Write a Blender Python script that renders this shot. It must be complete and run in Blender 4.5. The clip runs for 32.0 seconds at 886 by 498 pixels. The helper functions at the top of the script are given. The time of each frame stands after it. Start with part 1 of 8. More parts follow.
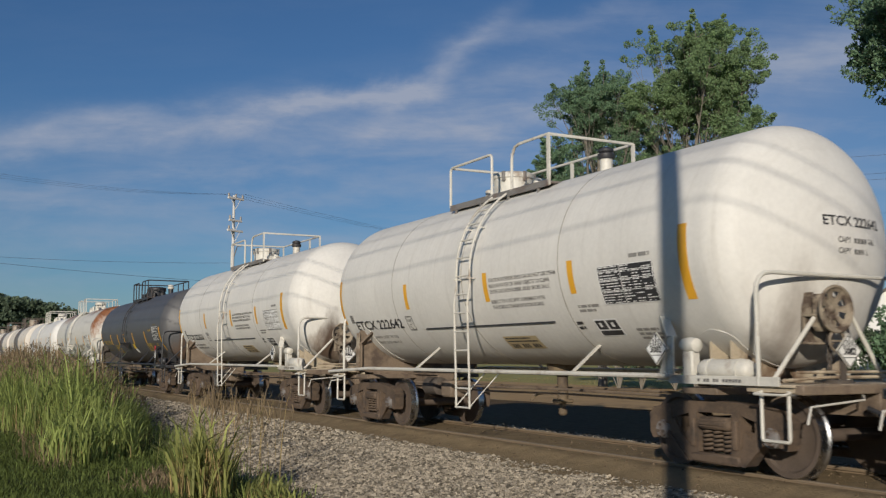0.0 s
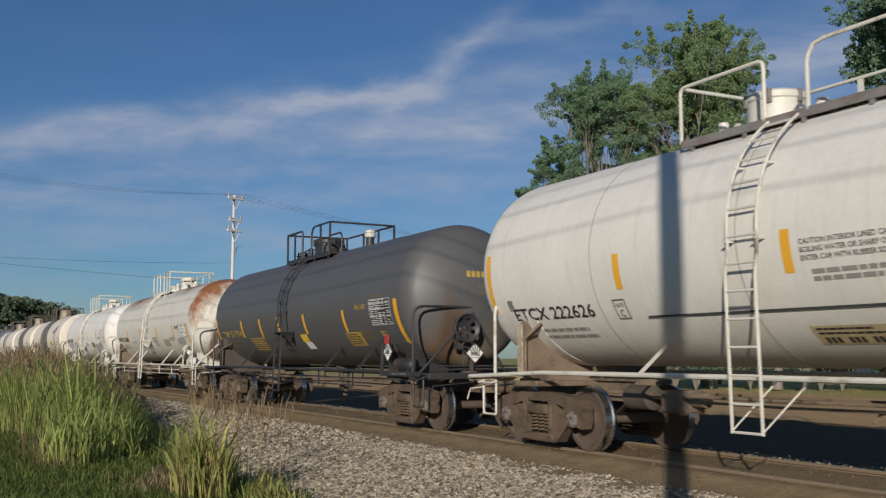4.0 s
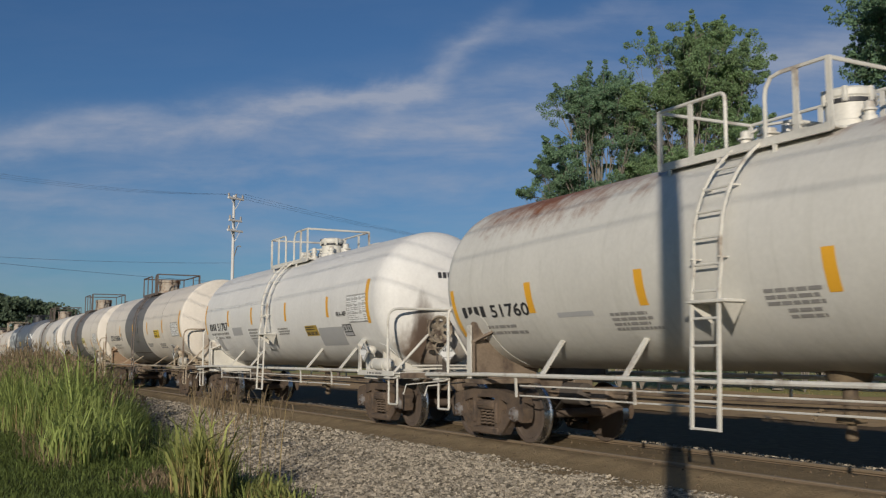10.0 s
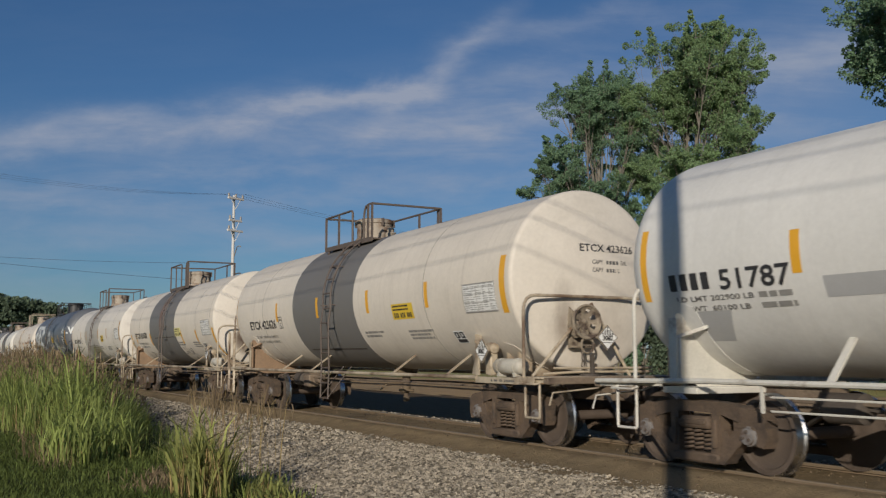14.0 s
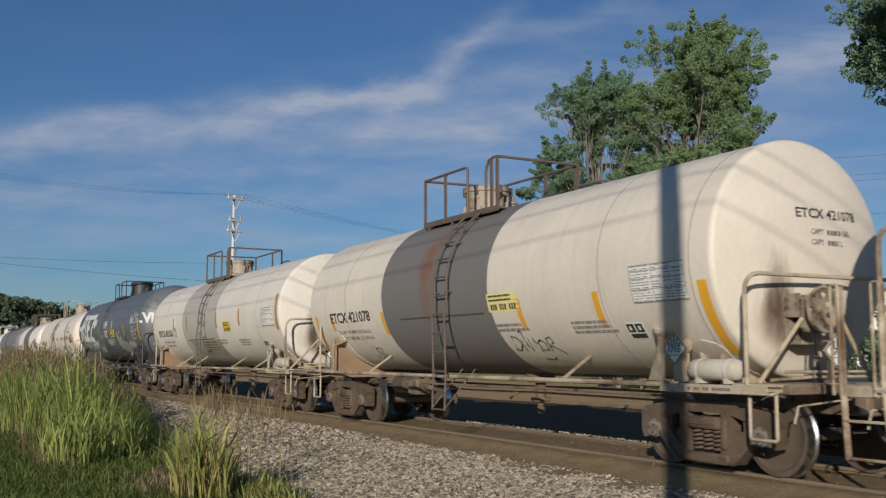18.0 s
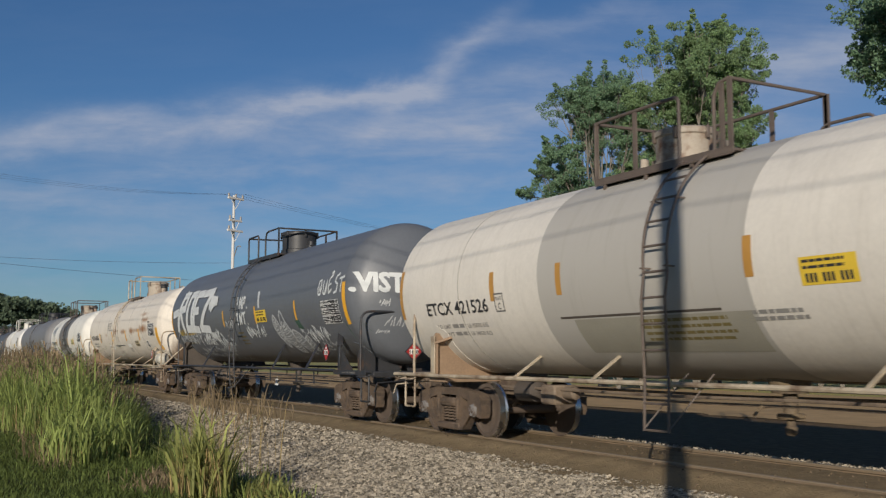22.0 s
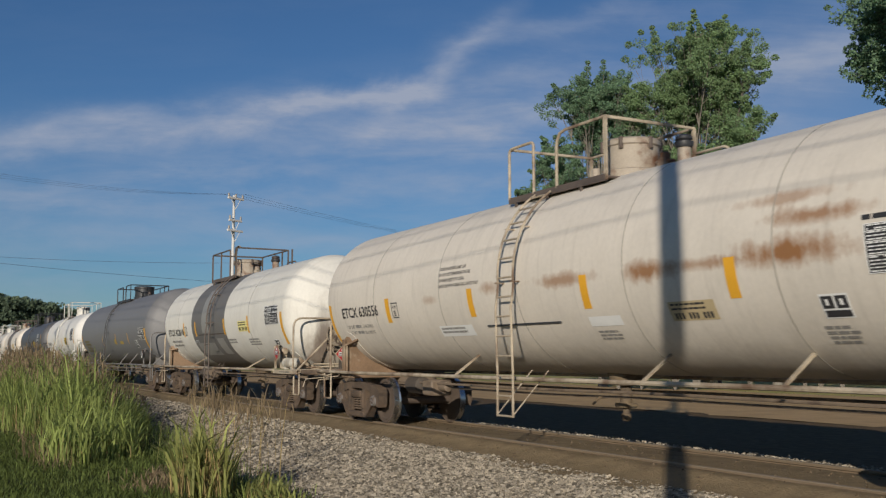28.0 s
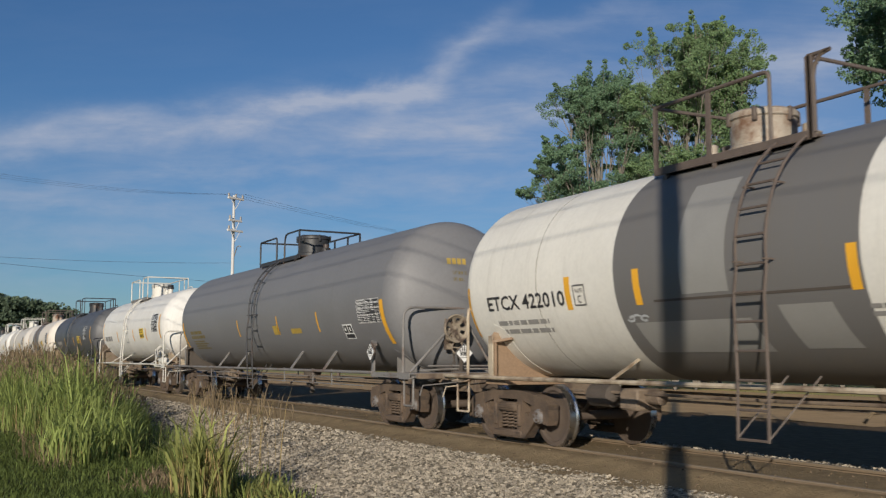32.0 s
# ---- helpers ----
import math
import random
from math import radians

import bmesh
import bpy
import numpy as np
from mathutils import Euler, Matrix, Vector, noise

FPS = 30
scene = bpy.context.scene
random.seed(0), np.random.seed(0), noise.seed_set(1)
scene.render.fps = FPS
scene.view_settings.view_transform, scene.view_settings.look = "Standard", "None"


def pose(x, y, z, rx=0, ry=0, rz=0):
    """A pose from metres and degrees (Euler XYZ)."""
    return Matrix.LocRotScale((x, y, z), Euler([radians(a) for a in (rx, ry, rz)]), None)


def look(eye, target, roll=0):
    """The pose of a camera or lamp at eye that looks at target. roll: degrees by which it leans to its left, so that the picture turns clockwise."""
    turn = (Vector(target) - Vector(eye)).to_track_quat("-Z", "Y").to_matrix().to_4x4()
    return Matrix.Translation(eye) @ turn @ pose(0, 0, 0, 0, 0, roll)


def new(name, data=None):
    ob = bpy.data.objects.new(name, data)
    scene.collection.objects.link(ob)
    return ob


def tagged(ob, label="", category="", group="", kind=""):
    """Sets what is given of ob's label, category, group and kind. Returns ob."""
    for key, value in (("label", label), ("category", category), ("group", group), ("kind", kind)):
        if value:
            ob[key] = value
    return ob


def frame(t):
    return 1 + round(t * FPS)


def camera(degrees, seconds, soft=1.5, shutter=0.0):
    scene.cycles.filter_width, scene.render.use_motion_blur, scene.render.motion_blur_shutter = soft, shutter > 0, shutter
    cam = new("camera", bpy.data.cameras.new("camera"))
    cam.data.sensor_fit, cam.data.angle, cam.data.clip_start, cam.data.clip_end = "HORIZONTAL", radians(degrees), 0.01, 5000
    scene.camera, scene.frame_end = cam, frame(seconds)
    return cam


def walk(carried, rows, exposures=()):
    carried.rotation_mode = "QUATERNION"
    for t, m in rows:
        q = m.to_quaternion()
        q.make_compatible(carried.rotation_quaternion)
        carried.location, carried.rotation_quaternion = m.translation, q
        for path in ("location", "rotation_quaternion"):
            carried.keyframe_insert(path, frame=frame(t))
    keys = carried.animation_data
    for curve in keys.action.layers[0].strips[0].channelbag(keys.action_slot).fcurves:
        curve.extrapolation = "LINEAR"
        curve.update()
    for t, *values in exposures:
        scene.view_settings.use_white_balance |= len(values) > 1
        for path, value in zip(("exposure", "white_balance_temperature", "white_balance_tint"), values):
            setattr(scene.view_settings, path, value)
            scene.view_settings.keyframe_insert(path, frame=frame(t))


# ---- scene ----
# Rail top lies at z = 0.40; x runs along the track, the train rolls towards +x, y leads away from the camera.
RAIL, TRACK_Y, EYE = 0.40, 9.57, (0.0, 0.0, 1.76)
VIEW_YAW, VIEW_PITCH = radians(28.34), radians(6.26)
AIM = (-math.cos(VIEW_YAW) * math.cos(VIEW_PITCH), math.sin(VIEW_YAW) * math.cos(VIEW_PITCH), math.sin(VIEW_PITCH))
SUN_YAW, SUN_UP = radians(41.4), radians(15.5)

cam = camera(48.5, 32.0, soft=1.25, shutter=0.2)
STAND = look(EYE, tuple(e + a for e, a in zip(EYE, AIM)))
walk(cam, [(0.0, STAND), (32.0, STAND)],
     exposures=[(0.0, 0.0), (3.5, 0.0), (5.5, 0.62), (6.6, 0.60), (8.0, 0.28), (9.0, 0.05), (13.0, -0.15), (17.0, 0.1), (19.0, 0.1), (22.0, 0.1), (23.5, 0.40), (25.2, 0.50), (27.5, 0.05), (30.0, 0.02), (32.0, 0.22)])

# ---- light ----
WAY = Vector((-math.cos(SUN_YAW) * math.cos(SUN_UP), math.sin(SUN_YAW) * math.cos(SUN_UP), -math.sin(SUN_UP)))
sun = new("sun", bpy.data.lights.new("sun", "SUN"))
sun.data.energy, sun.data.angle, sun.data.color = 3.7, radians(0.5), (1.0, 0.90, 0.76)
sun.matrix_world = Matrix.Translation((20, -20, 30)) @ WAY.to_track_quat("-Z", "Y").to_matrix().to_4x4()


def sky_world():
    w = bpy.data.worlds.new("evening_sky")
    w.use_nodes = True
    scene.world = w
    nt = w.node_tree
    N, L = nt.nodes, nt.links
    N.clear()
    sky = N.new("ShaderNodeTexSky")
    sky.sky_type, sky.sun_disc = "NISHITA", False
    sky.sun_elevation = SUN_UP
    sky.sun_rotation = math.atan2(-WAY.x, -WAY.y)
    sky.air_density, sky.dust_density, sky.ozone_density = 1.0, 0.3, 4.5
    tc = N.new("ShaderNodeTexCoord")

    def m(op, a, b=None, c=None):
        n = N.new("ShaderNodeMath")
        n.operation = op
        for i, v in enumerate((a, b, c)):
            if v is None:
                continue
            if isinstance(v, (int, float)):
                n.inputs[i].default_value = v
            else:
                L.new(v, n.inputs[i])
        return n.outputs[0]

    def dot(v):
        n = N.new("ShaderNodeVectorMath")
        n.operation = "DOT_PRODUCT"
        L.new(tc.outputs["Generated"], n.inputs[0])
        n.inputs[1].default_value = v
        return n.outputs["Value"]

    fw = Vector(AIM)
    rt = Vector((math.sin(VIEW_YAW), math.cos(VIEW_YAW), 0))
    up = rt.cross(fw)
    depth = m("MAXIMUM", dot(fw), 0.12)
    px, py = m("DIVIDE", dot(rt), depth), m("DIVIDE", dot(up), depth)
    vec = N.new("ShaderNodeCombineXYZ")
    L.new(px, vec.inputs[0]), L.new(py, vec.inputs[1])

    def noise_at(scale, sx, sy, turn, detail, rough):
        mp = N.new("ShaderNodeMapping")
        L.new(vec.outputs[0], mp.inputs[0])
        mp.inputs["Rotation"].default_value = (0, 0, radians(turn))
        mp.inputs["Scale"].default_value = (sx, sy, 1)
        n = N.new("ShaderNodeTexNoise")
        n.inputs["Scale"].default_value, n.inputs["Detail"].default_value, n.inputs["Roughness"].default_value = scale, detail, rough
        n.inputs["Distortion"].default_value = 0.3
        L.new(mp.outputs[0], n.inputs["Vector"])
        return n.outputs["Fac"]

    warp = m("MULTIPLY", m("SUBTRACT", noise_at(7.0, 1, 1.6, 8, 6, 0.6), 0.5), 0.07)
    wisps = noise_at(5.0, 1.0, 5.0, -6, 8, 0.62)
    fine = noise_at(22.0, 1.0, 2.6, -24, 6, 0.6)

    # a long cirrus streak that climbs to the right, and flat bars of cloud below it
    def streak(ax, ay, bx, by, wide, power):
        slope = (by - ay) / (bx - ax)
        line = m("ADD", m("MULTIPLY", m("SUBTRACT", px, ax), slope), ay)
        off = m("DIVIDE", m("SUBTRACT", m("ADD", py, warp), line), wide)
        bell = m("EXPONENT", m("MULTIPLY", m("MULTIPLY", off, off), -1.0))
        lo = m("MULTIPLY", m("SUBTRACT", px, min(ax, bx) - 0.06), 9.0)
        hi = m("MULTIPLY", m("SUBTRACT", max(ax, bx) + 0.06, px), 9.0)
        mask = m("MINIMUM", m("MAXIMUM", lo, 0.0), m("MAXIMUM", hi, 0.0))
        mask = m("MINIMUM", mask, 1.0)
        return m("MULTIPLY", m("MULTIPLY", bell, mask), power)

    total = None
    for args in ((-0.52, 0.098, -0.16, 0.136, 0.022, 1.0), (-0.18, 0.136, -0.02, 0.160, 0.013, 1.15), (-0.04, 0.152, 0.035, 0.212, 0.015, 1.15),
                 (0.03, 0.210, 0.25, 0.250, 0.013, 0.45), (-0.15, 0.108, 0.11, 0.140, 0.015, 0.75), (-0.06, 0.15, 0.12, 0.185, 0.016, 0.30),
                 (-0.52, 0.060, -0.20, 0.050, 0.017, 0.50), (-0.34, 0.078, -0.15, 0.086, 0.009, 0.40), (-0.20, 0.055, 0.10, 0.075, 0.012, 0.35),
                 (0.30, 0.18, 0.52, 0.215, 0.028, 0.55), (-0.50, 0.02, -0.05, 0.01, 0.012, 0.25), (-0.10, 0.09, 0.08, 0.10, 0.008, 0.30), (-0.02, 0.12, 0.40, 0.17, 0.05, 0.38)):
        g = streak(*args)
        total = g if total is None else m("ADD", total, g)
    body = m("ADD", m("MULTIPLY", wisps, 1.5), m("MULTIPLY", fine, 0.7))
    body = m("SUBTRACT", body, 0.45)
    thin = m("ADD", m("MULTIPLY", m("MAXIMUM", m("SUBTRACT", wisps, 0.42), 0.0), 1.1), m("MULTIPLY", m("MINIMUM", m("MAXIMUM", m("ADD", px, 0.30), 0.0), 0.7), 0.20))
    thin = m("MULTIPLY", thin, m("MINIMUM", m("MAXIMUM", m("MULTIPLY", m("SUBTRACT", m("ADD", m("MULTIPLY", px, 0.20), 0.23), py), 9.0), 0.12), 1.0))
    cover = m("ADD", m("MULTIPLY", total, body), thin)
    cover = m("MINIMUM", m("MAXIMUM", m("MULTIPLY", cover, 0.85), 0.0), 0.9)
    mix = N.new("ShaderNodeMix")
    mix.data_type = "RGBA"
    L.new(cover, mix.inputs["Factor"])
    tint = N.new("ShaderNodeMix")
    tint.data_type, tint.blend_type = "RGBA", "MULTIPLY"
    tint.inputs["Factor"].default_value = 1.0
    L.new(sky.outputs[0], tint.inputs["A"])
    tint.inputs["B"].default_value = (0.80, 0.975, 1.14, 1)
    L.new(tint.outputs["Result"], mix.inputs["A"])
    mix.inputs["B"].default_value = (5.8, 6.5, 8.2, 1)
    bg = N.new("ShaderNodeBackground")
    bg.inputs["Strength"].default_value = 0.057
    L.new(mix.outputs["Result"], bg.inputs[0])
    out = N.new("ShaderNodeOutputWorld")
    L.new(bg.outputs[0], out.inputs[0])


sky_world()

# ---- materials ----


def material(name, base, rough=0.6, metal=0.0, vary=0.15, scale=3.0, bump=0.0, bump_scale=60.0, second=None, second_scale=1.2,
             second_at=(0.5, 0.7), island=0.0, spec=0.5, trans=0.0, stretch=(1, 1, 1)):
    """Paint or surface: base colour, grain at a fine and a broad scale, stains of a second colour, relief."""
    mat = bpy.data.materials.new(name)
    mat.use_nodes = True
    nt = mat.node_tree
    N, L = nt.nodes, nt.links
    b = N["Principled BSDF"]
    tc = N.new("ShaderNodeTexCoord")
    mp = N.new("ShaderNodeMapping")
    mp.inputs["Scale"].default_value = stretch
    L.new(tc.outputs["Object"], mp.inputs[0])

    def noise_tex(s, detail=6, rough_=0.6):
        n = N.new("ShaderNodeTexNoise")
        n.inputs["Scale"].default_value, n.inputs["Detail"].default_value, n.inputs["Roughness"].default_value = s, detail, rough_
        L.new(mp.outputs[0], n.inputs["Vector"])
        return n.outputs["Fac"]

    def mixc(fac, a, c):
        n = N.new("ShaderNodeMix")
        n.data_type = "RGBA"
        for key, v in (("Factor", fac), ("A", a), ("B", c)):
            if isinstance(v, tuple):
                n.inputs[key].default_value = v
            elif isinstance(v, float):
                n.inputs[key].default_value = v
            else:
                L.new(v, n.inputs[key])
        return n.outputs["Result"]

    def ramp(fac, lo, hi):
        n = N.new("ShaderNodeMapRange")
        n.inputs["From Min"].default_value, n.inputs["From Max"].default_value = lo, hi
        L.new(fac, n.inputs["Value"])
        return n.outputs["Result"]

    col = (*base, 1.0)
    dark = tuple(c * (1 - vary) for c in base) + (1.0,)
    lite = tuple(min(1, c * (1 + vary)) for c in base) + (1.0,)
    broad = noise_tex(scale)
    out = mixc(ramp(broad, 0.3, 0.7), dark, lite)
    fine = noise_tex(scale * 14, 4)
    out = mixc(0.35, out, mixc(ramp(fine, 0.35, 0.65), dark, lite))
    if second:
        out = mixc(ramp(noise_tex(second_scale, 8, 0.65), *second_at), out, (*second, 1.0))
    if island:
        g = N.new("ShaderNodeNewGeometry")
        hsv = N.new("ShaderNodeHueSaturation")
        L.new(out, hsv.inputs["Color"])
        mr = N.new("ShaderNodeMapRange")
        mr.inputs["To Min"].default_value, mr.inputs["To Max"].default_value = 1 - island, 1 + island
        L.new(g.outputs["Random Per Island"], mr.inputs["Value"])
        L.new(mr.outputs[0], hsv.inputs["Value"])
        out = hsv.outputs[0]
    L.new(out, b.inputs["Base Color"])
    b.inputs["Metallic"].default_value = metal
    b.inputs["Specular IOR Level"].default_value = spec
    rr = N.new("ShaderNodeMapRange")
    rr.inputs["To Min"].default_value, rr.inputs["To Max"].default_value = max(0.05, rough - 0.1), min(1, rough + 0.1)
    L.new(broad, rr.inputs["Value"])
    L.new(rr.outputs[0], b.inputs["Roughness"])
    if bump:
        bp = N.new("ShaderNodeBump")
        bp.inputs["Strength"].default_value, bp.inputs["Distance"].default_value = bump, 0.02
        L.new(noise_tex(bump_scale, 5), bp.inputs["Height"])
        L.new(bp.outputs[0], b.inputs["Normal"])
    if trans:
        t = N.new("ShaderNodeBsdfTranslucent")
        L.new(out, t.inputs["Color"])
        ad = N.new("ShaderNodeMixShader")
        ad.inputs[0].default_value = trans
        L.new(b.outputs[0], ad.inputs[1]), L.new(t.outputs[0], ad.inputs[2])
        L.new(ad.outputs[0], N["Material Output"].inputs["Surface"])
    return mat


def tank_paint(name, base, head=None, soot=1.0, grime=(0.20, 0.16, 0.11), soil=0.35, bands=(), rust=(), rust_colour=(0.22, 0.075, 0.025), rough=0.58, streaks=0.25):
    """Tank paint in the car's own metres: painted bands (x0, x1, colour), rust spots (x, z, half-length, half-height,
    strength), run-down streaks, road soil that also darkens the shaded belly.
    """
    mat = material(name, base, rough=rough, vary=0.085, scale=1.1, bump=0.07, bump_scale=16.0)
    nt = mat.node_tree
    N, L = nt.nodes, nt.links
    b = N["Principled BSDF"]
    out = b.inputs["Base Color"].links[0].from_socket
    tc = N.new("ShaderNodeTexCoord")
    sep = N.new("ShaderNodeSeparateXYZ")
    L.new(tc.outputs["Object"], sep.inputs[0])
    X, Z = sep.outputs["X"], sep.outputs["Z"]

    def m(op, a, c=None):
        n = N.new("ShaderNodeMath")
        n.operation = op
        for i, v in enumerate((a, c)):
            if v is None:
                continue
            if isinstance(v, (int, float)):
                n.inputs[i].default_value = v
            else:
                L.new(v, n.inputs[i])
        return n.outputs[0]

    def noise_tex(s, stretch=(1, 1, 1), detail=6, rough_=0.65):
        mp = N.new("ShaderNodeMapping")
        mp.inputs["Scale"].default_value = stretch
        L.new(tc.outputs["Object"], mp.inputs[0])
        n = N.new("ShaderNodeTexNoise")
        n.inputs["Scale"].default_value, n.inputs["Detail"].default_value, n.inputs["Roughness"].default_value = s, detail, rough_
        L.new(mp.outputs[0], n.inputs["Vector"])
        return n.outputs["Fac"]

    def blend(fac, a, c):
        n = N.new("ShaderNodeMix")
        n.data_type = "RGBA"
        L.new(fac, n.inputs["Factor"]), L.new(a, n.inputs["A"])
        n.inputs["B"].default_value = (*c, 1.0)
        return n.outputs["Result"]

    def clamp01(v):
        return m("MINIMUM", m("MAXIMUM", v, 0.0), 1.0)

    edge = m("MULTIPLY", m("SUBTRACT", noise_tex(2.0), 0.5), 0.03)
    for x0, x1, colour in bands:
        xs = m("ADD", X, edge)
        inside = m("MULTIPLY", m("GREATER_THAN", xs, x0), m("LESS_THAN", xs, x1))
        out = blend(inside, out, colour)
    if streaks:
        s = clamp01(m("MULTIPLY", m("SUBTRACT", noise_tex(3.0, (2.6, 0.2, 0.22)), 0.52), 3.0))
        out = blend(m("MULTIPLY", s, streaks), out, grime)
    if rust:
        n1 = noise_tex(1.6, (1.3, 1, 1), 10, 0.72)
        n2 = noise_tex(5.0, (1.6, 0.5, 0.35), 8, 0.7)
        for x, z, hl, hh, power in rust:
            dx, dz = m("DIVIDE", m("SUBTRACT", X, x), hl), m("DIVIDE", m("SUBTRACT", Z, z), hh)
            far = m("SQRT", m("ADD", m("MULTIPLY", dx, dx), m("MULTIPLY", dz, dz)))
            v = m("ADD", m("SUBTRACT", 1.0, far), m("ADD", m("MULTIPLY", m("SUBTRACT", n1, 0.5), 2.2), m("MULTIPLY", m("SUBTRACT", n2, 0.5), 1.1)))
            out = blend(m("MULTIPLY", clamp01(m("MULTIPLY", v, 1.3)), power), out, rust_colour)
    # brake dust on the right end: a tall sooty streak beside the hand brake, and a tan film low down
    if head:
        Y = sep.outputs["Y"]
        n3 = noise_tex(2.6, (1, 1.5, 0.5), 8, 0.7)
        at_end = clamp01(m("MULTIPLY", m("SUBTRACT", X, head[1] + 0.12), 12.0))
        for y, z, hw, hh, power, colour in ((0.0, 1.15, 1.5, 1.05, 0.7, (0.26, 0.185, 0.12)), (-0.60, 1.45, 0.50, 0.85, 0.9, (0.125, 0.078, 0.05)), (-0.58, 1.92, 0.25, 0.80, 0.95, (0.085, 0.056, 0.040))):
            dy, dz = m("DIVIDE", m("SUBTRACT", Y, y), hw), m("DIVIDE", m("SUBTRACT", Z, z), hh)
            v = m("ADD", m("SUBTRACT", 1.0, m("SQRT", m("ADD", m("MULTIPLY", dy, dy), m("MULTIPLY", dz, dz)))), m("MULTIPLY", m("SUBTRACT", n3, 0.5), 1.2))
            out = blend(m("MULTIPLY", m("MULTIPLY", clamp01(m("MULTIPLY", v, 1.3)), at_end), power * soot), out, colour)
    # splashed road soil on the lower plates, which also paints in the belly's shade
    low = clamp01(m("DIVIDE", m("SUBTRACT", 1.9, m("ADD", Z, m("MULTIPLY", noise_tex(2.5, (1, 1, 0.4)), 0.7))), 0.8))
    out = blend(m("MULTIPLY", low, soil), out, grime)
    patch = clamp01(m("MULTIPLY", m("SUBTRACT", noise_tex(0.7), 0.5), 2.0))
    out = blend(m("MULTIPLY", patch, 0.10), out, grime)
    L.new(out, b.inputs["Base Color"])
    return mat


M = {}
M["white_pipe"] = material("white_pipe_paint", (0.62, 0.60, 0.54), 0.5, vary=0.15, scale=2.5, second=(0.20, 0.13, 0.08), second_scale=1.6, second_at=(0.56, 0.72))
M["cream_pipe"] = material("cream_pipe_paint", (0.46, 0.39, 0.29), 0.55, vary=0.25, scale=2.5, second=(0.15, 0.095, 0.06), second_scale=1.6, second_at=(0.46, 0.64))
M["drum"] = material("dusty_white_drum_paint", (0.50, 0.475, 0.41), 0.6, vary=0.15, scale=2.0, second=(0.30, 0.24, 0.17), second_scale=2.2, second_at=(0.5, 0.72))
M["saddle_rust"] = material("rust_stained_saddle_paint", (0.27, 0.185, 0.12), 0.75, vary=0.25, scale=2.0, bump=0.1, second=(0.40, 0.33, 0.25), second_scale=1.6, second_at=(0.58, 0.74))
M["grey_pipe"] = material("grey_pipe_paint", (0.20, 0.19, 0.18), 0.55, vary=0.2, scale=2.5, second=(0.14, 0.08, 0.05), second_scale=1.6, second_at=(0.52, 0.7))
M["brown_pipe"] = material("brown_pipe_paint", (0.12, 0.094, 0.078), 0.6, vary=0.25, scale=2.5)
M["black_pipe"] = material("black_pipe_paint", (0.035, 0.036, 0.04), 0.5, vary=0.3, scale=2.5, second=(0.10, 0.06, 0.04), second_scale=2.0, second_at=(0.55, 0.7))
M["truck"] = material("rust_brown_casting", (0.12, 0.085, 0.059), 0.8, vary=0.35, scale=2.2, bump=0.35, bump_scale=40, second=(0.055, 0.042, 0.034), second_scale=3.0, second_at=(0.5, 0.66))
M["wheel"] = material("dusty_wheel_steel", (0.098, 0.074, 0.058), 0.75, vary=0.25, scale=4.0, bump=0.1)
M["tread"] = material("polished_tread_steel", (0.55, 0.55, 0.56), 0.28, 1.0, vary=0.15, scale=6.0)
M["cap"] = material("grey_bearing_cap", (0.21, 0.20, 0.195), 0.7, 0.1, vary=0.2, scale=9.0, second=(0.12, 0.08, 0.055), second_scale=8.0, second_at=(0.45, 0.62))
M["grimy"] = material("grimy_tan_steel", (0.31, 0.26, 0.195), 0.7, vary=0.3, scale=5.0, second=(0.085, 0.06, 0.045), second_scale=5.0, second_at=(0.44, 0.60))
M["sill"] = material("grimy_sill_steel", (0.19, 0.145, 0.105), 0.75, vary=0.3, scale=2.0, bump=0.15, second=(0.09, 0.065, 0.05), second_scale=2.5, second_at=(0.5, 0.65))
M["dark"] = material("dark_underframe_steel", (0.08, 0.066, 0.055), 0.75, vary=0.3, scale=2.5)
M["beam"] = material("dusty_tan_beam", (0.22, 0.165, 0.10), 0.8, vary=0.3, scale=1.5, bump=0.2, second=(0.07, 0.052, 0.04), second_scale=1.3, second_at=(0.45, 0.60))
M["seam"] = material("dull_seam_line", (0.30, 0.275, 0.235), 0.6, vary=0.15, scale=4.0)
M["yellow"] = material("yellow_reflective_sheet", (0.78, 0.40, 0.035), 0.4, vary=0.08, scale=5.0)
M["ink"] = material("black_stencil_paint", (0.035, 0.035, 0.038), 0.55, vary=0.2, scale=5.0)
M["faint"] = material("faded_grey_stencil", (0.27, 0.26, 0.245), 0.6, vary=0.2, scale=5.0)
M["ink_worn"] = material("worn_grey_stencil", (0.13, 0.125, 0.12), 0.6, vary=0.25, scale=5.0)
M["buff"] = material("faded_buff_panel", (0.52, 0.42, 0.25), 0.55, vary=0.12, scale=5.0)
M["old_yellow"] = material("weathered_orange_sheet", (0.46, 0.24, 0.055), 0.5, vary=0.12, scale=5.0)
M["green_spray"] = material("dark_green_spray", (0.05, 0.10, 0.075), 0.6, vary=0.3, scale=3.0)
M["rust_deck"] = material("rusty_brown_deck_paint", (0.22, 0.145, 0.09), 0.75, vary=0.3, scale=2.0, bump=0.1, second=(0.40, 0.33, 0.24), second_scale=1.8, second_at=(0.56, 0.72))
M["pale_panel"] = material("pale_yellow_panel", (0.78, 0.70, 0.30), 0.5, vary=0.08)
M["gold"] = material("yellow_stencil_paint", (0.42, 0.29, 0.06), 0.55, vary=0.25, scale=5.0)
M["dullgold"] = material("dusty_yellow_stencil", (0.17, 0.135, 0.05), 0.6, vary=0.25, scale=5.0)
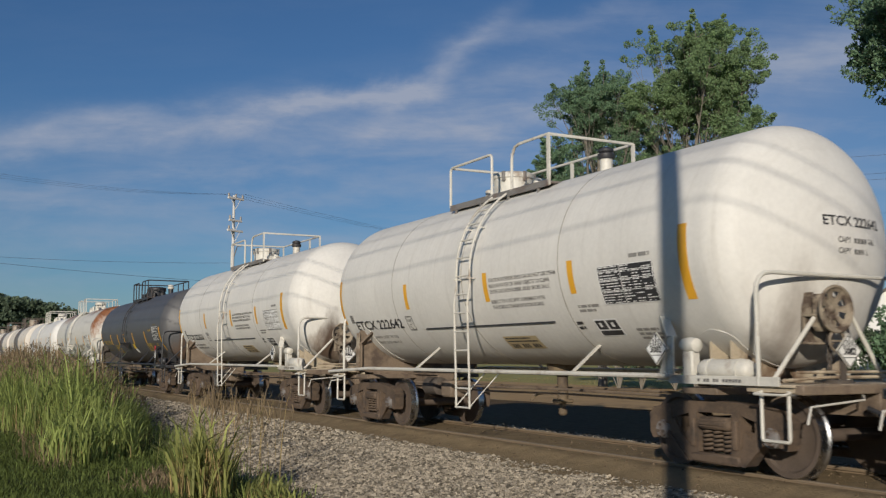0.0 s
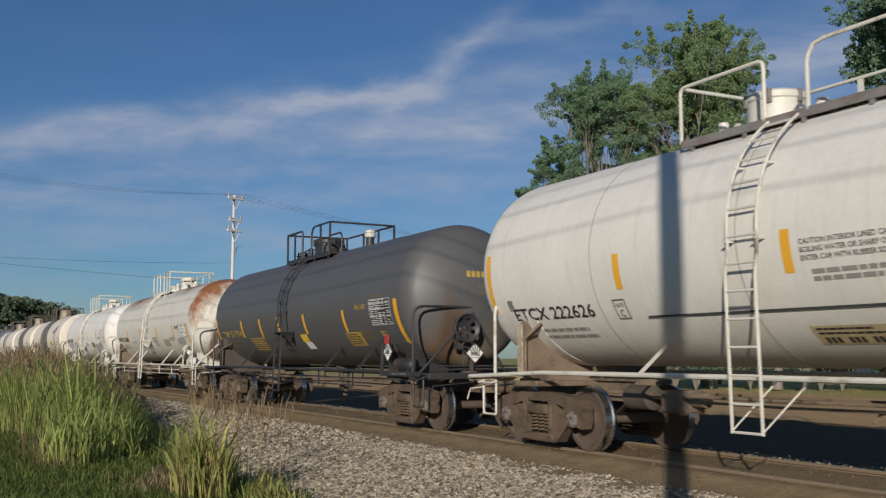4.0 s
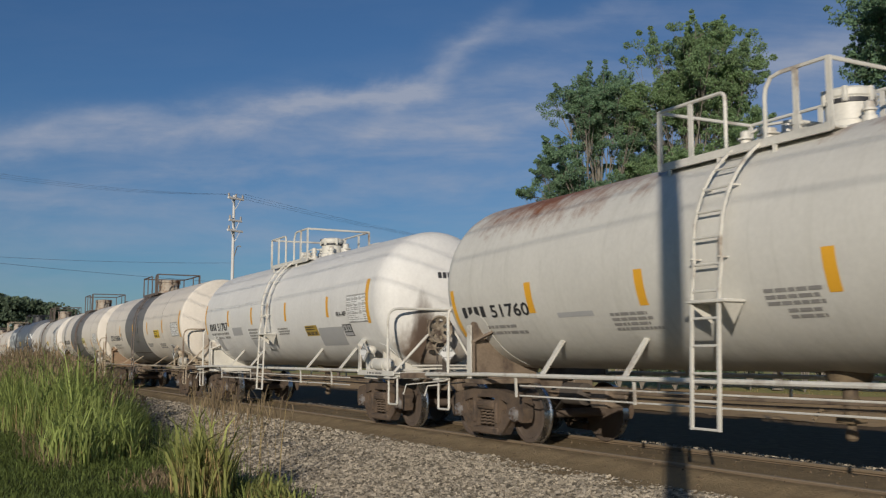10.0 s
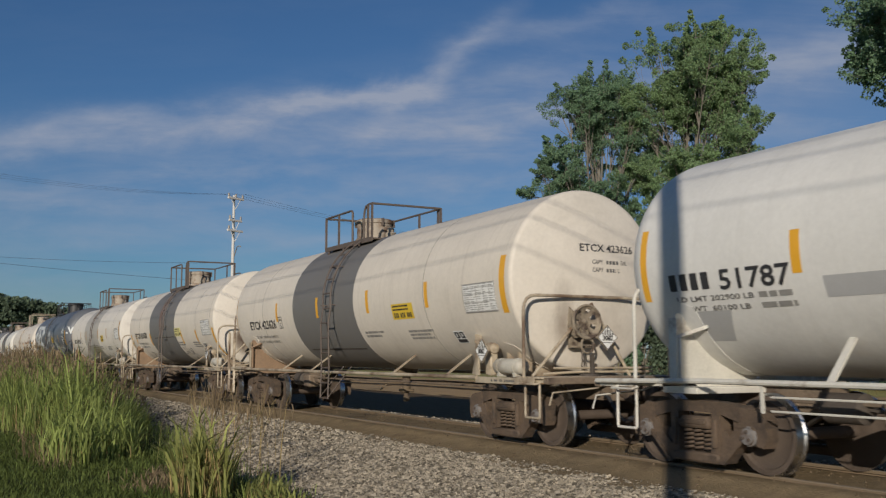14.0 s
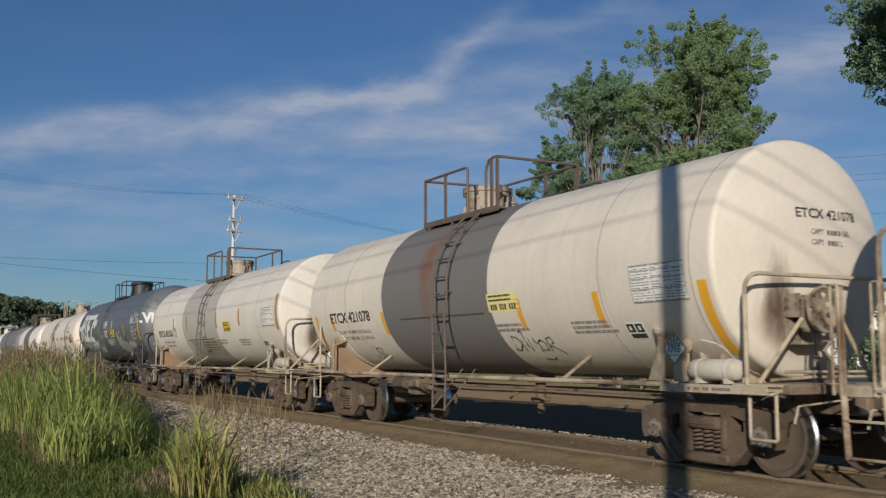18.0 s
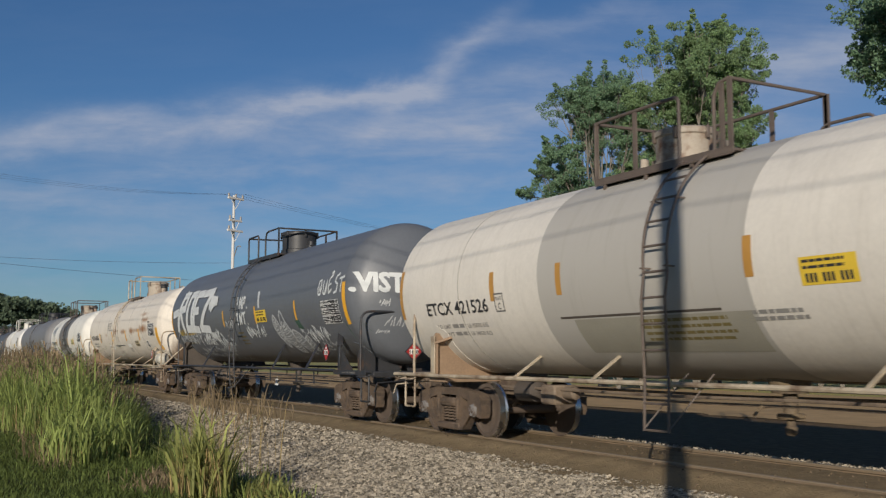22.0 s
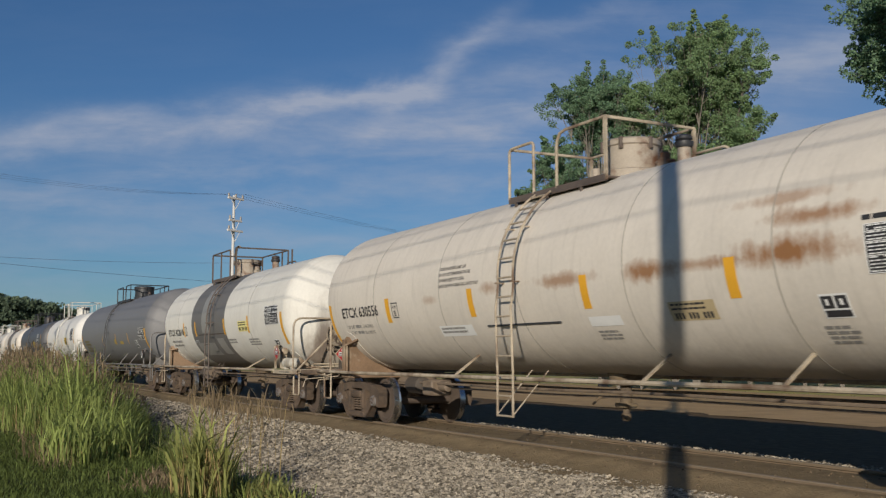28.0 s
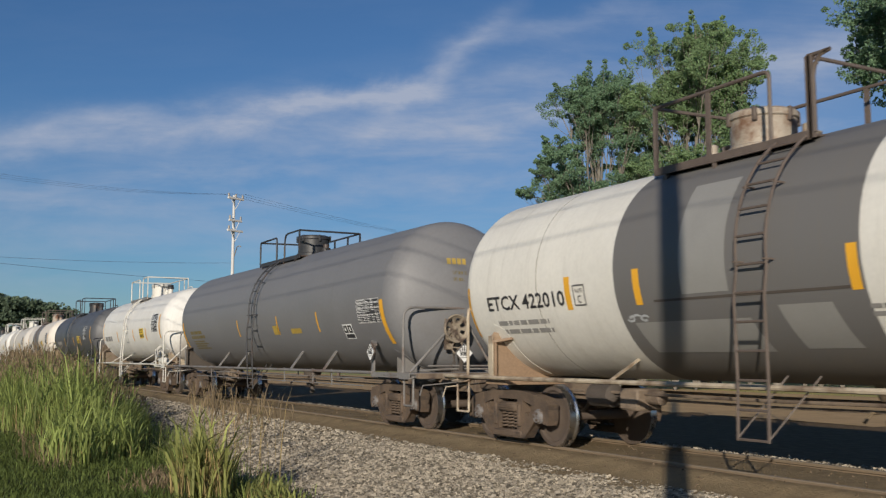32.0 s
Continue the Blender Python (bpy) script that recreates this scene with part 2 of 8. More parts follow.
M["paper"] = material("white_sheet", (0.80, 0.80, 0.78), 0.5, vary=0.06, scale=5.0)
M["panel"] = material("yellow_panel", (0.72, 0.50, 0.05), 0.5, vary=0.1, scale=5.0)
M["red"] = material("red_placard_sheet", (0.38, 0.03, 0.032), 0.45, vary=0.1, scale=5.0)
M["tag"] = material("white_spray_paint", (0.60, 0.62, 0.62), 0.6, vary=0.12, scale=4.0)
M["tag_grey"] = material("thin_grey_spray_paint", (0.43, 0.445, 0.455), 0.6, vary=0.3, scale=3.0)
M["tag_haze"] = material("thin_sprayed_haze", (0.24, 0.248, 0.255), 0.6, vary=0.25, scale=4.0)
M["patch"] = material("grey_cover_paint", (0.413, 0.413, 0.413), 0.55, vary=0.06, scale=3.0)
M["rust_dome"] = material("rusted_dome_paint", (0.36, 0.31, 0.25), 0.65, vary=0.2, scale=3.0, second=(0.15, 0.07, 0.035), second_scale=2.0, second_at=(0.48, 0.62))

# ---- mesh tools ----


class Shape:
    """Collects corners and faces of one mesh, face by face, with a material slot each."""

    def __init__(self):
        self.v, self.f, self.m = [], [], []

    def add(self, verts, faces, slot=0):
        n = len(self.v)
        self.v.extend(tuple(p) for p in verts)
        self.f.extend(tuple(i + n for i in fc) for fc in faces)
        self.m.extend([slot] * len(faces))
        return self

    def box(self, lo, hi, slot=0, cut=0.0):
        (a, b, c), (d, e, g) = lo, hi
        if cut <= 0:
            vs = [(x, y, z) for z in (c, g) for y in (b, e) for x in (a, d)]
            fs = [(0, 2, 3, 1), (4, 5, 7, 6), (0, 1, 5, 4), (2, 6, 7, 3), (0, 4, 6, 2), (1, 3, 7, 5)]
            return self.add(vs, fs, slot)
        k = cut
        ring = [(a + k, b), (d - k, b), (d, b + k), (d, e - k), (d - k, e), (a + k, e), (a, e - k), (a, b + k)]
        inset = [(a + k, b + k), (d - k, b + k), (d - k, b + k), (d - k, e - k), (d - k, e - k), (a + k, e - k), (a + k, e - k), (a + k, b + k)]
        vs = [(x, y, c) for x, y in inset] + [(x, y, c + k) for x, y in ring] + [(x, y, g - k) for x, y in ring] + [(x, y, g) for x, y in inset]
        fs = [tuple(range(7, -1, -1)), tuple(range(24, 32))]
        for r in range(3):
            for i in range(8):
                j = (i + 1) % 8
                fs.append((r * 8 + i, r * 8 + j, r * 8 + 8 + j, r * 8 + 8 + i))
        return self.add(vs, fs, slot)

    def tube(self, pts, r, n=8, slot=0, closed=False):
        pts = [Vector(p) for p in pts]
        rings, ref = [], None
        count = len(pts)
        for i, p in enumerate(pts):
            a = pts[i - 1] if (i or closed) else p
            b = pts[(i + 1) % count] if (i < count - 1 or closed) else p
            t = (b - a).normalized()
            if ref is None:
                ref = t.orthogonal().normalized()
            ref = (ref - t * ref.dot(t)).normalized()
            side = t.cross(ref)
            rings.append([p + (ref * math.cos(2 * math.pi * k / n) + side * math.sin(2 * math.pi * k / n)) * r for k in range(n)])
        vs = [q for ring in rings for q in ring]
        fs = []
        for i in range(count if closed else count - 1):
            j = (i + 1) % count
            for k in range(n):
                l = (k + 1) % n
                fs.append((i * n + k, i * n + l, j * n + l, j * n + k))
        if not closed:
            fs += [tuple(range(n - 1, -1, -1)), tuple((count - 1) * n + k for k in range(n))]
        return self.add(vs, fs, slot)

    def lathe(self, profile, n=32, axis="x", at=(0, 0, 0), slots=None):
        """profile: (along, radius) pairs; turned round the axis."""
        vs, fs, ms = [], [], []
        for a, r in profile:
            for k in range(n):
                c, s = r * math.cos(2 * math.pi * k / n), r * math.sin(2 * math.pi * k / n)
                vs.append({"x": (a, c, s), "y": (s, a, c), "z": (c, s, a)}[axis])
        vs = [(x + at[0], y + at[1], z + at[2]) for x, y, z in vs]
        base = len(self.v)
        self.v.extend(vs)
        for i in range(len(profile) - 1):
            for k in range(n):
                l = (k + 1) % n
                self.f.append(tuple(base + q for q in (i * n + k, i * n + l, (i + 1) * n + l, (i + 1) * n + k)))
                self.m.append(slots[i] if slots else 0)
        self.f += [tuple(base + q for q in range(n - 1, -1, -1)), tuple(base + (len(profile) - 1) * n + q for q in range(n))]
        self.m += [slots[0] if slots else 0, slots[-1] if slots else 0]
        return self

    def prism(self, outline, y0, y1, slot=0):
        """outline: convex (x, z) corners, counter-clockwise seen from -y; runs from y0 to y1."""
        n = len(outline)
        vs = [(x, y0, z) for x, z in outline] + [(x, y1, z) for x, z in outline]
        fs = [tuple(range(n)), tuple(range(2 * n - 1, n - 1, -1))]
        fs += [(i, n + i, n + (i + 1) % n, (i + 1) % n) for i in range(n)]
        return self.add(vs, fs, slot)

    def bar(self, a, b, wide, thick, slot=0):
        """A flat bar from a to b."""
        a, b = Vector(a), Vector(b)
        t = (b - a).normalized()
        s = t.cross(Vector((0, 0, 1)))
        s = s.normalized() if s.length > 1e-4 else Vector((1, 0, 0))
        u = s.cross(t)
        vs = [p + s * (i * wide / 2) + u * (j * thick / 2) for p in (a, b) for j in (-1, 1) for i in (-1, 1)]
        return self.add(vs, [(0, 2, 3, 1), (4, 5, 7, 6), (0, 1, 5, 4), (2, 6, 7, 3), (0, 4, 6, 2), (1, 3, 7, 5)], slot)

    def mesh(self, name, mats, smooth=38.0):
        me = bpy.data.meshes.new(name)
        me.from_pydata(self.v, [], self.f)
        for mt in mats if isinstance(mats, (list, tuple)) else [mats]:
            me.materials.append(mt)
        if any(self.m):
            me.polygons.foreach_set("material_index", self.m)
        if smooth:
            me.polygons.foreach_set("use_smooth", [True] * len(me.polygons))
            me.set_sharp_from_angle(angle=radians(smooth))
        me.update()
        return me


def part(name, shape, mats, parent, label="", at=None, smooth=38.0):
    """Links a Shape, or a mesh made before, as one mesh object under its thing or part."""
    me = shape if isinstance(shape, bpy.types.Mesh) else shape.mesh(name, mats, smooth)
    ob = new(name, me)
    ob.parent = parent
    if at is not None:
        ob.matrix_basis = at
    if label:
        ob["label"] = label
    return ob


def letters(text):
    """The flat mesh of a line of text in Blender's own font, one unit high: corners and faces."""
    cu = bpy.data.curves.new("letters", "FONT")
    cu.body, cu.resolution_u, cu.offset = text, 2, 0.018
    ob = bpy.data.objects.new("letters", cu)
    scene.collection.objects.link(ob)
    me = bpy.data.meshes.new_from_object(ob.evaluated_get(bpy.context.evaluated_depsgraph_get()))
    vs = [tuple(v.co) for v in me.vertices]
    fs = [tuple(p.vertices) for p in me.polygons]
    bpy.data.objects.remove(ob)
    bpy.data.curves.remove(cu)
    bpy.data.meshes.remove(me)
    lo, hi = min(v[0] for v in vs), max(v[0] for v in vs)
    top = max(v[1] for v in vs)
    pts = [((x - lo), y / top) for x, y, _ in vs]
    # split tall triangles, so that the letters follow a round surface
    done, todo = [], [(f[0], f[i], f[i + 1]) for f in fs for i in range(1, len(f) - 1)]
    mids = {}
    while todo:
        f = todo.pop()
        a, b = max(((f[i], f[(i + 1) % 3]) for i in range(3)), key=lambda q: abs(pts[q[0]][1] - pts[q[1]][1]))
        if abs(pts[a][1] - pts[b][1]) < 0.26:
            done.append(f)
            continue
        key = (min(a, b), max(a, b))
        if key not in mids:
            mids[key] = len(pts)
            pts.append(((pts[a][0] + pts[b][0]) / 2, (pts[a][1] + pts[b][1]) / 2))
        m = mids[key]
        c = next(i for i in f if i not in (a, b))
        i = f.index(a)
        if f[(i + 1) % 3] == b:
            todo += [(a, m, c), (m, b, c)]
        else:
            todo += [(m, a, c), (b, m, c)]
    return pts, done, (hi - lo)

# ---- the train's shared parts ----
RADIUS_WHEEL = 0.457
TRAIN = "tank cars of the freight train"


def run(t):
    """Metres that the train has rolled after t seconds."""
    return 5.1 * t + 0.00725 * t * t


def wheelset_mesh():
    s = Shape()
    for d in (-1, 1):
        prof = [(0.66, 0.16), (0.665, 0.30), (0.69, 0.41), (0.685, 0.487), (0.705, 0.487), (0.725, 0.462), (0.83, 0.452), (0.832, 0.395), (0.80, 0.37), (0.775, 0.26), (0.80, 0.14), (0.82, 0.11)]
        slots = [0, 0, 0, 1, 1, 1, 0, 0, 0, 0, 0, 0]
        if d < 0:
            prof = [(-a, r) for a, r in reversed(prof)]
            slots = list(reversed(slots[:-1])) + [0]
        s.lathe(prof, 36, "y", slots=slots[:len(prof) - 1] + [0])
    s.lathe([(-1.02, 0.075), (1.02, 0.075)], 12, "y")
    for d in (-1, 1):
        prof = [(1.02, 0.115), (1.10, 0.115), (1.105, 0.10), (1.14, 0.095), (1.145, 0.06)]
        s.lathe(prof if d > 0 else [(-a, r) for a, r in reversed(prof)], 18, "y", slots=[2] * 5)
        for k in range(3):
            a = 2 * math.pi * k / 3
            x, z = 0.055 * math.sin(a), 0.055 * math.cos(a)
            s.lathe([(min(d * 1.13, d * 1.165), 0.02), (max(d * 1.13, d * 1.165), 0.02)], 6, "y", at=(x, 0, z), slots=[0, 0])
    return s.mesh("wheelset", [M["wheel"], M["tread"], M["cap"]])


def side_frame_mesh():
    """Cast side frame in the x-z plane, standing between y = -0.09 and 0.09: a trapezoid with three windows and a pedestal at each end."""
    s = Shape()
    y0, y1 = -0.085, 0.085
    for d in (-1, 1):
        def P(*pts):
            return [(d * x, z) for x, z in pts][::d]
        # top chord, falling to the pedestal
        s.prism(P((0.0, 0.70), (0.40, 0.69), (0.40, 0.83), (0.0, 0.84)), y0, y1)
        s.prism(P((0.40, 0.69), (0.74, 0.60), (0.78, 0.78), (0.40, 0.83)), y0, y1)
        s.prism(P((0.72, 0.545), (1.13, 0.545), (1.15, 0.64), (1.06, 0.73), (0.76, 0.785)), y0 - 0.012, y1 + 0.012)
        s.prism(P((0.995, 0.35), (1.10, 0.33), (1.15, 0.42), (1.15, 0.56), (0.995, 0.56)), y0 - 0.006, y1 + 0.006)
        # broad diagonal down to the spring seat
        s.prism(P((0.36, 0.10), (0.50, 0.11), (0.66, 0.30), (0.56, 0.40), (0.36, 0.24)), y0, y1)
        s.prism(P((0.66, 0.30), (0.80, 0.42), (0.80, 0.56), (0.70, 0.60), (0.56, 0.40)), y0, y1)
        # column beside the springs, and the plate that narrows the side window
        s.prism(P((0.27, 0.22), (0.40, 0.20), (0.43, 0.72), (0.29, 0.72)), y0 - 0.008, y1 + 0.008)
        s.prism(P((0.40, 0.20), (0.58, 0.36), (0.50, 0.47), (0.42, 0.50)), y0 + 0.035, y1 - 0.01)
        s.prism(P((0.62, 0.48), (0.74, 0.58), (0.72, 0.66), (0.60, 0.68)), y0 + 0.03, y1 - 0.01)
        # raised rib along the diagonal's lower edge, and the bearing adapter
        s.prism(P((0.44, 0.10), (0.49, 0.10), (0.82, 0.41), (0.79, 0.45)), y0 - 0.022, y0 + 0.004)
        s.box((d * 0.889 - 0.10, -0.105, 0.45), (d * 0.889 + 0.10, 0.105, 0.575), cut=0.02)
        s.box((d * 0.345 - 0.035, -0.125, 0.28), (d * 0.345 + 0.035, -0.08, 0.62), cut=0.012)
    s.box((-0.40, -0.11, 0.095), (0.40, 0.11, 0.215), cut=0.025)
    s.box((-0.27, -0.125, 0.50), (0.27, 0.05, 0.62), cut=0.03)
    s.box((-0.22, -0.14, 0.545), (0.22, -0.10, 0.60), cut=0.012)
    return s.mesh("side_frame", M["truck"])


def spring_mesh():
    s = Shape()
    pts = [(0.068 * math.cos(a), 0.068 * math.sin(a), 0.225 + 0.255 * i / 48) for i, a in ((i, 2 * math.pi * i / 9.6) for i in range(49))]
    s.tube(pts, 0.018, 6)
    return s.mesh("spring", M["truck"])


def bolster_mesh():
    s = Shape()
    s.box((-0.24, -1.12, 0.50), (0.24, 1.12, 0.645), cut=0.03)
    s.box((-0.20, -0.5, 0.62), (0.20, 0.5, 0.78), cut=0.03)
    for d in (-1, 1):
        s.box((d * 0.55 - 0.05, -0.80, 0.36), (d * 0.55 + 0.05, 0.80, 0.46), cut=0.02)
        s.bar((d * 0.44, -0.68, 0.40), (d * 0.44, 0.68, 0.40), 0.06, 0.10)
        for e in (-1, 1):
            s.box((d * 0.42 - 0.05, e * 0.76 - 0.05, 0.30), (d * 0.42 + 0.03, e * 0.76 + 0.05, 0.52), cut=0.015)
    return s.mesh("bolster", M["truck"])


def coupler_mesh():
    """Knuckle coupler with its shank; the pulling face is at x = 0.52."""
    s = Shape()
    s.box((-0.35, -0.09, 0.76), (0.28, 0.09, 0.95), cut=0.03)
    s.box((0.22, -0.17, 0.70), (0.40, 0.16, 1.00), cut=0.04)
    s.box((0.36, -0.19, 0.72), (0.52, -0.06, 0.98), cut=0.04)
    s.box((0.36, 0.06, 0.70), (0.47, 0.19, 1.00), cut=0.04)
    s.lathe([(0.68, 0.03), (1.02, 0.03)], 8, "z", at=(0.40, -0.13, 0))
    return s.mesh("coupler", M["truck"])


def hose_mesh():
    s = Shape()
    s.tube([(0.0, -0.32, 0.80), (0.14, -0.34, 0.76), (0.26, -0.33, 0.62), (0.34, -0.28, 0.47), (0.42, -0.24, 0.42), (0.50, -0.2, 0.45)], 0.028, 8)
    s.tube([(0.46, -0.22, 0.44), (0.54, -0.18, 0.47)], 0.045, 8)
    return s.mesh("air_hose", M["black_pipe"])


def brake_wheel_mesh(mat):
    """Hand wheel: a dish pierced by seven gaps, with a round rim and a hub."""
    s = Shape()
    n = 28
    rows = ((0.045, -0.07), (0.115, -0.065), (0.205, -0.035), (0.25, 0.0))
    for side in (0, 1):
        s.v += [(x + 0.014 * side, q * math.cos(2 * math.pi * k / n), q * math.sin(2 * math.pi * k / n)) for q, x in rows for k in range(n)]
    base = n * len(rows)
    gap = {(1, k) for k in range(n) if k % 4 in (1, 2)}
    for j in range(len(rows) - 1):
        for k in range(n):
            if (j, k) in gap:
                continue
            l = (k + 1) % n
            q = (j * n + k, j * n + l, (j + 1) * n + l, (j + 1) * n + k)
            s.f += [tuple(base + i for i in q), q[::-1]]
            if j == 1:
                for kk, end in (((k - 1) % n, k), (l, l)):
                    if (1, kk if end == k else l) in gap:
                        s.f.append((n + end, 2 * n + end, base + 2 * n + end, base + n + end))
    s.m = [0] * len(s.f)
    s.tube([(0.007, 0.258 * math.cos(a), 0.258 * math.sin(a)) for a in (2 * math.pi * k / 30 for k in range(30))], 0.02, 8, closed=True)
    s.lathe([(-0.16, 0.05), (-0.05, 0.05), (-0.04, 0.03)], 12, "x")
    return s.mesh("brake_wheel", mat)


SHARED = {}


def shared(key, make):
    if key not in SHARED:
        SHARED[key] = make()
    return SHARED[key]


ROLLING = []     # wheelsets that turn
CARS = []        # (car, place on the train)


def add_truck(car, x, turning):
    truck = part("truck", shared("bolster", bolster_mesh), None, car, "rust-brown cast freight truck", pose(x, 0, 0))
    for d in (-1, 1):
        part("side_frame", shared("side_frame", side_frame_mesh), None, truck, "", pose(0, d * 1.0, 0, rz=0 if d < 0 else 180))
        w = part("wheelset", shared("wheelset", wheelset_mesh), None, truck, "steel wheel pair with a polished tread", pose(d * 0.889, 0, RADIUS_WHEEL))
        if turning:
            ROLLING.append((w, d * 0.889))
    for dx in (-0.17, 0.0, 0.17):
        for y in (-1.0, 1.0):
            part("spring", shared("spring", spring_mesh), None, truck, "", pose(dx, y, 0))
    return truck


class Skin:
    """The outer face of a tank: points on its side (x along, v up round the girth from the middle) and on its right end."""

    def __init__(self, r, zc, x0, x1, knuckle=0.36, deep=0.54):
        """knuckle, deep: the radius of the rim's bend and the depth of the dished end, as shares of the tank's radius."""
        self.r, self.zc, self.x0, self.x1 = r, zc, x0, x1
        self.k, self.deep = r * knuckle, r * deep
        self.crown = (self.deep ** 2 - self.k ** 2 + (r - self.k) ** 2) / (2 * (self.deep - self.k))
        self.turn = math.asin((r - self.k) / (self.crown - self.k))

    def dish(self):
        """The end's outline: (depth, radius) from the rim to the middle."""
        out = []
        for i in range(9):
            a = math.pi / 2 + (self.turn - math.pi / 2) * i / 8
            out.append((self.k * math.cos(a), self.r - self.k + self.k * math.sin(a)))
        for i in range(1, 11):
            a = self.turn * (1 - i / 10.05)
            out.append((self.deep - self.crown + self.crown * math.cos(a), self.crown * math.sin(a)))
        return out

    def depth(self, q):
        """How far the end stands out at the distance q from the axis."""
        edge = self.crown * math.sin(self.turn)
        if q <= edge:
            return self.deep - self.crown + math.sqrt(self.crown ** 2 - q * q)
        return math.sqrt(max(0.0, self.k ** 2 - (q - self.r + self.k) ** 2))

    def radius(self, over):
        """The radius at the depth over past the rim."""
        bend = self.k * math.cos(self.turn)
        if over <= bend:
            return self.r - self.k + math.sqrt(self.k ** 2 - over * over)
        return math.sqrt(max(0.0, self.crown ** 2 - (self.crown - self.deep + over) ** 2))

    def v(self, z):
        return self.r * math.asin(max(-1, min(1, (z - self.zc) / self.r)))

    def side(self, x, v, lift=0.004):
        r = self.radius(max(x - self.x1, self.x0 - x, 0.0)) + lift
        a = v / self.r
        return (x, -r * math.cos(a), self.zc + r * math.sin(a))

    def end(self, y, z, lift=0.006):
        return (self.x1 + self.depth(min(self.r, math.hypot(y, z - self.zc))) + lift, y, z)

    def patch(self, s, x0, x1, v0, v1, slot=0, lift=0.004):
        nx, nv = max(1, round((x1 - x0) / 0.3)), max(1, round((v1 - v0) / 0.08))
        vs = [self.side(x0 + (x1 - x0) * i / nx, v0 + (v1 - v0) * j / nv, lift) for j in range(nv + 1) for i in range(nx + 1)]
        fs = [(j * (nx + 1) + i, j * (nx + 1) + i + 1, (j + 1) * (nx + 1) + i + 1, (j + 1) * (nx + 1) + i) for j in range(nv) for i in range(nx)]
        return s.add(vs, fs, slot)

    def text(self, s, words, x, v, high, wide=None, lift=0.009, slot=0, slant=0.0):
        """A line of text from x, its foot at v; wide: its whole length."""
        pts, fs, length = letters(words)
        k = (wide / length) if wide else high * 1.0
        return s.add([self.side(x + px * k + slant * py * high, v + py * high, lift) for px, py in pts], fs, slot)

    def end_text(self, s, words, y, z, high, wide, slot=0):
        pts, fs, length = letters(words)
        k = wide / length
        return s.add([self.end(y + px * k, z + py * high) for px, py in pts], fs, slot)

    def bars(self, s, x, v, wide, rows, high, gap, seed, slot=0, fill=0.9, lift=0.005):
        """Lines of writing too small to read, as plain bars."""
        rng = random.Random(seed)
        for r in range(rows):
            at, stop = x, x + wide * rng.uniform(fill - 0.12, 1.0)
            while at < stop:
                w = min(rng.uniform(1.2, 4.2) * high, stop - at)
                self.patch(s, at, at + w, v - r * (high + gap) - high, v - r * (high + gap), slot, lift)
                at += w + high * 0.45
        return s

    def ribbon(self, s, pts, wide, slot=0, lift=0.006):
        """A sprayed line through (x, v) points."""
        if len(pts) < 2:
            return s
        vs = []
        for i, (x, v) in enumerate(pts):
            ax, av = pts[max(i - 1, 0)]
            bx, bv = pts[min(i + 1, len(pts) - 1)]
            l = math.hypot(bx - ax, bv - av) or 1.0
            nx, nv = -(bv - av) / l * wide / 2, (bx - ax) / l * wide / 2
            vs += [self.side(x + nx, v + nv, lift), self.side(x - nx, v - nv, lift)]
        return s.add(vs, [(2 * i, 2 * i + 1, 2 * i + 3, 2 * i + 2) for i in range(len(pts) - 1)], slot)

    def scribble(self, s, x, v, wide, high, seed, stroke=0.03, turns=5, slot=0):
        """Looped spray-can writing that cannot be read."""
        rng = random.Random(seed)
        at = x
        step = wide / turns
        for k in range(turns):
            cx, cv = at + step / 2, v + rng.uniform(-0.1, 0.1) * high
            a0, sweep = rng.uniform(0, 6.28), rng.choice((-1, 1)) * rng.uniform(3.5, 6.5)
            rx, rv = step * rng.uniform(0.35, 0.65), high * rng.uniform(0.3, 0.55)
            pts = []
            for i in range(13):
                q = i / 12
                a = a0 + sweep * q
                pts.append((cx + rx * math.cos(a) * (1 - 0.35 * q) + step * 0.3 * (q - 0.5), cv + rv * math.sin(a) * (1 - 0.3 * q)))
            self.ribbon(s, pts, stroke * rng.uniform(0.7, 1.25), slot)
            at += step
        return s


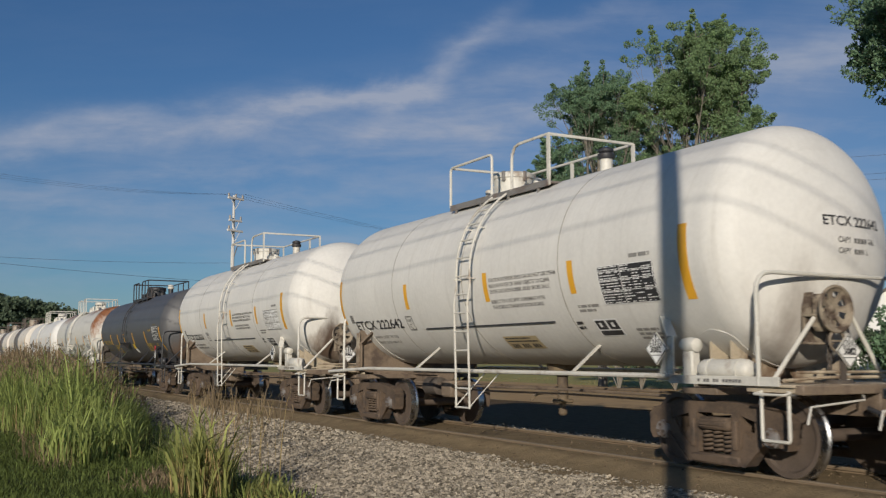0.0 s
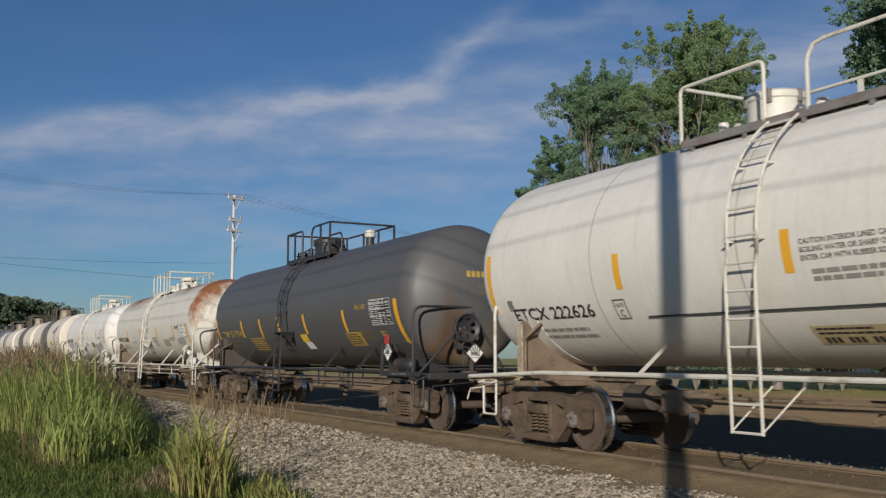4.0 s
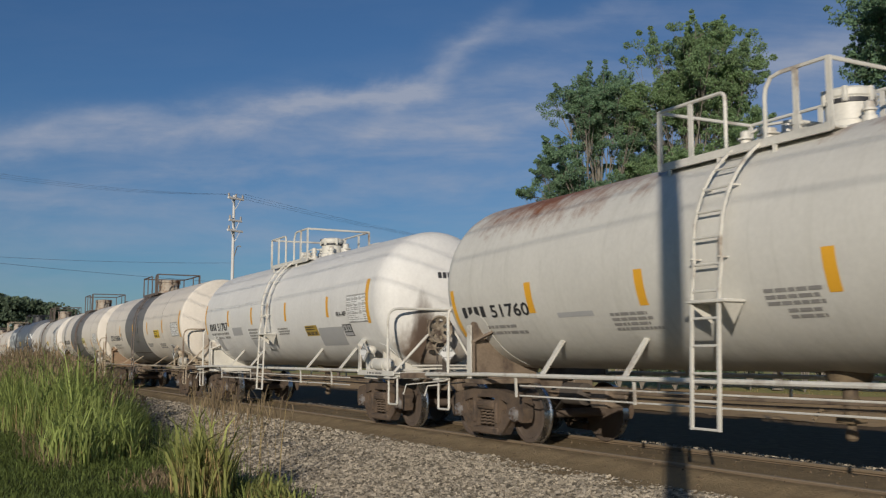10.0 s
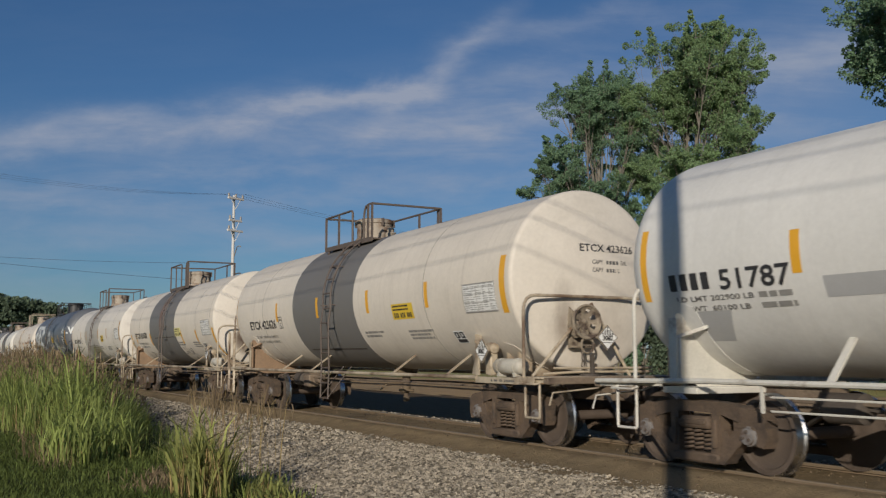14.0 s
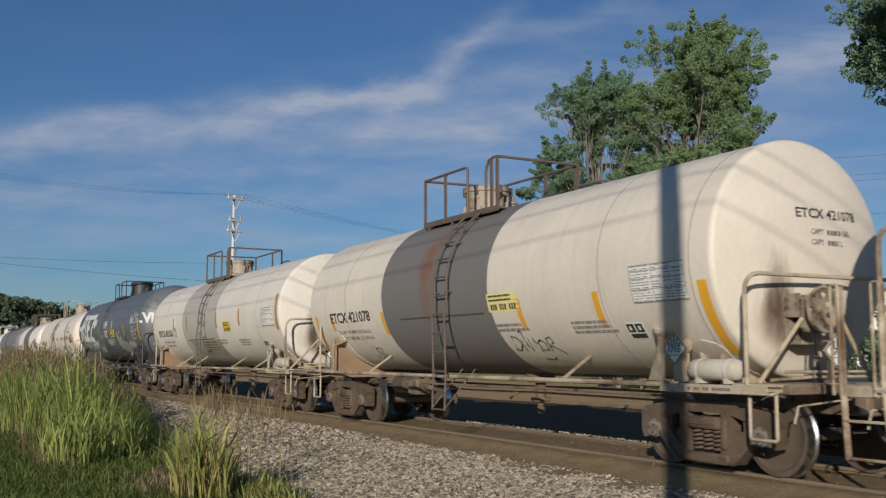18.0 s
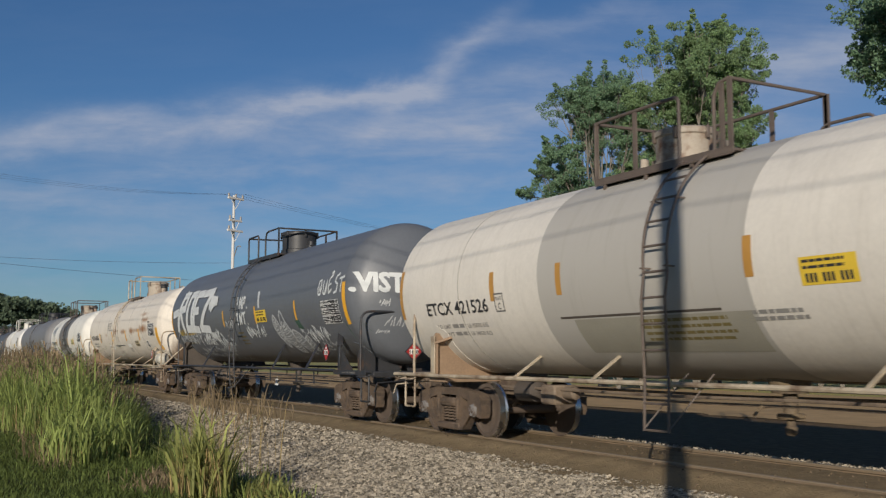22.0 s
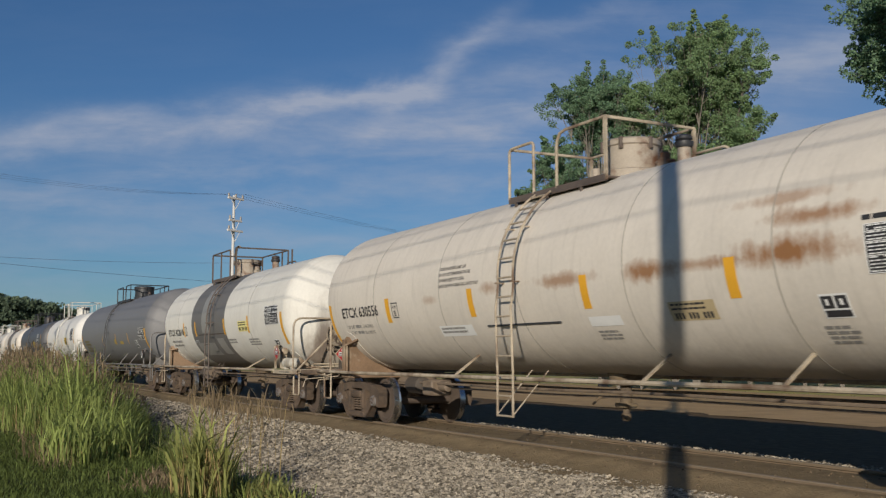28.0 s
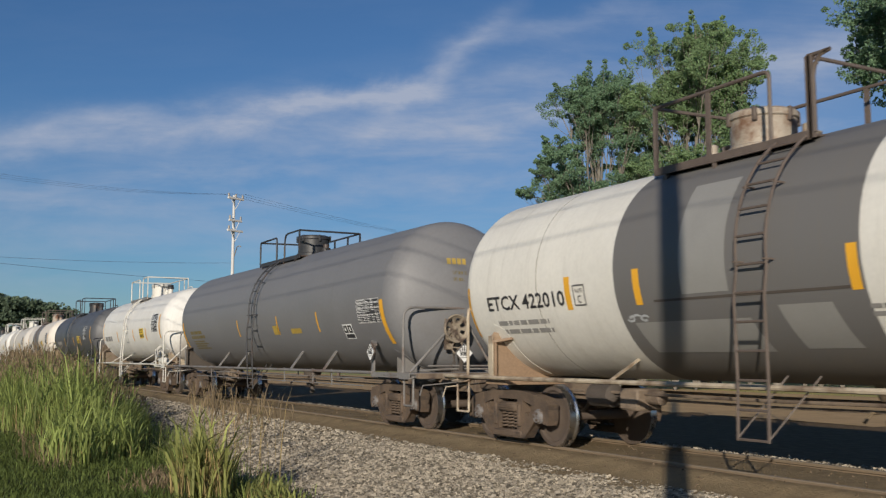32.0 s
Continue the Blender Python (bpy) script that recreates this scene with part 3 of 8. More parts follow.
def placard(car, x, y, z, kind, number, facing="side", post=True, pipe=None):
    """A diamond hazard placard in its holder on a bent plate."""
    s = Shape()
    h = 0.20

    def P(a, b, out):
        return (x + a, y - out, z + b) if facing == "side" else (x + out, y + a, z + b)
    holder = [P(0, -h, 0), P(h, 0, 0), P(0, h, 0), P(-h, 0, 0)]
    back = [P(0, -h, -0.02), P(h, 0, -0.02), P(0, h, -0.02), P(-h, 0, -0.02)]
    s.add(holder + back, [(0, 1, 2, 3), (7, 6, 5, 4)] + [(i, i + 4, (i + 1) % 4 + 4, (i + 1) % 4) for i in range(4)], 0)
    ob = part("placard", s, [pipe or M["white_pipe"]], car, "diamond hazard placard in a metal holder", smooth=0)
    k = 0.178
    face = Shape()
    lift = 0.006
    if kind == "striped":
        face.add([P(0, -k - 0.014, 0.003), P(k + 0.014, 0, 0.003), P(0, k + 0.014, 0.003), P(-k - 0.014, 0, 0.003)], [(0, 1, 2, 3)], 1)
        face.add([P(0, -k, lift), P(k, 0, lift), P(0, k, lift), P(-k, 0, lift)], [(0, 1, 2, 3)], 0)
        for i in range(-3, 4):
            a = i * 0.046
            top = k - abs(a) - 0.012
            if top > 0.035:
                face.add([P(a - 0.012, 0.035, 0.009), P(a + 0.012, 0.035, 0.009), P(a + 0.012, top, 0.009), P(a - 0.012, top, 0.009)], [(0, 1, 2, 3)], 1)
        face.add([P(-0.10, -0.075, 0.009), P(0.10, -0.075, 0.009), P(0.10, -0.083, 0.009), P(-0.10, -0.083, 0.009)], [(3, 2, 1, 0)], 1)
        base, ink = M["paper"], M["ink"]
    else:
        face.add([P(0, -k, lift), P(k, 0, lift), P(0, k, lift), P(-k, 0, lift)], [(0, 1, 2, 3)], 0)
        face.add([P(-0.105, -0.055, 0.009), P(0.105, -0.055, 0.009), P(0.105, 0.05, 0.009), P(-0.105, 0.05, 0.009)], [(0, 1, 2, 3)], 1)
        face.add([P(-0.02, 0.07, 0.009), P(0.02, 0.07, 0.009), P(0.035, 0.10, 0.009), P(0, 0.145, 0.009), P(-0.035, 0.10, 0.009)], [(0, 1, 2, 3, 4)], 1)
        base, ink = M["red"], M["paper"]
    part("sheet", face, [base, ink], ob, "printed hazard sheet", smooth=0)
    if number:
        pts, fs, length = letters(number)
        t = Shape()
        for k, ox in enumerate((-0.003, 0.0, 0.003)):
            t.add([P((px / length - 0.5) * 0.20 + ox, -0.045 + py * 0.078, 0.0125 + 0.0004 * k) for px, py in pts], fs)
        part("number", t, M["ink"], ob, "", smooth=0)
    return ob


def hoop(s, a, b, c, d, r=0.022, bend=0.14, n=8):
    """A pipe from foot a up to b, across to c and down to d, with round bends."""
    a, b, c, d = (Vector(p) for p in (a, b, c, d))

    def corner(p, q, w):
        u1, u2 = (p - q).normalized() * bend, (w - q).normalized() * bend
        return [q + u1 * (1 - t) ** 2 + u2 * t ** 2 for t in (0, 0.25, 0.5, 0.75, 1)]
    s.tube([a, *corner(a, b, c), *corner(b, c, d), d], r, n)
    return s


def tank_car(c, place, turning=True):
    """One tank car with its parts. c: its own measures and looks; place: metres along the train."""
    tc, r, top, x0, x1 = c["tc"], c["r"], c["top"] + 0.045, c["x0"], c["x1"]
    e, zc = tc / 2, top - r
    skin = Skin(r, zc, x0, x1, *c["head"])
    er = e + c["right_end"]      # the right truck and platform stand a little nearer to the middle
    rail = c["rail"]
    car = new("tank_car")
    car.matrix_basis = pose(place, TRACK_Y, RAIL)
    tagged(car, c["label"], "tank car", TRAIN)
    CARS.append((car, place))

    # tank shell with dished ends
    dish = skin.dish()
    prof = [(x0 - a, q) for a, q in reversed(dish)] + [(x0 + (x1 - x0) * i / 8, r) for i in range(1, 8)] + [(x1 + a, q) for a, q in dish]
    tank = part("tank", Shape().lathe(prof, 72, "x", at=(0, 0, zc)), c["paint"], car, c["tank"])
    for q in c["seams"]:
        ring = Shape()
        ring.lathe([(-0.013, r - 0.004), (-0.006, r + 0.003), (0.006, r + 0.003), (0.013, r - 0.004)], 72, "x", at=(q, 0, zc))
        part("weld_seam", ring, c.get("seam", M["seam"]), tank)

    # trucks, sills, couplers
    for d, e in ((-1, tc / 2), (1, er)):
        add_truck(car, d * e, turning)
        s = Shape()
        a, b = sorted((d * (e - 1.25), d * (e + 1.62)))
        s.box((a, -0.19, 0.70), (b, 0.19, 1.02), cut=0.02)
        s.box((a - 0.0, -0.26, 1.0), (b, 0.26, 1.03))
        part("stub_sill", s, M["sill"], car, "grimy steel stub sill")
        s = Shape()
        lo, hi = sorted((d * (e + 1.50), d * (e + 1.62)))
        s.box((lo, -1.38, 0.96), (hi, 1.38, 1.06), cut=0.012)
        part("end_sill", s, c["deck"] if c["deck"] is M["black_pipe"] else M["sill"], car, "grimy end sill beam")
        s = Shape()
        lo, hi = sorted((d * (e + 0.82), d * (e + 1.52)))
        s.box((lo, -1.42, 1.035), (hi, 1.42, 1.065), cut=0.008)
        deck = part("end_platform", s, c["deck"], car)
        if d > 0:
            for y in (-1.43, 1.43):
                part("platform_edge", Shape().box((e - 0.38, y - 0.008, c["rail_z"] - 0.085), (e + 1.35, y + 0.008, c["rail_z"] + 0.015), cut=0.003), rail, deck)
            words = Shape()
            for k in range(14):
                if k not in (1, 4, 7):
                    words.box((e + 0.12 + 0.05 * k, -1.442, c["rail_z"] - 0.055), (e + 0.155 + 0.05 * k, -1.4385, c["rail_z"] - 0.02))
            part("writing", words, M["ink_worn"], deck, "", smooth=0)["kind"] = "stuff"
        for k in (0, 1, 2, 4, 5, 6):
            y = -1.35 + k * 0.45
            part("deck_rib", Shape().box((lo, y - 0.02, 0.98), (hi, y + 0.02, 1.036)), c["deck"], deck)
        # body bolster: cross plates that follow the tank's belly, and the pad welded on it
        for px in (0.0,) if d < 0 else (-0.17, 0.17):
            for w in (-1, 1):
                ys = [0.0, 0.2, 0.4, 0.6, 0.8, 0.95, 1.07, 1.17, 1.24]
                high = [(y, zc - math.sqrt(max(r * r - y * y, 0)) + 0.02) for y in (ys if d < 0 else ys[:6])]
                if d < 0:
                    high += [(1.34, high[-1][1] + 0.02), (1.40, high[-1][1] - 0.06)]
                n = len(high)
                vs = [(d * e + px - 0.014, w * y, z) for y, z in high] + [(d * e + px - 0.014, w * max(y, 0.18), 0.93 if y < 1.0 else 1.04) for y, z in high]
                vs += [(q + 0.028, y, z) for q, y, z in vs]
                fs = [(i, i + 1, n + i + 1, n + i) for i in range(n - 1)] + [(2 * n + i + 1, 2 * n + i, 3 * n + i, 3 * n + i + 1) for i in range(n - 1)]
                fs += [(i, 2 * n + i, 2 * n + i + 1, i + 1) for i in range(n - 1)] + [(n + i + 1, 3 * n + i + 1, 3 * n + i, n + i) for i in range(n - 1)] + [(n - 1, 3 * n - 1, 4 * n - 1, 2 * n - 1)]
                part("saddle_web", Shape().add(vs, fs), c["saddle"] if d < 0 else c["deck"], car)
        for w in (-1, 1) if d < 0 else ():
            rim = Shape().box((d * e - 0.07, w * 1.40 - 0.012, 1.04), (d * e + 0.07, w * 1.40 + 0.012, zc - math.sqrt(r * r - 1.24 ** 2) - 0.02), cut=0.006)
            part("saddle_flange", rim, c["deck"], car)
        pad = Shape()
        lo_v, hi_v = -r * math.pi / 2, skin.v(zc - math.sqrt(r * r - (1.33 if d < 0 else 1.1) ** 2))
        rows = []
        for i in range(19):
            v = lo_v + (hi_v - lo_v) * i / 18
            half = 0.29 * math.sqrt(max(0.0, 1 - max(0.0, (v - hi_v + 0.22) / 0.22) ** 2))
            rows += [skin.side(d * e - half, v, 0.002), skin.side(d * e - half, v, 0.009), skin.side(d * e + half, v, 0.009), skin.side(d * e + half, v, 0.002)]
        pad.add(rows, [(4 * i + k, 4 * i + k + 1, 4 * i + k + 5, 4 * i + k + 4) for i in range(18) for k in range(3)])
        part("tank_pad", pad, c["paint"], car, "rounded steel pad welded to the tank")
        s = Shape()
        s.box((d * e - 0.30, -1.32, 0.92), (d * e + 0.30, 1.32, 1.0), cut=0.01)
        part("saddle", s, c["saddle"], car)
        part("coupler", shared("coupler", coupler_mesh), None, car, "rusty knuckle coupler", pose(d * (e + 1.58), 0, 0, rz=0 if d > 0 else 180))
        part("air_hose", shared("hose", hose_mesh), None, car, "black rubber air hose", pose(d * (e + 1.56), 0, 0, rz=0 if d > 0 else 180))
        # end railing across the car, with side steps
        laddered = d < 0 and c.get("corner_ladder")
        xr, zr = (e + 1.05, 2.30) if d > 0 else (-(e + 1.42), 2.62) if laddered else (-(e + 0.70), 2.26)
        s = Shape()
        hoop(s, (xr, -1.42, 1.05), (xr, -1.42, zr), (xr, 1.42, zr), (xr, 1.42, 1.05), 0.026, 0.24)
        part("end_railing", s, rail, car)
        for y in (-1.40, 1.40)[1 if laddered else 0:]:
            s = Shape()
            q = xr + d * 0.20
            hoop(s, (q - 0.19, y, 1.0), (q - 0.19, y, 0.46), (q + 0.19, y, 0.46), (q + 0.19, y, 1.0), 0.020, 0.04, 6)
            s.box((q - 0.17, y - 0.03, 0.455), (q + 0.17, y + 0.03, 0.475))
            part("side_step", s, rail, car)
            s = Shape()
            hoop(s, (q - 0.22, y, 0.98), (q - 0.22, y * 1.07, 0.96), (q + 0.22, y * 1.07, 0.96), (q + 0.22, y, 0.98), 0.014, 0.03, 6)
            part("grab_iron", s, rail, car)
        s = Shape()
        s.tube([(d * (e + 1.45), -0.3, 1.02), (d * (e + 1.66), -0.5, 0.90), (d * (e + 1.66), -1.32, 0.84), (d * (e + 1.66), -1.38, 0.66)], 0.013, 6)
        part("uncoupling_lever", s, rail, car)

    e = tc / 2

    # side pipe rails with their stays
    low = zc - r
    for y, near in ((-1.43, True), (1.43, False)):
        s = Shape()
        s.tube([(-(e + 1.5), y, 1.045), (-(e - 0.6), y, c["rail_z"]), (er - 0.34, y, c["rail_z"])], 0.033, 8)
        part("side_rail", s, rail, car, "long pipe rail along the tank")
        for q in c["stays"]:
            s = Shape()
            flat = c["lower"]
            za = zc - r * (0.69 if flat else 0.80)
            ya = math.copysign(r * (0.71 if flat else 0.60), y)
            sw = 0.085 if flat else 0.042
            s.bar((q + 0.12, y, c["rail_z"] - 0.01), (q + 0.10, ya * 0.99, za), sw, 0.03)
            part("stay", s, rail, car)
        if c["lower"]:
            s = Shape()
            for zp in (0.925, 0.775):
                s = Shape().tube([(-(e - 1.5), y * 0.96, zp), (e - 1.0, y * 0.96, zp)], 0.013, 6)
                part("lower_pipe", s, rail, car)
            for k in (-4.6, -1.8, 2.1, 4.05, 5.2):
                if abs(k) < e - 0.9:
                    s = Shape().bar((k, y * 0.985, 1.10), (k, y * 0.975, 0.75), 0.045, 0.02)
                    part("hanger", s, rail, car)
    # body under the tank
    if c["sill_beam"]:
        for w in (-1, 1):
            prof = [(0.36, 0.72), (0.36, 0.74), (0.27, 0.74), (0.27, 1.0), (0.36, 1.0), (0.36, 1.02), (0.24, 1.02), (0.24, 0.72)]
            pts = [(w * a, z) for a, z in prof][::w]
            n = len(pts)
            s = Shape().add([(x, y, z) for x in (-(e - 1.1), e - 1.1) for y, z in pts], [(i, (i + 1) % n, n + (i + 1) % n, n + i) for i in range(n)])
            part("sill_channel", s, c["beam"], car, "dusty tan channel beam", smooth=0)
        k = -(e - 1.6)
        while k < e - 1.4:
            s = Shape().box((k - 0.025, -0.30, 0.76), (k + 0.025, 0.30, low + 0.12), cut=0.006)
            part("beam_rib", s, c["beam"], car)
            k += 1.5
    for i, (y, z, rr) in enumerate(((-0.62, 0.86, 0.022), (-0.45, 0.78, 0.018), (0.5, 0.84, 0.022))):
        s = Shape().tube([(-(e - 0.8), y, z), (-1.0, y, z - 0.02), (1.2, y, z), (e - 0.8, y, z - 0.02)], rr, 6)
        part("brake_pipe", s, M["sill"], car)
    s = Shape()
    s.lathe([(low - 0.16, 0.22), (low - 0.02, 0.26), (low + 0.06, 0.30)], 20, "z", at=(0.35, 0, 0))
    s.lathe([(0.66, 0.09), (low - 0.15, 0.09)], 14, "z", at=(0.35, 0, 0))
    s.box((0.22, -0.13, 0.60), (0.48, 0.13, 0.67), cut=0.02)
    s.lathe([(0.40, 0.05), (0.43, 0.075), (0.50, 0.075), (0.52, 0.055), (0.62, 0.055)], 14, "z", at=(0.35, 0, 0))
    s.tube([(0.35, -0.1, 0.78), (0.35, -0.5, 0.76), (0.35, -0.62, 0.66)], 0.02, 6)
    part("outlet_valve", s, c["beam"], car, "bottom outlet valve with its handle")
    if c.get("outlet_tag"):
        s = Shape().box((-0.32, -0.45, 0.57), (-0.08, -0.435, 0.77), cut=0.005)
        s.tube([(-0.21, -0.44, 0.75), (-0.20, -0.42, 0.86)], 0.008, 5)
        part("paper_tag", s, M["paper"], car, "white tag hanging beside the outlet")
    s = Shape()
    s.lathe([(-e + 1.55, 0.06), (-e + 1.58, 0.17), (-e + 2.05, 0.17), (-e + 2.1, 0.06)], 18, "x", at=(0, -0.55, 0.80))
    s.bar((-e + 2.1, -0.55, 0.80), (-e + 2.9, -0.42, 0.70), 0.06, 0.03)
    s.bar((-e + 1.5, -0.55, 0.72), (-e + 0.9, -0.3, 0.50), 0.06, 0.03)
    part("brake_cylinder", s, M["dark"], car)
    s = Shape()
    s.box((-e + 2.4, -0.75, 0.62), (-e + 2.8, -0.30, 0.92), cut=0.03)
    s.lathe([(-e + 2.8, 0.10), (-e + 3.05, 0.10), (-e + 3.08, 0.05)], 14, "x", at=(0, -0.52, 0.80))
    part("valve_box", s, M["sill"], car)

    # air reservoir, brake wheel and placard post at the right end
    if c.get("reservoir", True):
        s = Shape()
        xa = er + c.get("res_x", -0.02)
        rr, rz = c["res"]
        s.lathe([(xa, rr * 0.3), (xa + 0.03, rr * 0.8), (xa + 0.08, rr), (xa + 0.74, rr), (xa + 0.79, rr * 0.8), (xa + 0.82, rr * 0.3)], 24, "x", at=(0, -1.24, rz))
        for q in (xa + 0.18, xa + 0.64):
            s.lathe([(q - 0.02, rr + 0.007), (q + 0.02, rr + 0.007)], 24, "x", at=(0, -1.24, rz))
            s.box((q - 0.03, -1.33, 1.05), (q + 0.03, -1.12, 1.12))
        part("air_reservoir", s, M["drum"] if rail is M["cream_pipe"] else c["pipe"], car, "painted air reservoir drum on the end platform")
        s = Shape()
        s.lathe([(xa - 0.34, 0.03), (xa - 0.32, 0.08), (xa - 0.2, 0.10), (xa - 0.09, 0.085), (xa - 0.06, 0.03)], 18, "x", at=(0, -1.22, 1.50))
        s.box((xa - 0.30, -1.28, 1.06), (xa - 0.12, -1.14, 1.44), cut=0.02)
        part("control_valve", s, rail, car)
    bx, by, bz = er + 1.22, -0.36, 1.90
    wheel_mat = c["deck"] if c["deck"] is M["black_pipe"] else M["grimy"]
    if c.get("brake", True):
        back = skin.end(by, bz)[0]
        st = Shape()
        st.box((back - 0.03, by - 0.14, bz - 0.40), (back + 0.012, by + 0.30, bz + 0.26), cut=0.006)
        st.box((back, by - 0.14, bz - 0.06), (bx - 0.20, by - 0.12, bz + 0.20), cut=0.006)
        st.box((back, by - 0.15, bz - 0.08), (bx - 0.14, by + 0.16, bz - 0.055), cut=0.006)
        st.box((back, by - 0.15, bz - 0.40), (bx - 0.20, by + 0.20, bz - 0.375), cut=0.006)
        st.box((bx - 0.27, by - 0.14, bz - 0.25), (bx - 0.08, by + 0.14, bz + 0.18), cut=0.05)
        st = part("brake_stand", st, wheel_mat, car, "bracket shelves that carry the hand brake")
        part("brake_wheel", shared("brake_wheel" + wheel_mat.name, lambda: brake_wheel_mesh(wheel_mat)), None, st, "dished hand brake wheel with round holes", pose(bx, by, bz))
        chain = Shape()
        for i in range(7):
            z = bz - 0.26 - 0.10 * i
            ring = [(bx - 0.12 + (0.024 * math.cos(q) if i % 2 else 0), by + (0 if i % 2 else 0.024 * math.cos(q)), z + 0.055 * math.sin(q)) for q in (2 * math.pi * k / 10 for k in range(10))]
            chain.tube(ring, 0.011, 5, closed=True)
        part("brake_chain", chain, M["dark"], st, "dark link chain")
        small = Shape()
        ring = [(bx - 0.02, by + 0.02 + 0.12 * math.cos(q), bz - 0.36 + 0.12 * math.sin(q)) for q in (2 * math.pi * k / 18 for k in range(18))]
        small.tube(ring, 0.018, 6, closed=True)
        small.bar((bx - 0.02, by - 0.10, bz - 0.36), (bx - 0.02, by + 0.14, bz - 0.36), 0.03, 0.02)
        part("bell_crank", small, wheel_mat, st)
        for k, (ya, za, yb, zb) in enumerate(((by - 0.95, 1.07, by - 0.18, bz - 0.10), (by + 0.9, 1.07, by + 0.20, bz + 0.30))):
            part("stand_brace", Shape().tube([(bx - 0.10, ya, za), (bx - 0.16, yb, zb)], 0.026, 8), rail, st)
        part("cross_pipe", Shape().tube([(er + 1.16, -0.95, 1.19), (er + 1.16, 0.95, 1.19)], 0.018, 6), c["deck"], car)
        part("cross_pipe", Shape().tube([(er + 1.10, -1.1, 1.10), (er + 1.12, -0.5, 1.13), (er + 1.12, 1.0, 1.13)], 0.02, 6), c["deck"], car)
        gear = Shape().box((er + 1.04, by - 0.06, 0.92), (er + 1.28, by + 0.22, 1.10), cut=0.03)
        gear.bar((er + 1.2, by + 0.10, 1.06), (er + 1.2, by + 0.10, 1.40), 0.06, 0.05)
        part("brake_gear", gear, M["dark"], car, "dark brake gear on the end platform")
    if c.get("corner_ladder"):
        for q, low_q in ((-e - 1.90, -e - 1.84), (-e - 1.42, -e - 1.34)):
            s = Shape().bar((q, -1.42, 0.98), (q, -1.42, 2.06), 0.085, 0.018)
            s.bar((q, -1.42, 1.05), (low_q, -1.45, 0.36), 0.06, 0.018)
            part("ladder_post", s, rail, car, "flat strap post of the corner ladder")
            s = Shape()
            hoop(s, (q - 0.10, -1.43, 0.98), (q - 0.10, -1.43, 2.08), (q - 0.005, -1.44, 2.08), (q - 0.005, -1.44, 0.98), 0.014, 0.03, 8)
            part("grab_iron", s, rail, car, "tall narrow grab iron on the ladder post")
        for z, xa, xb in ((0.735, -e - 1.87, -e - 1.38), (0.375, -e - 1.84, -e - 1.34)):
            part("rung", Shape().tube([(xa, -1.44, z), (xb, -1.44, z)], 0.016, 6), rail, car)
        part("end_beam", Shape().box((-e - 1.96, -1.40, 0.96), (-e - 0.6, -1.32, 1.09), cut=0.012), c["deck"], car, "end beam that carries the corner ladder")
        part("ladder_brace", Shape().bar((-e - 1.36, -1.43, 0.72), (-e - 0.72, -1.40, 1.0), 0.03, 0.014), rail, car)
    # bent plates that carry the end sill, and the placards
    for d, q in ((-1, -e + 0.05), (1, c.get("bracket_x", er - 0.42))):
        s = Shape()
        yq = -1.36
        s.box((q - 0.05, yq - 0.02, 1.06), (q + 0.05, yq + 0.02, 1.62), cut=0.008)
        s.bar((q + d * 0.02, yq, 1.60), (q - d * 0.28, -r * 0.80, zc - r * 0.58), 0.12, 0.04)
        if d > 0:
            foot_x = q + (0.45 if "bracket_x" in c else -0.40)
            s.add([(q - 0.03, yq, 1.07), (foot_x, yq + 0.12, 1.07), (q - 0.03, yq, 1.60), (q - 0.03, yq + 0.02, 1.60), (foot_x, yq + 0.14, 1.07), (q - 0.03, yq + 0.02, 1.07)],
                  [(0, 1, 2), (3, 4, 5), (0, 2, 3, 5), (1, 4, 3, 2)])
        part("end_bracket", s, c["saddle"] if d < 0 else rail, car)
    pk, pn = c["placard"]
    if pk:
        placard(car, c["placard_x"], -1.46, 1.46, pk, pn, pipe=rail)
        py, pz2 = c.get("end_placard", (-0.22, 1.43))
        placard(car, er + 1.26, py, pz2, pk, pn, "end", pipe=rail)
    if c.get("flag"):
        s = Shape().box((c["placard_x"] - 0.16, -1.47, 1.60), (c["placard_x"] + 0.02, -1.44, 1.78), cut=0.01)
        part("marker", s, M["red"], car, "small red tag plate")

    if c.get("skirt"):
        for q in (-e - 1.0, -e - 0.2):
            sk = Shape().box((q, -1.44, 0.30), (q + 0.55, -1.38, 0.98), cut=0.02)
            sk.box((q, -1.44, 0.30), (q + 0.55, -1.05, 0.34), cut=0.01)
            part("step_box", sk, M["dark"], car, "dark boxed step below the platform")

    # ladder over the side
    lx, lw = c["lad"], 0.22
    s = Shape()
    arc = []
    for i in range(11):
        a = radians(62 - 62 * i / 10 - 6)
        arc.append((-(r + 0.11) * math.cos(a), zc + (r + 0.11) * math.sin(a)))
    foot = c.get("lad_foot", -1.62)
    path = arc + [(-(r + 0.15), zc - 0.5), (-max(1.60, r + 0.12), 1.12), (foot, c["lad_z"])]
    for dx in (-lw, lw):
        s2 = Shape()
        s2.tube([(lx + dx, ya, za) for ya, za in path], 0.026 if c["lad_flat"] else 0.019, 4 if c["lad_flat"] else 6)
        part("ladder_rail", s2, c["ladder"], car)
        if not c["lad_flat"]:
            part("ladder_brace", Shape().bar((lx + dx, foot, c["lad_z"] + 0.03), (lx + dx + 0.36, -1.22, 1.16), 0.03, 0.014), c["ladder"], car)
    length = [0.0]
    for (ya, za), (yb, zb) in zip(path, path[1:]):
        length.append(length[-1] + math.hypot(yb - ya, zb - za))
    steps = max(1, round((length[-1] - 0.12) / 0.31))
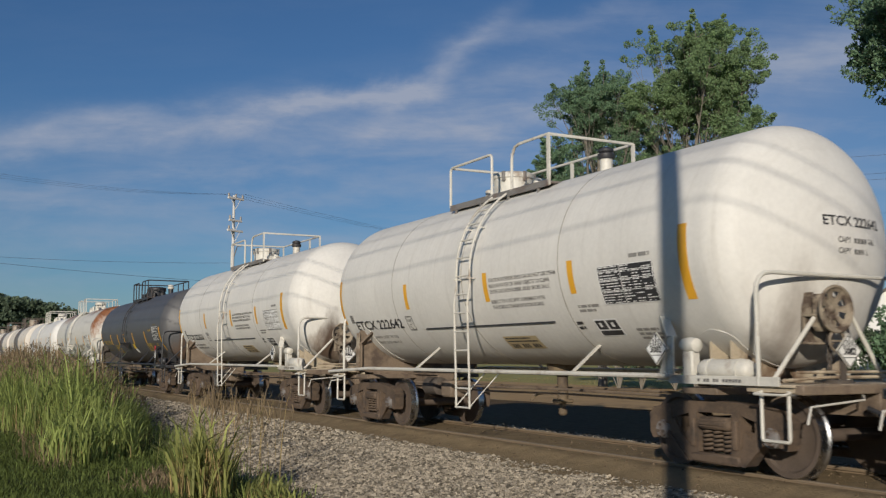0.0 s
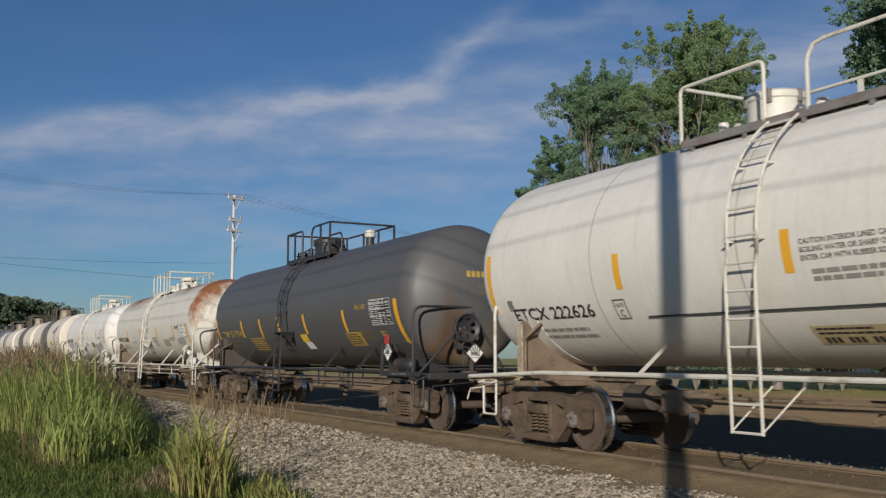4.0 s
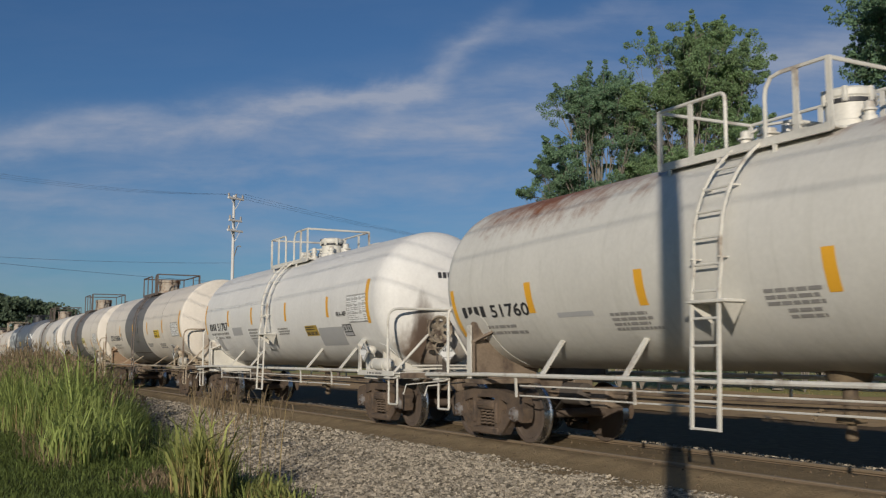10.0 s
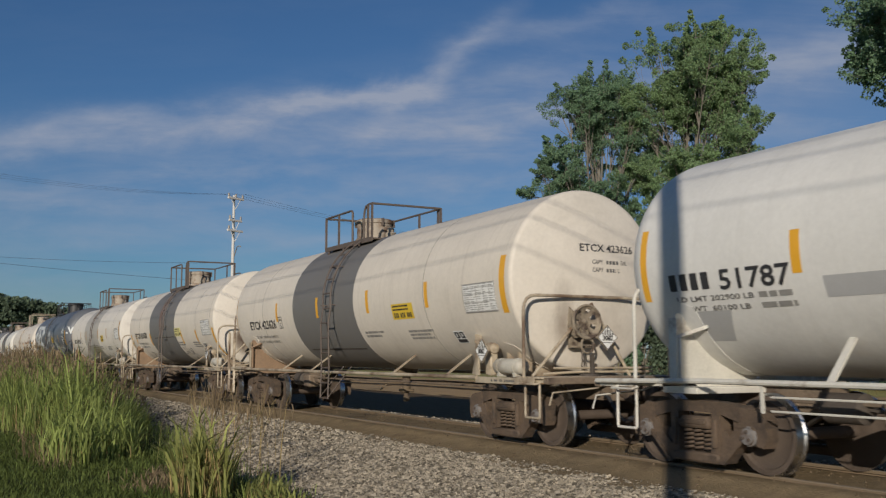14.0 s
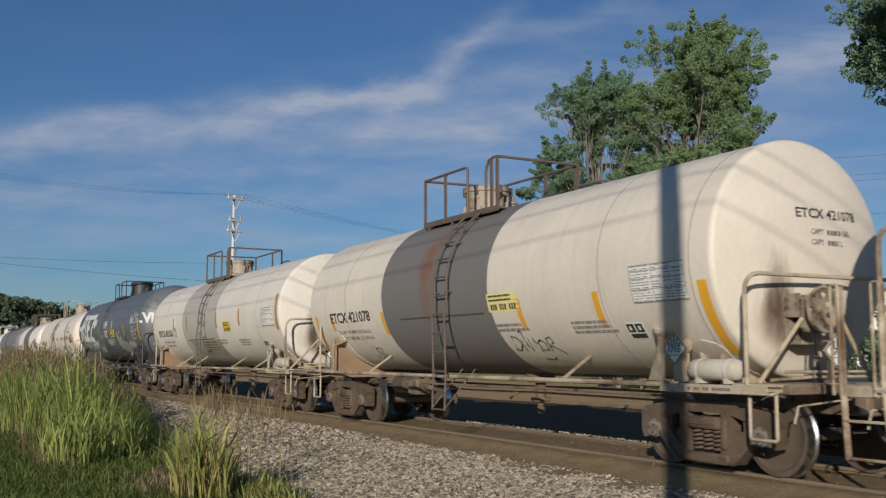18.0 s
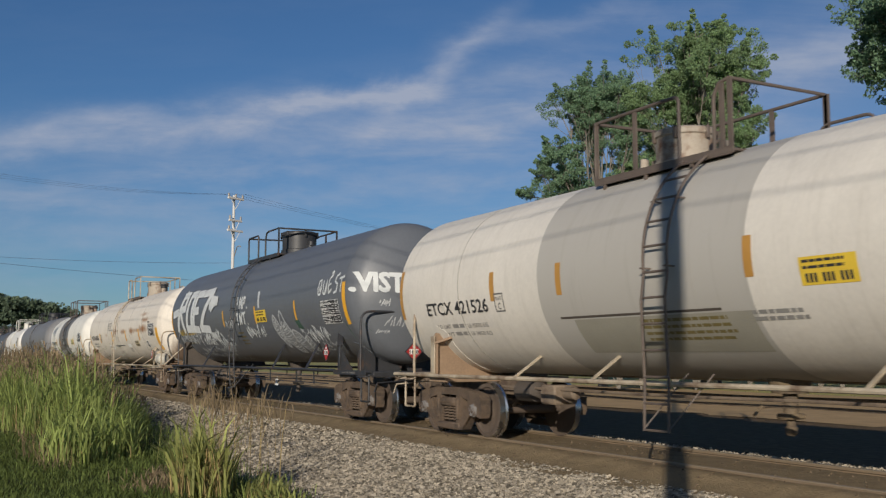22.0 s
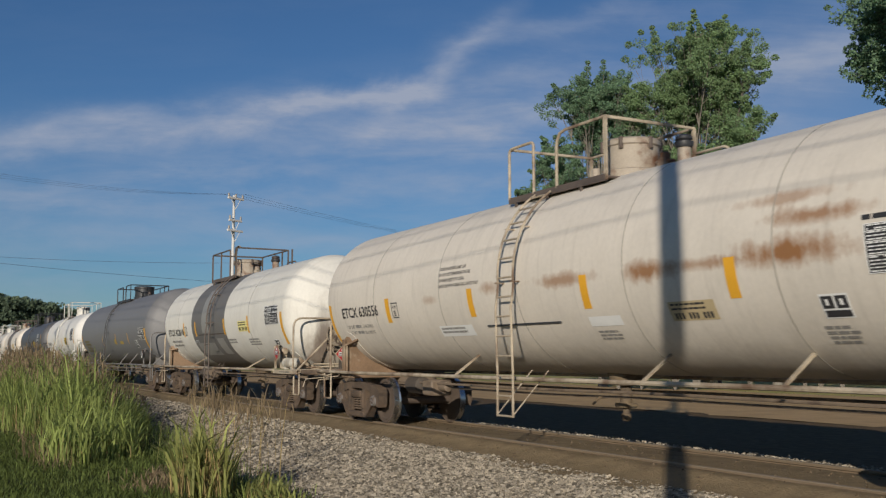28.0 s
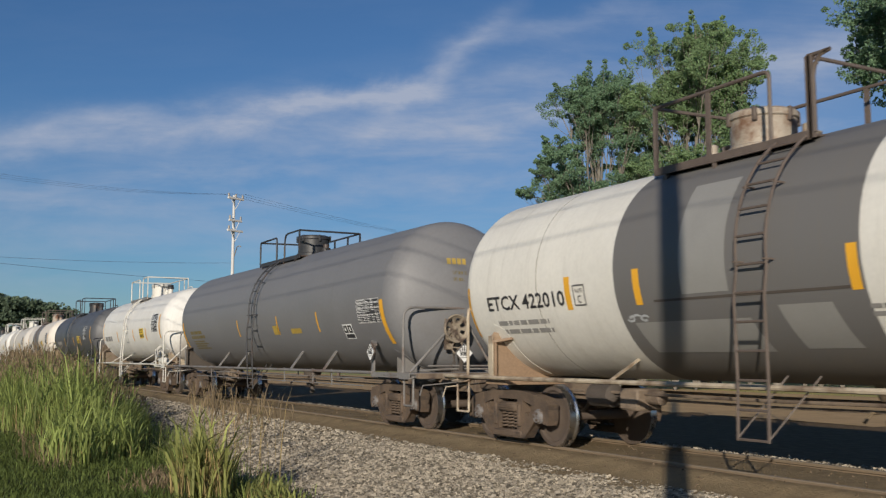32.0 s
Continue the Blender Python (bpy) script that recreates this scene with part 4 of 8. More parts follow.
    for n_rung in range(steps + 1):
        k = 0.10 + (length[-1] - 0.115) * n_rung / steps
        for i in range(len(path) - 1):
            if length[i] <= k <= length[i + 1]:
                q = (k - length[i]) / (length[i + 1] - length[i])
                y, z = path[i][0] + (path[i + 1][0] - path[i][0]) * q, path[i][1] + (path[i + 1][1] - path[i][1]) * q
                break
        part("rung", shared("rung" + c["ladder"].name, lambda: Shape().tube([(-lw, 0, 0), (lw, 0, 0)], 0.016, 6).mesh("rung", c["ladder"])), None, car, "", pose(lx, y, z))
    for z in (zc + 0.75, zc - 0.1):
        y = -math.sqrt(max(r * r - (z - zc) ** 2, 0.01))
        for dx in (-lw, lw):
            s = Shape().bar((lx + dx, y + 0.03, z), (lx + dx, y - 0.16, z), 0.03, 0.02)
            part("ladder_bracket", s, c["ladder"], car)
    if c.get("lad_plate"):
        s = Shape()
        s.box((lx - 0.28, -(r + 0.20), zc - 0.62), (lx + 0.36, -(r - 0.12), zc - 0.585), cut=0.006)
        for dx in (-0.24, 0.32):
            s.add([(lx + dx, -(r + 0.2), zc - 0.62), (lx + dx * 0.6, -(r - 0.09), zc - 0.86), (lx + dx, -(r - 0.12), zc - 0.62),
                   (lx + dx + 0.01, -(r + 0.2), zc - 0.62), (lx + dx * 0.6 + 0.01, -(r - 0.09), zc - 0.86), (lx + dx + 0.01, -(r - 0.12), zc - 0.62)],
                  [(0, 1, 2), (5, 4, 3), (0, 3, 4, 1), (1, 4, 5, 2)])
        part("step_plate", s, c["ladder"], car)
    if c.get("bar"):
        zb = c.get("bar_z", 1.87)
        yb = -math.sqrt(r * r - (zb - zc) ** 2) - 0.008
        s = Shape().bar((lx - c["bar"], yb, zb), (lx + c["bar"] * 1.05, yb, zb), 0.02, 0.026)
        part("mid_rail", s, M["ink"], car, "thin dark strip along the tank")

    # platform, railings, dome and vent on top
    pa, pb = c["plat"]
    pw, pz = 0.85, top - 0.13
    s = Shape()
    for y in (-pw, pw):
        ya, yb = sorted((y, y * 0.42))
        s.box((pa, ya, pz - 0.02), (pb, yb, pz + 0.012), cut=0.008)
        s.box((pa, y - 0.02, pz - 0.07), (pb, y + 0.02, pz + 0.03))
    s.box((pa, -pw, pz - 0.02), (pa + 0.35, pw, pz + 0.012), cut=0.008)
    plat = part("platform", s, c["top_metal"], car, "steel walkway round the dome")
    k = pa + 0.2
    while k < pb:
        for y in (-pw, pw):
            zt = zc + math.sqrt(max(r * r - y * y, 0)) - 0.02
            s = Shape().bar((k, y, pz), (k, y, zt), 0.05, 0.03)
            part("platform_leg", s, c["top_metal"], plat)
        k += 0.9
    h = c.get("rail_h", 0.88)
    rl = c["top_rail"]
    gap0, gap1 = lx - 0.32, lx + 0.32
    zt = pz + h
    s = hoop(Shape(), (pa, -pw, pz), (pa, -pw, zt - 0.02), (gap0, -pw, zt - 0.02), (gap0, -pw, pz), 0.025, 0.10)
    part("railing", s, rl, plat)
    s = Shape()
    s.tube([(gap1, -pw, pz), (gap1, -pw, zt - 0.24), (gap1 + 0.02, -pw, zt - 0.14), (gap1 + 0.10, -pw, zt - 0.03), (gap1 + 0.24, -pw, zt), (pb, -pw, zt), (pb, pw, zt), (pa, pw, zt), (pa, -pw + 0.05, zt - 0.02)], 0.025, 8)
    part("railing", s, rl, plat)
    posts = [(pb, -pw), (pb, pw), (pa, pw), (gap0, pw), (gap1 + 0.3, pw)]
    if c.get("flat_posts"):
        posts += [((pa + gap0) / 2, -pw), ((gap1 + pb) / 2, -pw), (pa + 0.02, -pw)]
    for q, y in posts:
        s = Shape().bar((q, y, pz - 0.06), (q, y, zt), 0.07, 0.03)
        part("rail_post", s, rl, plat)
    # low guard hoops beside the dome
    for y in ((pw,) if not c.get("near_guard") else (-pw, pw)):
        s = hoop(Shape(), (pb - 0.1, y, pz - 0.05), (pb - 0.1, y, pz + h * 0.55), (pb + 0.75, y, pz + h * 0.55), (pb + 0.75, y, pz - 0.05), 0.022, 0.16)
        part("railing", s, rl, plat)
    dx, dr, dh = c["dome"], c.get("dome_r", 0.38), c.get("dome_h", 0.52)
    s = Shape()
    s.lathe([(top - 0.10, dr * 1.08), (top + 0.05, dr * 1.08), (top + 0.07, dr), (top + dh - 0.10, dr), (top + dh - 0.08, dr * 1.06), (top + dh - 0.01, dr * 1.06), (top + dh + 0.02, dr * 0.96), (top + dh + 0.05, dr * 0.4)], 32, "z", at=(dx, 0, 0))
    dome = part("dome", s, c["dome_mat"], car, c.get("dome_label", "round valve dome on the tank top"))
    if c.get("dome_band"):
        part("dome_band", Shape().lathe([(top + dh - 0.17, dr), (top + dh - 0.165, dr + 0.012), (top + dh - 0.115, dr + 0.012), (top + dh - 0.11, dr)], 32, "z", at=(dx, 0, 0)), M["ink"], dome, "dark gasket band")
    for k in range(6):
        a = 2 * math.pi * k / 6
        s = Shape().box((dx + dr * 1.05 * math.cos(a) - 0.03, dr * 1.05 * math.sin(a) - 0.03, top + dh - 0.16), (dx + dr * 1.05 * math.cos(a) + 0.03, dr * 1.05 * math.sin(a) + 0.03, top + dh + 0.02), cut=0.01)
        part("clamp_bolt", s, c["top_metal"], dome)
    for q, rr, hh in ((-0.72, 0.13, 0.22), (0.62, 0.10, 0.26), (-1.05, 0.09, 0.30)):
        s = Shape()
        s.lathe([(top - 0.08, rr * 1.25), (top + hh * 0.6, rr * 1.25), (top + hh * 0.62, rr * 0.8), (top + hh, rr * 0.8), (top + hh + 0.02, rr * 0.4)], 16, "z", at=(dx + q, 0.12, 0))
        s.box((dx + q - 0.16, 0.04, top + hh * 0.45), (dx + q + 0.16, 0.20, top + hh * 0.60), cut=0.02)
        part("valve", s, c["dome_mat"], car)
    if c.get("clutter"):
        for q, y, rr, hh in ((-1.35, -0.30, 0.07, 0.20), (-0.95, -0.32, 0.10, 0.16), (-0.52, -0.30, 0.06, 0.24), (-0.40, 0.22, 0.12, 0.20), (0.42, -0.20, 0.06, 0.20)):
            s = Shape()
            s.lathe([(top - 0.10, rr * 1.5), (top + 0.04, rr * 1.5), (top + 0.05, rr), (top + hh, rr), (top + hh + 0.02, rr * 0.5)], 14, "z", at=(dx + q, y, 0))
            s.lathe([(top + hh * 0.5, rr * 1.45), (top + hh * 0.62, rr * 1.45)], 14, "z", at=(dx + q, y, 0))
            part("valve", s, c["dome_mat"], car, "small flanged valve beside the dome")
        s = Shape().tube([(dx - 1.35, -0.30, top + 0.16), (dx - 1.1, -0.18, top + 0.26), (dx - 0.7, -0.12, top + 0.24), (dx - 0.4, 0.2, top + 0.14)], 0.02, 6)
        part("valve_pipe", s, c["dome_mat"], car)
    if c.get("vent") is not None:
        s = Shape()
        vx = c["vent"]
        s.lathe([(top - 0.10, 0.13), (top + 0.02, 0.13), (top + 0.03, 0.10), (top + 0.24, 0.10)], 18, "z", at=(vx, 0, 0))
        v = part("vent", s, c["dome_mat"], car, "pressure relief vent")
        s = Shape().lathe([(top + 0.23, 0.12), (top + 0.26, 0.135), (top + 0.31, 0.135), (top + 0.33, 0.10), (top + 0.35, 0.125), (top + 0.39, 0.115), (top + 0.42, 0.05)], 18, "z", at=(vx, 0, 0))
        part("vent_cap", s, c.get("vent_cap", M["black_pipe"]), v)

    # markings
    yl = c.get("stripe", M["yellow"])
    for q, zlo, zhi, w in c["stripes"]:
        s = Shape()
        skin.patch(s, q - w / 2, q + w / 2, skin.v(zlo), skin.v(zhi))
        part("reflective_stripe", s, yl, tank, "upright yellow reflective stripe", smooth=60)
    c["marks"](skin, car, tank, e)
    return car

# ---- the cars, from the head of the visible train to its tail ----
WHITE, CREAM = (0.70, 0.685, 0.645), (0.68, 0.625, 0.545)


def decal(tank, shape, mat, label="", stuff=False):
    ob = part("marking", shape, mat, tank, label, smooth=60)
    if stuff:
        ob["kind"] = "stuff"
    return ob


def letter_parts(tank, shape, mat, label=""):
    """Each painted letter of the shape as a part of its own."""
    parent = list(range(len(shape.v)))

    def root(i):
        while parent[i] != i:
            parent[i] = parent[parent[i]]
            i = parent[i]
        return i
    for f in shape.f:
        for i in f[1:]:
            parent[root(i)] = root(f[0])
    groups = {}
    for f in shape.f:
        groups.setdefault(root(f[0]), []).append(f)
    for faces in groups.values():
        used = sorted({i for f in faces for i in f})
        index = {i: k for k, i in enumerate(used)}
        part("letter", Shape().add([shape.v[i] for i in used], [tuple(index[i] for i in f) for f in faces]), mat, tank, label, smooth=60)


def data_panel(skin, tank, x, z, wide, high, dark=True, seed=1):
    """A consolidated stencil: a ruled block of writing too small to read."""
    v1 = skin.v(z)
    s = Shape()
    skin.patch(s, x, x + wide, v1 - high, v1, 0, 0.004)
    ob = decal(tank, s, M["paper"] if not dark else M["ink"], "ruled stencil panel" if not dark else "dark ruled stencil panel")
    s = Shape()
    rows = 14
    step = high / rows
    rng = random.Random(seed)
    for k in range(rows):
        for a, b in ((0.03, 0.40), (0.43, 0.60), (0.63, 0.78), (0.81, 0.97)):
            at, stop = a, b - rng.uniform(0.0, 0.05)
            if rng.random() < 0.22 and a > 0.1:
                continue
            while at < stop:
                w = min(rng.uniform(0.02, 0.09), stop - at)
                skin.patch(s, x + wide * at, x + wide * (at + w), v1 - (k + 0.74) * step, v1 - (k + 0.36) * step, 0, 0.007)
                at += w + 0.014 + (0.05 if rng.random() < 0.15 else 0.0)
    for a in (0.0, 0.41, 0.985):
        skin.patch(s, x + wide * a, x + wide * (a + 0.012), v1 - high, v1, 0, 0.0075)
    for k in (0, 2, 5, 9, 14):
        skin.patch(s, x, x + wide, v1 - k * step - 0.008, v1 - k * step, 0, 0.0075)
    if not dark:
        skin.patch(s, x, x + wide, v1 - 0.012, v1, 0, 0.0075), skin.patch(s, x, x + wide, v1 - high, v1 - high + 0.012, 0, 0.0075)
    part("writing", s, M["paper"] if dark else M["faint"], ob, "", smooth=0)["kind"] = "stuff"


def small_box(skin, tank, x, z, wide, high, mat_back, mat_ink):
    v = skin.v(z)
    s = Shape()
    skin.patch(s, x, x + wide, v - high, v, 0, 0.004)
    skin.patch(s, x + 0.06 * wide, x + 0.46 * wide, v - 0.58 * high, v - 0.08 * high, 1, 0.008)
    skin.patch(s, x + 0.54 * wide, x + 0.94 * wide, v - 0.58 * high, v - 0.08 * high, 1, 0.008)
    skin.patch(s, x + 0.06 * wide, x + 0.94 * wide, v - 0.94 * high, v - 0.66 * high, 1, 0.008)
    skin.patch(s, x + 0.18 * wide, x + 0.30 * wide, v - 0.45 * high, v - 0.2 * high, 0, 0.010)
    skin.patch(s, x + 0.68 * wide, x + 0.80 * wide, v - 0.45 * high, v - 0.2 * high, 0, 0.010)
    part("marking", s, [mat_back, mat_ink], tank, "small boxed stencil", smooth=60)


def lines(skin, tank, x, z, wide, rows, high, mat, seed, gap=None):
    s = Shape()
    skin.bars(s, x, skin.v(z), wide, rows, high, high * 0.7 if gap is None else gap, seed)
    decal(tank, s, mat, "small stencilled lines", True)


def text_lines(skin, tank, rows, x, z, wide, high, gap, mat, shift=0.0):
    """Stencilled lines that can be read; wide: the length of the longest."""
    v = skin.v(z)
    most = max(letters(r)[2] for r in rows)
    for k, r in enumerate(rows):
        s = Shape()
        skin.text(s, r, x + shift * k, v - k * (high + gap) - high, high, wide * letters(r)[2] / most, 0.006)
        decal(tank, s, mat, "line of stencilled lettering", True)


def plate_box(skin, tank, x, z, wide, high, letter, mat):
    """An outlined box with the clearance plate's letter in it."""
    v = skin.v(z)
    s = Shape()
    w = 0.022
    for a, b, c_, d in ((x, x + wide, v - w, v), (x, x + wide, v - high, v - high + w), (x, x + w, v - high, v), (x + wide - w, x + wide, v - high, v)):
        skin.patch(s, a, b, c_, d, 0, 0.006)
    skin.text(s, "PLATE", x + 0.2 * wide, v - high * 0.36, high * 0.17, wide * 0.6)
    skin.text(s, letter, x + 0.34 * wide, v - high * 0.86, high * 0.36, wide * 0.3)
    decal(tank, s, mat, "outlined box with a stencilled letter", True)


def tag_strokes(skin, s, x, z, wide, high, seed, stroke, count):
    """A hurried spray-can tag: angular letter-like strokes that cannot be read."""
    rng = random.Random(seed)
    step = wide / count
    for k in range(count):
        cx, low = x + step * k, skin.v(z) + high * rng.uniform(-0.06, 0.10)
        tall = high * rng.uniform(0.65, 1.0)
        n = rng.randint(3, 5)
        side, pts = rng.random() < 0.5, []
        for i in range(n):
            pts.append((cx + step * (rng.uniform(0.0, 0.35) if side else rng.uniform(0.75, 1.25)), low + tall * ((i % 2) * rng.uniform(0.7, 1.0) + (1 - i % 2) * rng.uniform(0.0, 0.4))))
            side = not side if rng.random() < 0.7 else side
        fine = []
        for i in range(len(pts) - 1):
            (ax, ay), (bx, by) = pts[i], pts[i + 1]
            bend = rng.uniform(-0.18, 0.18)
            for j in range(5):
                q = j / 5
                arc = 4 * q * (1 - q) * bend
                fine.append((ax + (bx - ax) * q - (by - ay) * arc, ay + (by - ay) * q + (bx - ax) * arc))
        fine.append(pts[-1])
        skin.ribbon(s, fine, stroke * rng.uniform(0.7, 1.25))
        if rng.random() < 0.4:
            ring = [(cx + step * (0.5 + 0.28 * math.cos(a)), low + tall * (0.45 + 0.28 * math.sin(a))) for a in (0.55 * j for j in range(10))]
            skin.ribbon(s, ring, stroke * 0.8)
    return s


def mark_number(skin, tank, words, x, z, wide, high, mat, bars=0):
    """The car's mark; bars: this many leading letters stand as plain blocks."""
    s = Shape()
    v = skin.v(z)
    if bars:
        share = bars / (len(words) + 0.4)
        step = wide * share / bars
        for k in range(bars):
            skin.patch(s, x + k * step, x + k * step + step * 0.66, v + high * 0.06, v + high * 0.94, 0, 0.006)
        skin.text(s, words[bars:].strip(), x + wide * (share + 0.06), v, high, wide * (0.94 - share))
    else:
        skin.text(s, words, x, v, high, wide)
    letter_parts(tank, s, mat)


def end_marks(skin, tank, words, z, mat, soft, bars=0, y=-0.28, wide=1.10, high=0.12):
    s = Shape()
    if bars:
        share = bars / (len(words) + 0.4)
        step = wide * share / bars
        for k in range(bars):
            a = y + k * step
            s.add([skin.end(a, z), skin.end(a + step * 0.74, z), skin.end(a + step * 0.74, z + high), skin.end(a, z + high)], [(0, 1, 2, 3)])
        if words[bars:].strip():
            skin.end_text(s, words[bars:].strip(), y + wide * (share + 0.06), z, high, wide * (0.94 - share))
    else:
        skin.end_text(s, words, y, z, high, wide)
    letter_parts(tank, s, mat)
    s = Shape()
    rng = random.Random(len(words))
    for k in range(2):
        a, zz = y + wide * 0.2, z - 0.20 - 0.13 * k
        skin.end_text(s, "CAPY", a, zz, 0.07, wide * 0.2)
        skin.end_text(s, ("GAL", "L")[k], a + wide * (0.53, 0.48)[k], zz, 0.07, wide * (0.13, 0.035)[k])
        a, stop = a + wide * 0.26, a + wide * (0.49, 0.44)[k]
        while a < stop:
            w = min(rng.uniform(0.03, 0.06), stop - a)
            s.add([skin.end(a, zz), skin.end(a + w, zz), skin.end(a + w, zz + 0.06), skin.end(a, zz + 0.06)], [(0, 1, 2, 3)])
            a += w + 0.02
    decal(tank, s, soft, "small lines on the tank end", True)


def yellow_sign(skin, tank, x, z, wide, high, mat=None, seed=3, blocks=8):
    """The emergency call panel: its lines and its call number stand as plain bars."""
    v = skin.v(z)
    s = Shape()
    skin.patch(s, x, x + wide, v - high, v, 0, 0.004)
    ob = decal(tank, s, mat or M["panel"], "yellow emergency notice panel")
    s = Shape()
    skin.bars(s, x + wide * 0.06, v - high * 0.10, wide * 0.88, 2, high * 0.10, high * 0.12, seed, lift=0.007)
    for k in range(11):
        a = x + wide * (0.09 + 0.84 * k / 11)
        if k not in (3, 7):
            skin.patch(s, a, a + wide * 0.05, v - high * 0.90, v - high * 0.58, 0, 0.007)
    part("writing", s, M["ink"], ob, "", smooth=0)["kind"] = "stuff"


def cover_patch(skin, tank, x0, x1, z0, z1, mat=None, lean=0.0):
    s = Shape()
    v0, v1 = skin.v(z0), skin.v(z1)
    n = max(4, int((v1 - v0) / 0.06))
    vs = []
    for j in range(n + 1):
        v = v0 + (v1 - v0) * j / n
        dx = lean * (1 - j / n)
        vs += [skin.side(x0 + dx, v, 0.003), skin.side(x1 + dx, v, 0.003)]
    s.add(vs, [(2 * j, 2 * j + 1, 2 * j + 3, 2 * j + 2) for j in range(n)])
    decal(tank, s, mat or M["patch"], "patch of cover paint")


def marks_white_pair(number, dark=True, dx=0.0):
    def marks(skin, car, tank, e):
        mark_number(skin, tank, number, -5.25 + dx + (0.09 if dark else 0.0), 1.92, 2.16 if dark else 2.0, 0.20, M["ink"])
        if dark:
            text_lines(skin, tank, ("LD LMT 204400 LB 92 700 KG", "LT WT  58600 LB 26 600 KG"), -5.08 + dx, 1.79, 1.55, 0.065, 0.075, M["faint"], 0.03)
            text_lines(skin, tank, ("CAUTION INTERIOR LINED CAR DO NOT USE STEAM", "BOILING WATER OR SHARP OBJECTS TO CLEAN.", "ENTER CAR WITH RUBBER SOLED SHOES ONLY."), 0.48, 2.60, 1.85, 0.058, 0.035, M["ink_worn"])
            text_lines(skin, tank, ("SUBJECT TO A SECURITY AGREEMENT WITH", "THE SURFACE TRANSPORTATION BOARD"), 0.45, 2.26, 1.5, 0.058, 0.035, M["ink_worn"])
        else:
            lines(skin, tank, -5.0 + dx, 1.78, 1.6, 2, 0.06, M["faint"], 11, 0.07)
            text_lines(skin, tank, ("CAUTION INTERIOR LINED CAR DO NOT USE STEAM", "BOILING WATER OR SHARP OBJECTS TO CLEAN.", "ENTER CAR WITH RUBBER SOLED SHOES ONLY."), 0.48 + dx, 2.58, 1.85, 0.055, 0.032, M["ink_worn"])
            lines(skin, tank, 0.58 + dx, 2.26, 1.5, 2, 0.05, M["faint"], 13, 0.03)
        data_panel(skin, tank, 3.30 + dx, 2.56, 1.12, 0.52, dark, 5)
        lines(skin, tank, 3.98 + dx, 2.68, 0.50, 1, 0.05, M["faint"], 14)
        small_box(skin, tank, 2.85 + dx, 1.88, 0.52, 0.30, M["paper"], M["ink"])
        lines(skin, tank, 2.67 + dx, 2.08, 0.48, 2, 0.04, M["faint"], 15)
        lines(skin, tank, 2.45 + dx, 1.86, 0.18, 2, 0.05, M["ink"], 18)
        yellow_sign(skin, tank, 0.22 + dx, 1.69, 0.98, 0.30, M["buff"])
        lines(skin, tank, 3.65 + dx, 1.74, 0.5, 3, 0.045, M["faint"], 16)
        small_box(skin, tank, -5.35 + dx, 2.22, 0.14, 0.17, M["ink"], M["faint"])
        plate_box(skin, tank, -2.80 + dx, 2.12, 0.26, 0.30, "C", M["ink_worn"])
        end_marks(skin, tank, number, 2.90, M["ink"], M["ink_worn"])
    return marks


def marks_black(skin, car, tank, e):
    mark_number(skin, tank, "#### 51794", -6.1, 1.93, 1.95, 0.20, M["gold"], 4)
    lines(skin, tank, -6.0, 1.82, 1.9, 2, 0.05, M["dullgold"], 21, 0.09)
    lines(skin, tank, -3.55, 1.88, 1.25, 6, 0.045, M["gold"], 22, 0.03)
    s = Shape()
    v = skin.v(1.90)
    skin.patch(s, 0.42, 0.86, v - 0.22, v, 0), skin.patch(s, 0.50, 0.94, v - 0.44, v - 0.22, 1)
    part("marking", s, [M["panel"], M["paper"]], tank, "yellow and white notice sheet", smooth=60)
    s = Shape()
    v = skin.v(1.89)
    skin.patch(s, 3.25, 4.05, v - 0.36, v)
    ob = decal(tank, s, M["gold"], "faded yellow notice panel")
    s = Shape()
    skin.bars(s, 3.30, v - 0.04, 0.68, 5, 0.035, 0.025, 4, lift=0.007)
    part("writing", s, M["dark"], ob, "", smooth=0)["kind"] = "stuff"
    lines(skin, tank, 4.10, 1.90, 0.62, 4, 0.035, M["dullgold"], 23)
    lines(skin, tank, 5.05, 1.88, 0.27, 2, 0.04, M["gold"], 24)
    data_panel(skin, tank, 4.83, 2.51, 0.99, 0.52, True, 6)
    lines(skin, tank, 4.95, 2.60, 0.5, 1, 0.04, M["dullgold"], 26)
    s = Shape()
    skin.text(s, "FRA AIP", 4.10, skin.v(2.34), 0.10, 0.56)
    letter_parts(tank, s, M["gold"])
    end_marks(skin, tank, "#### 51794", 2.88, M["gold"], M["dullgold"], 4)


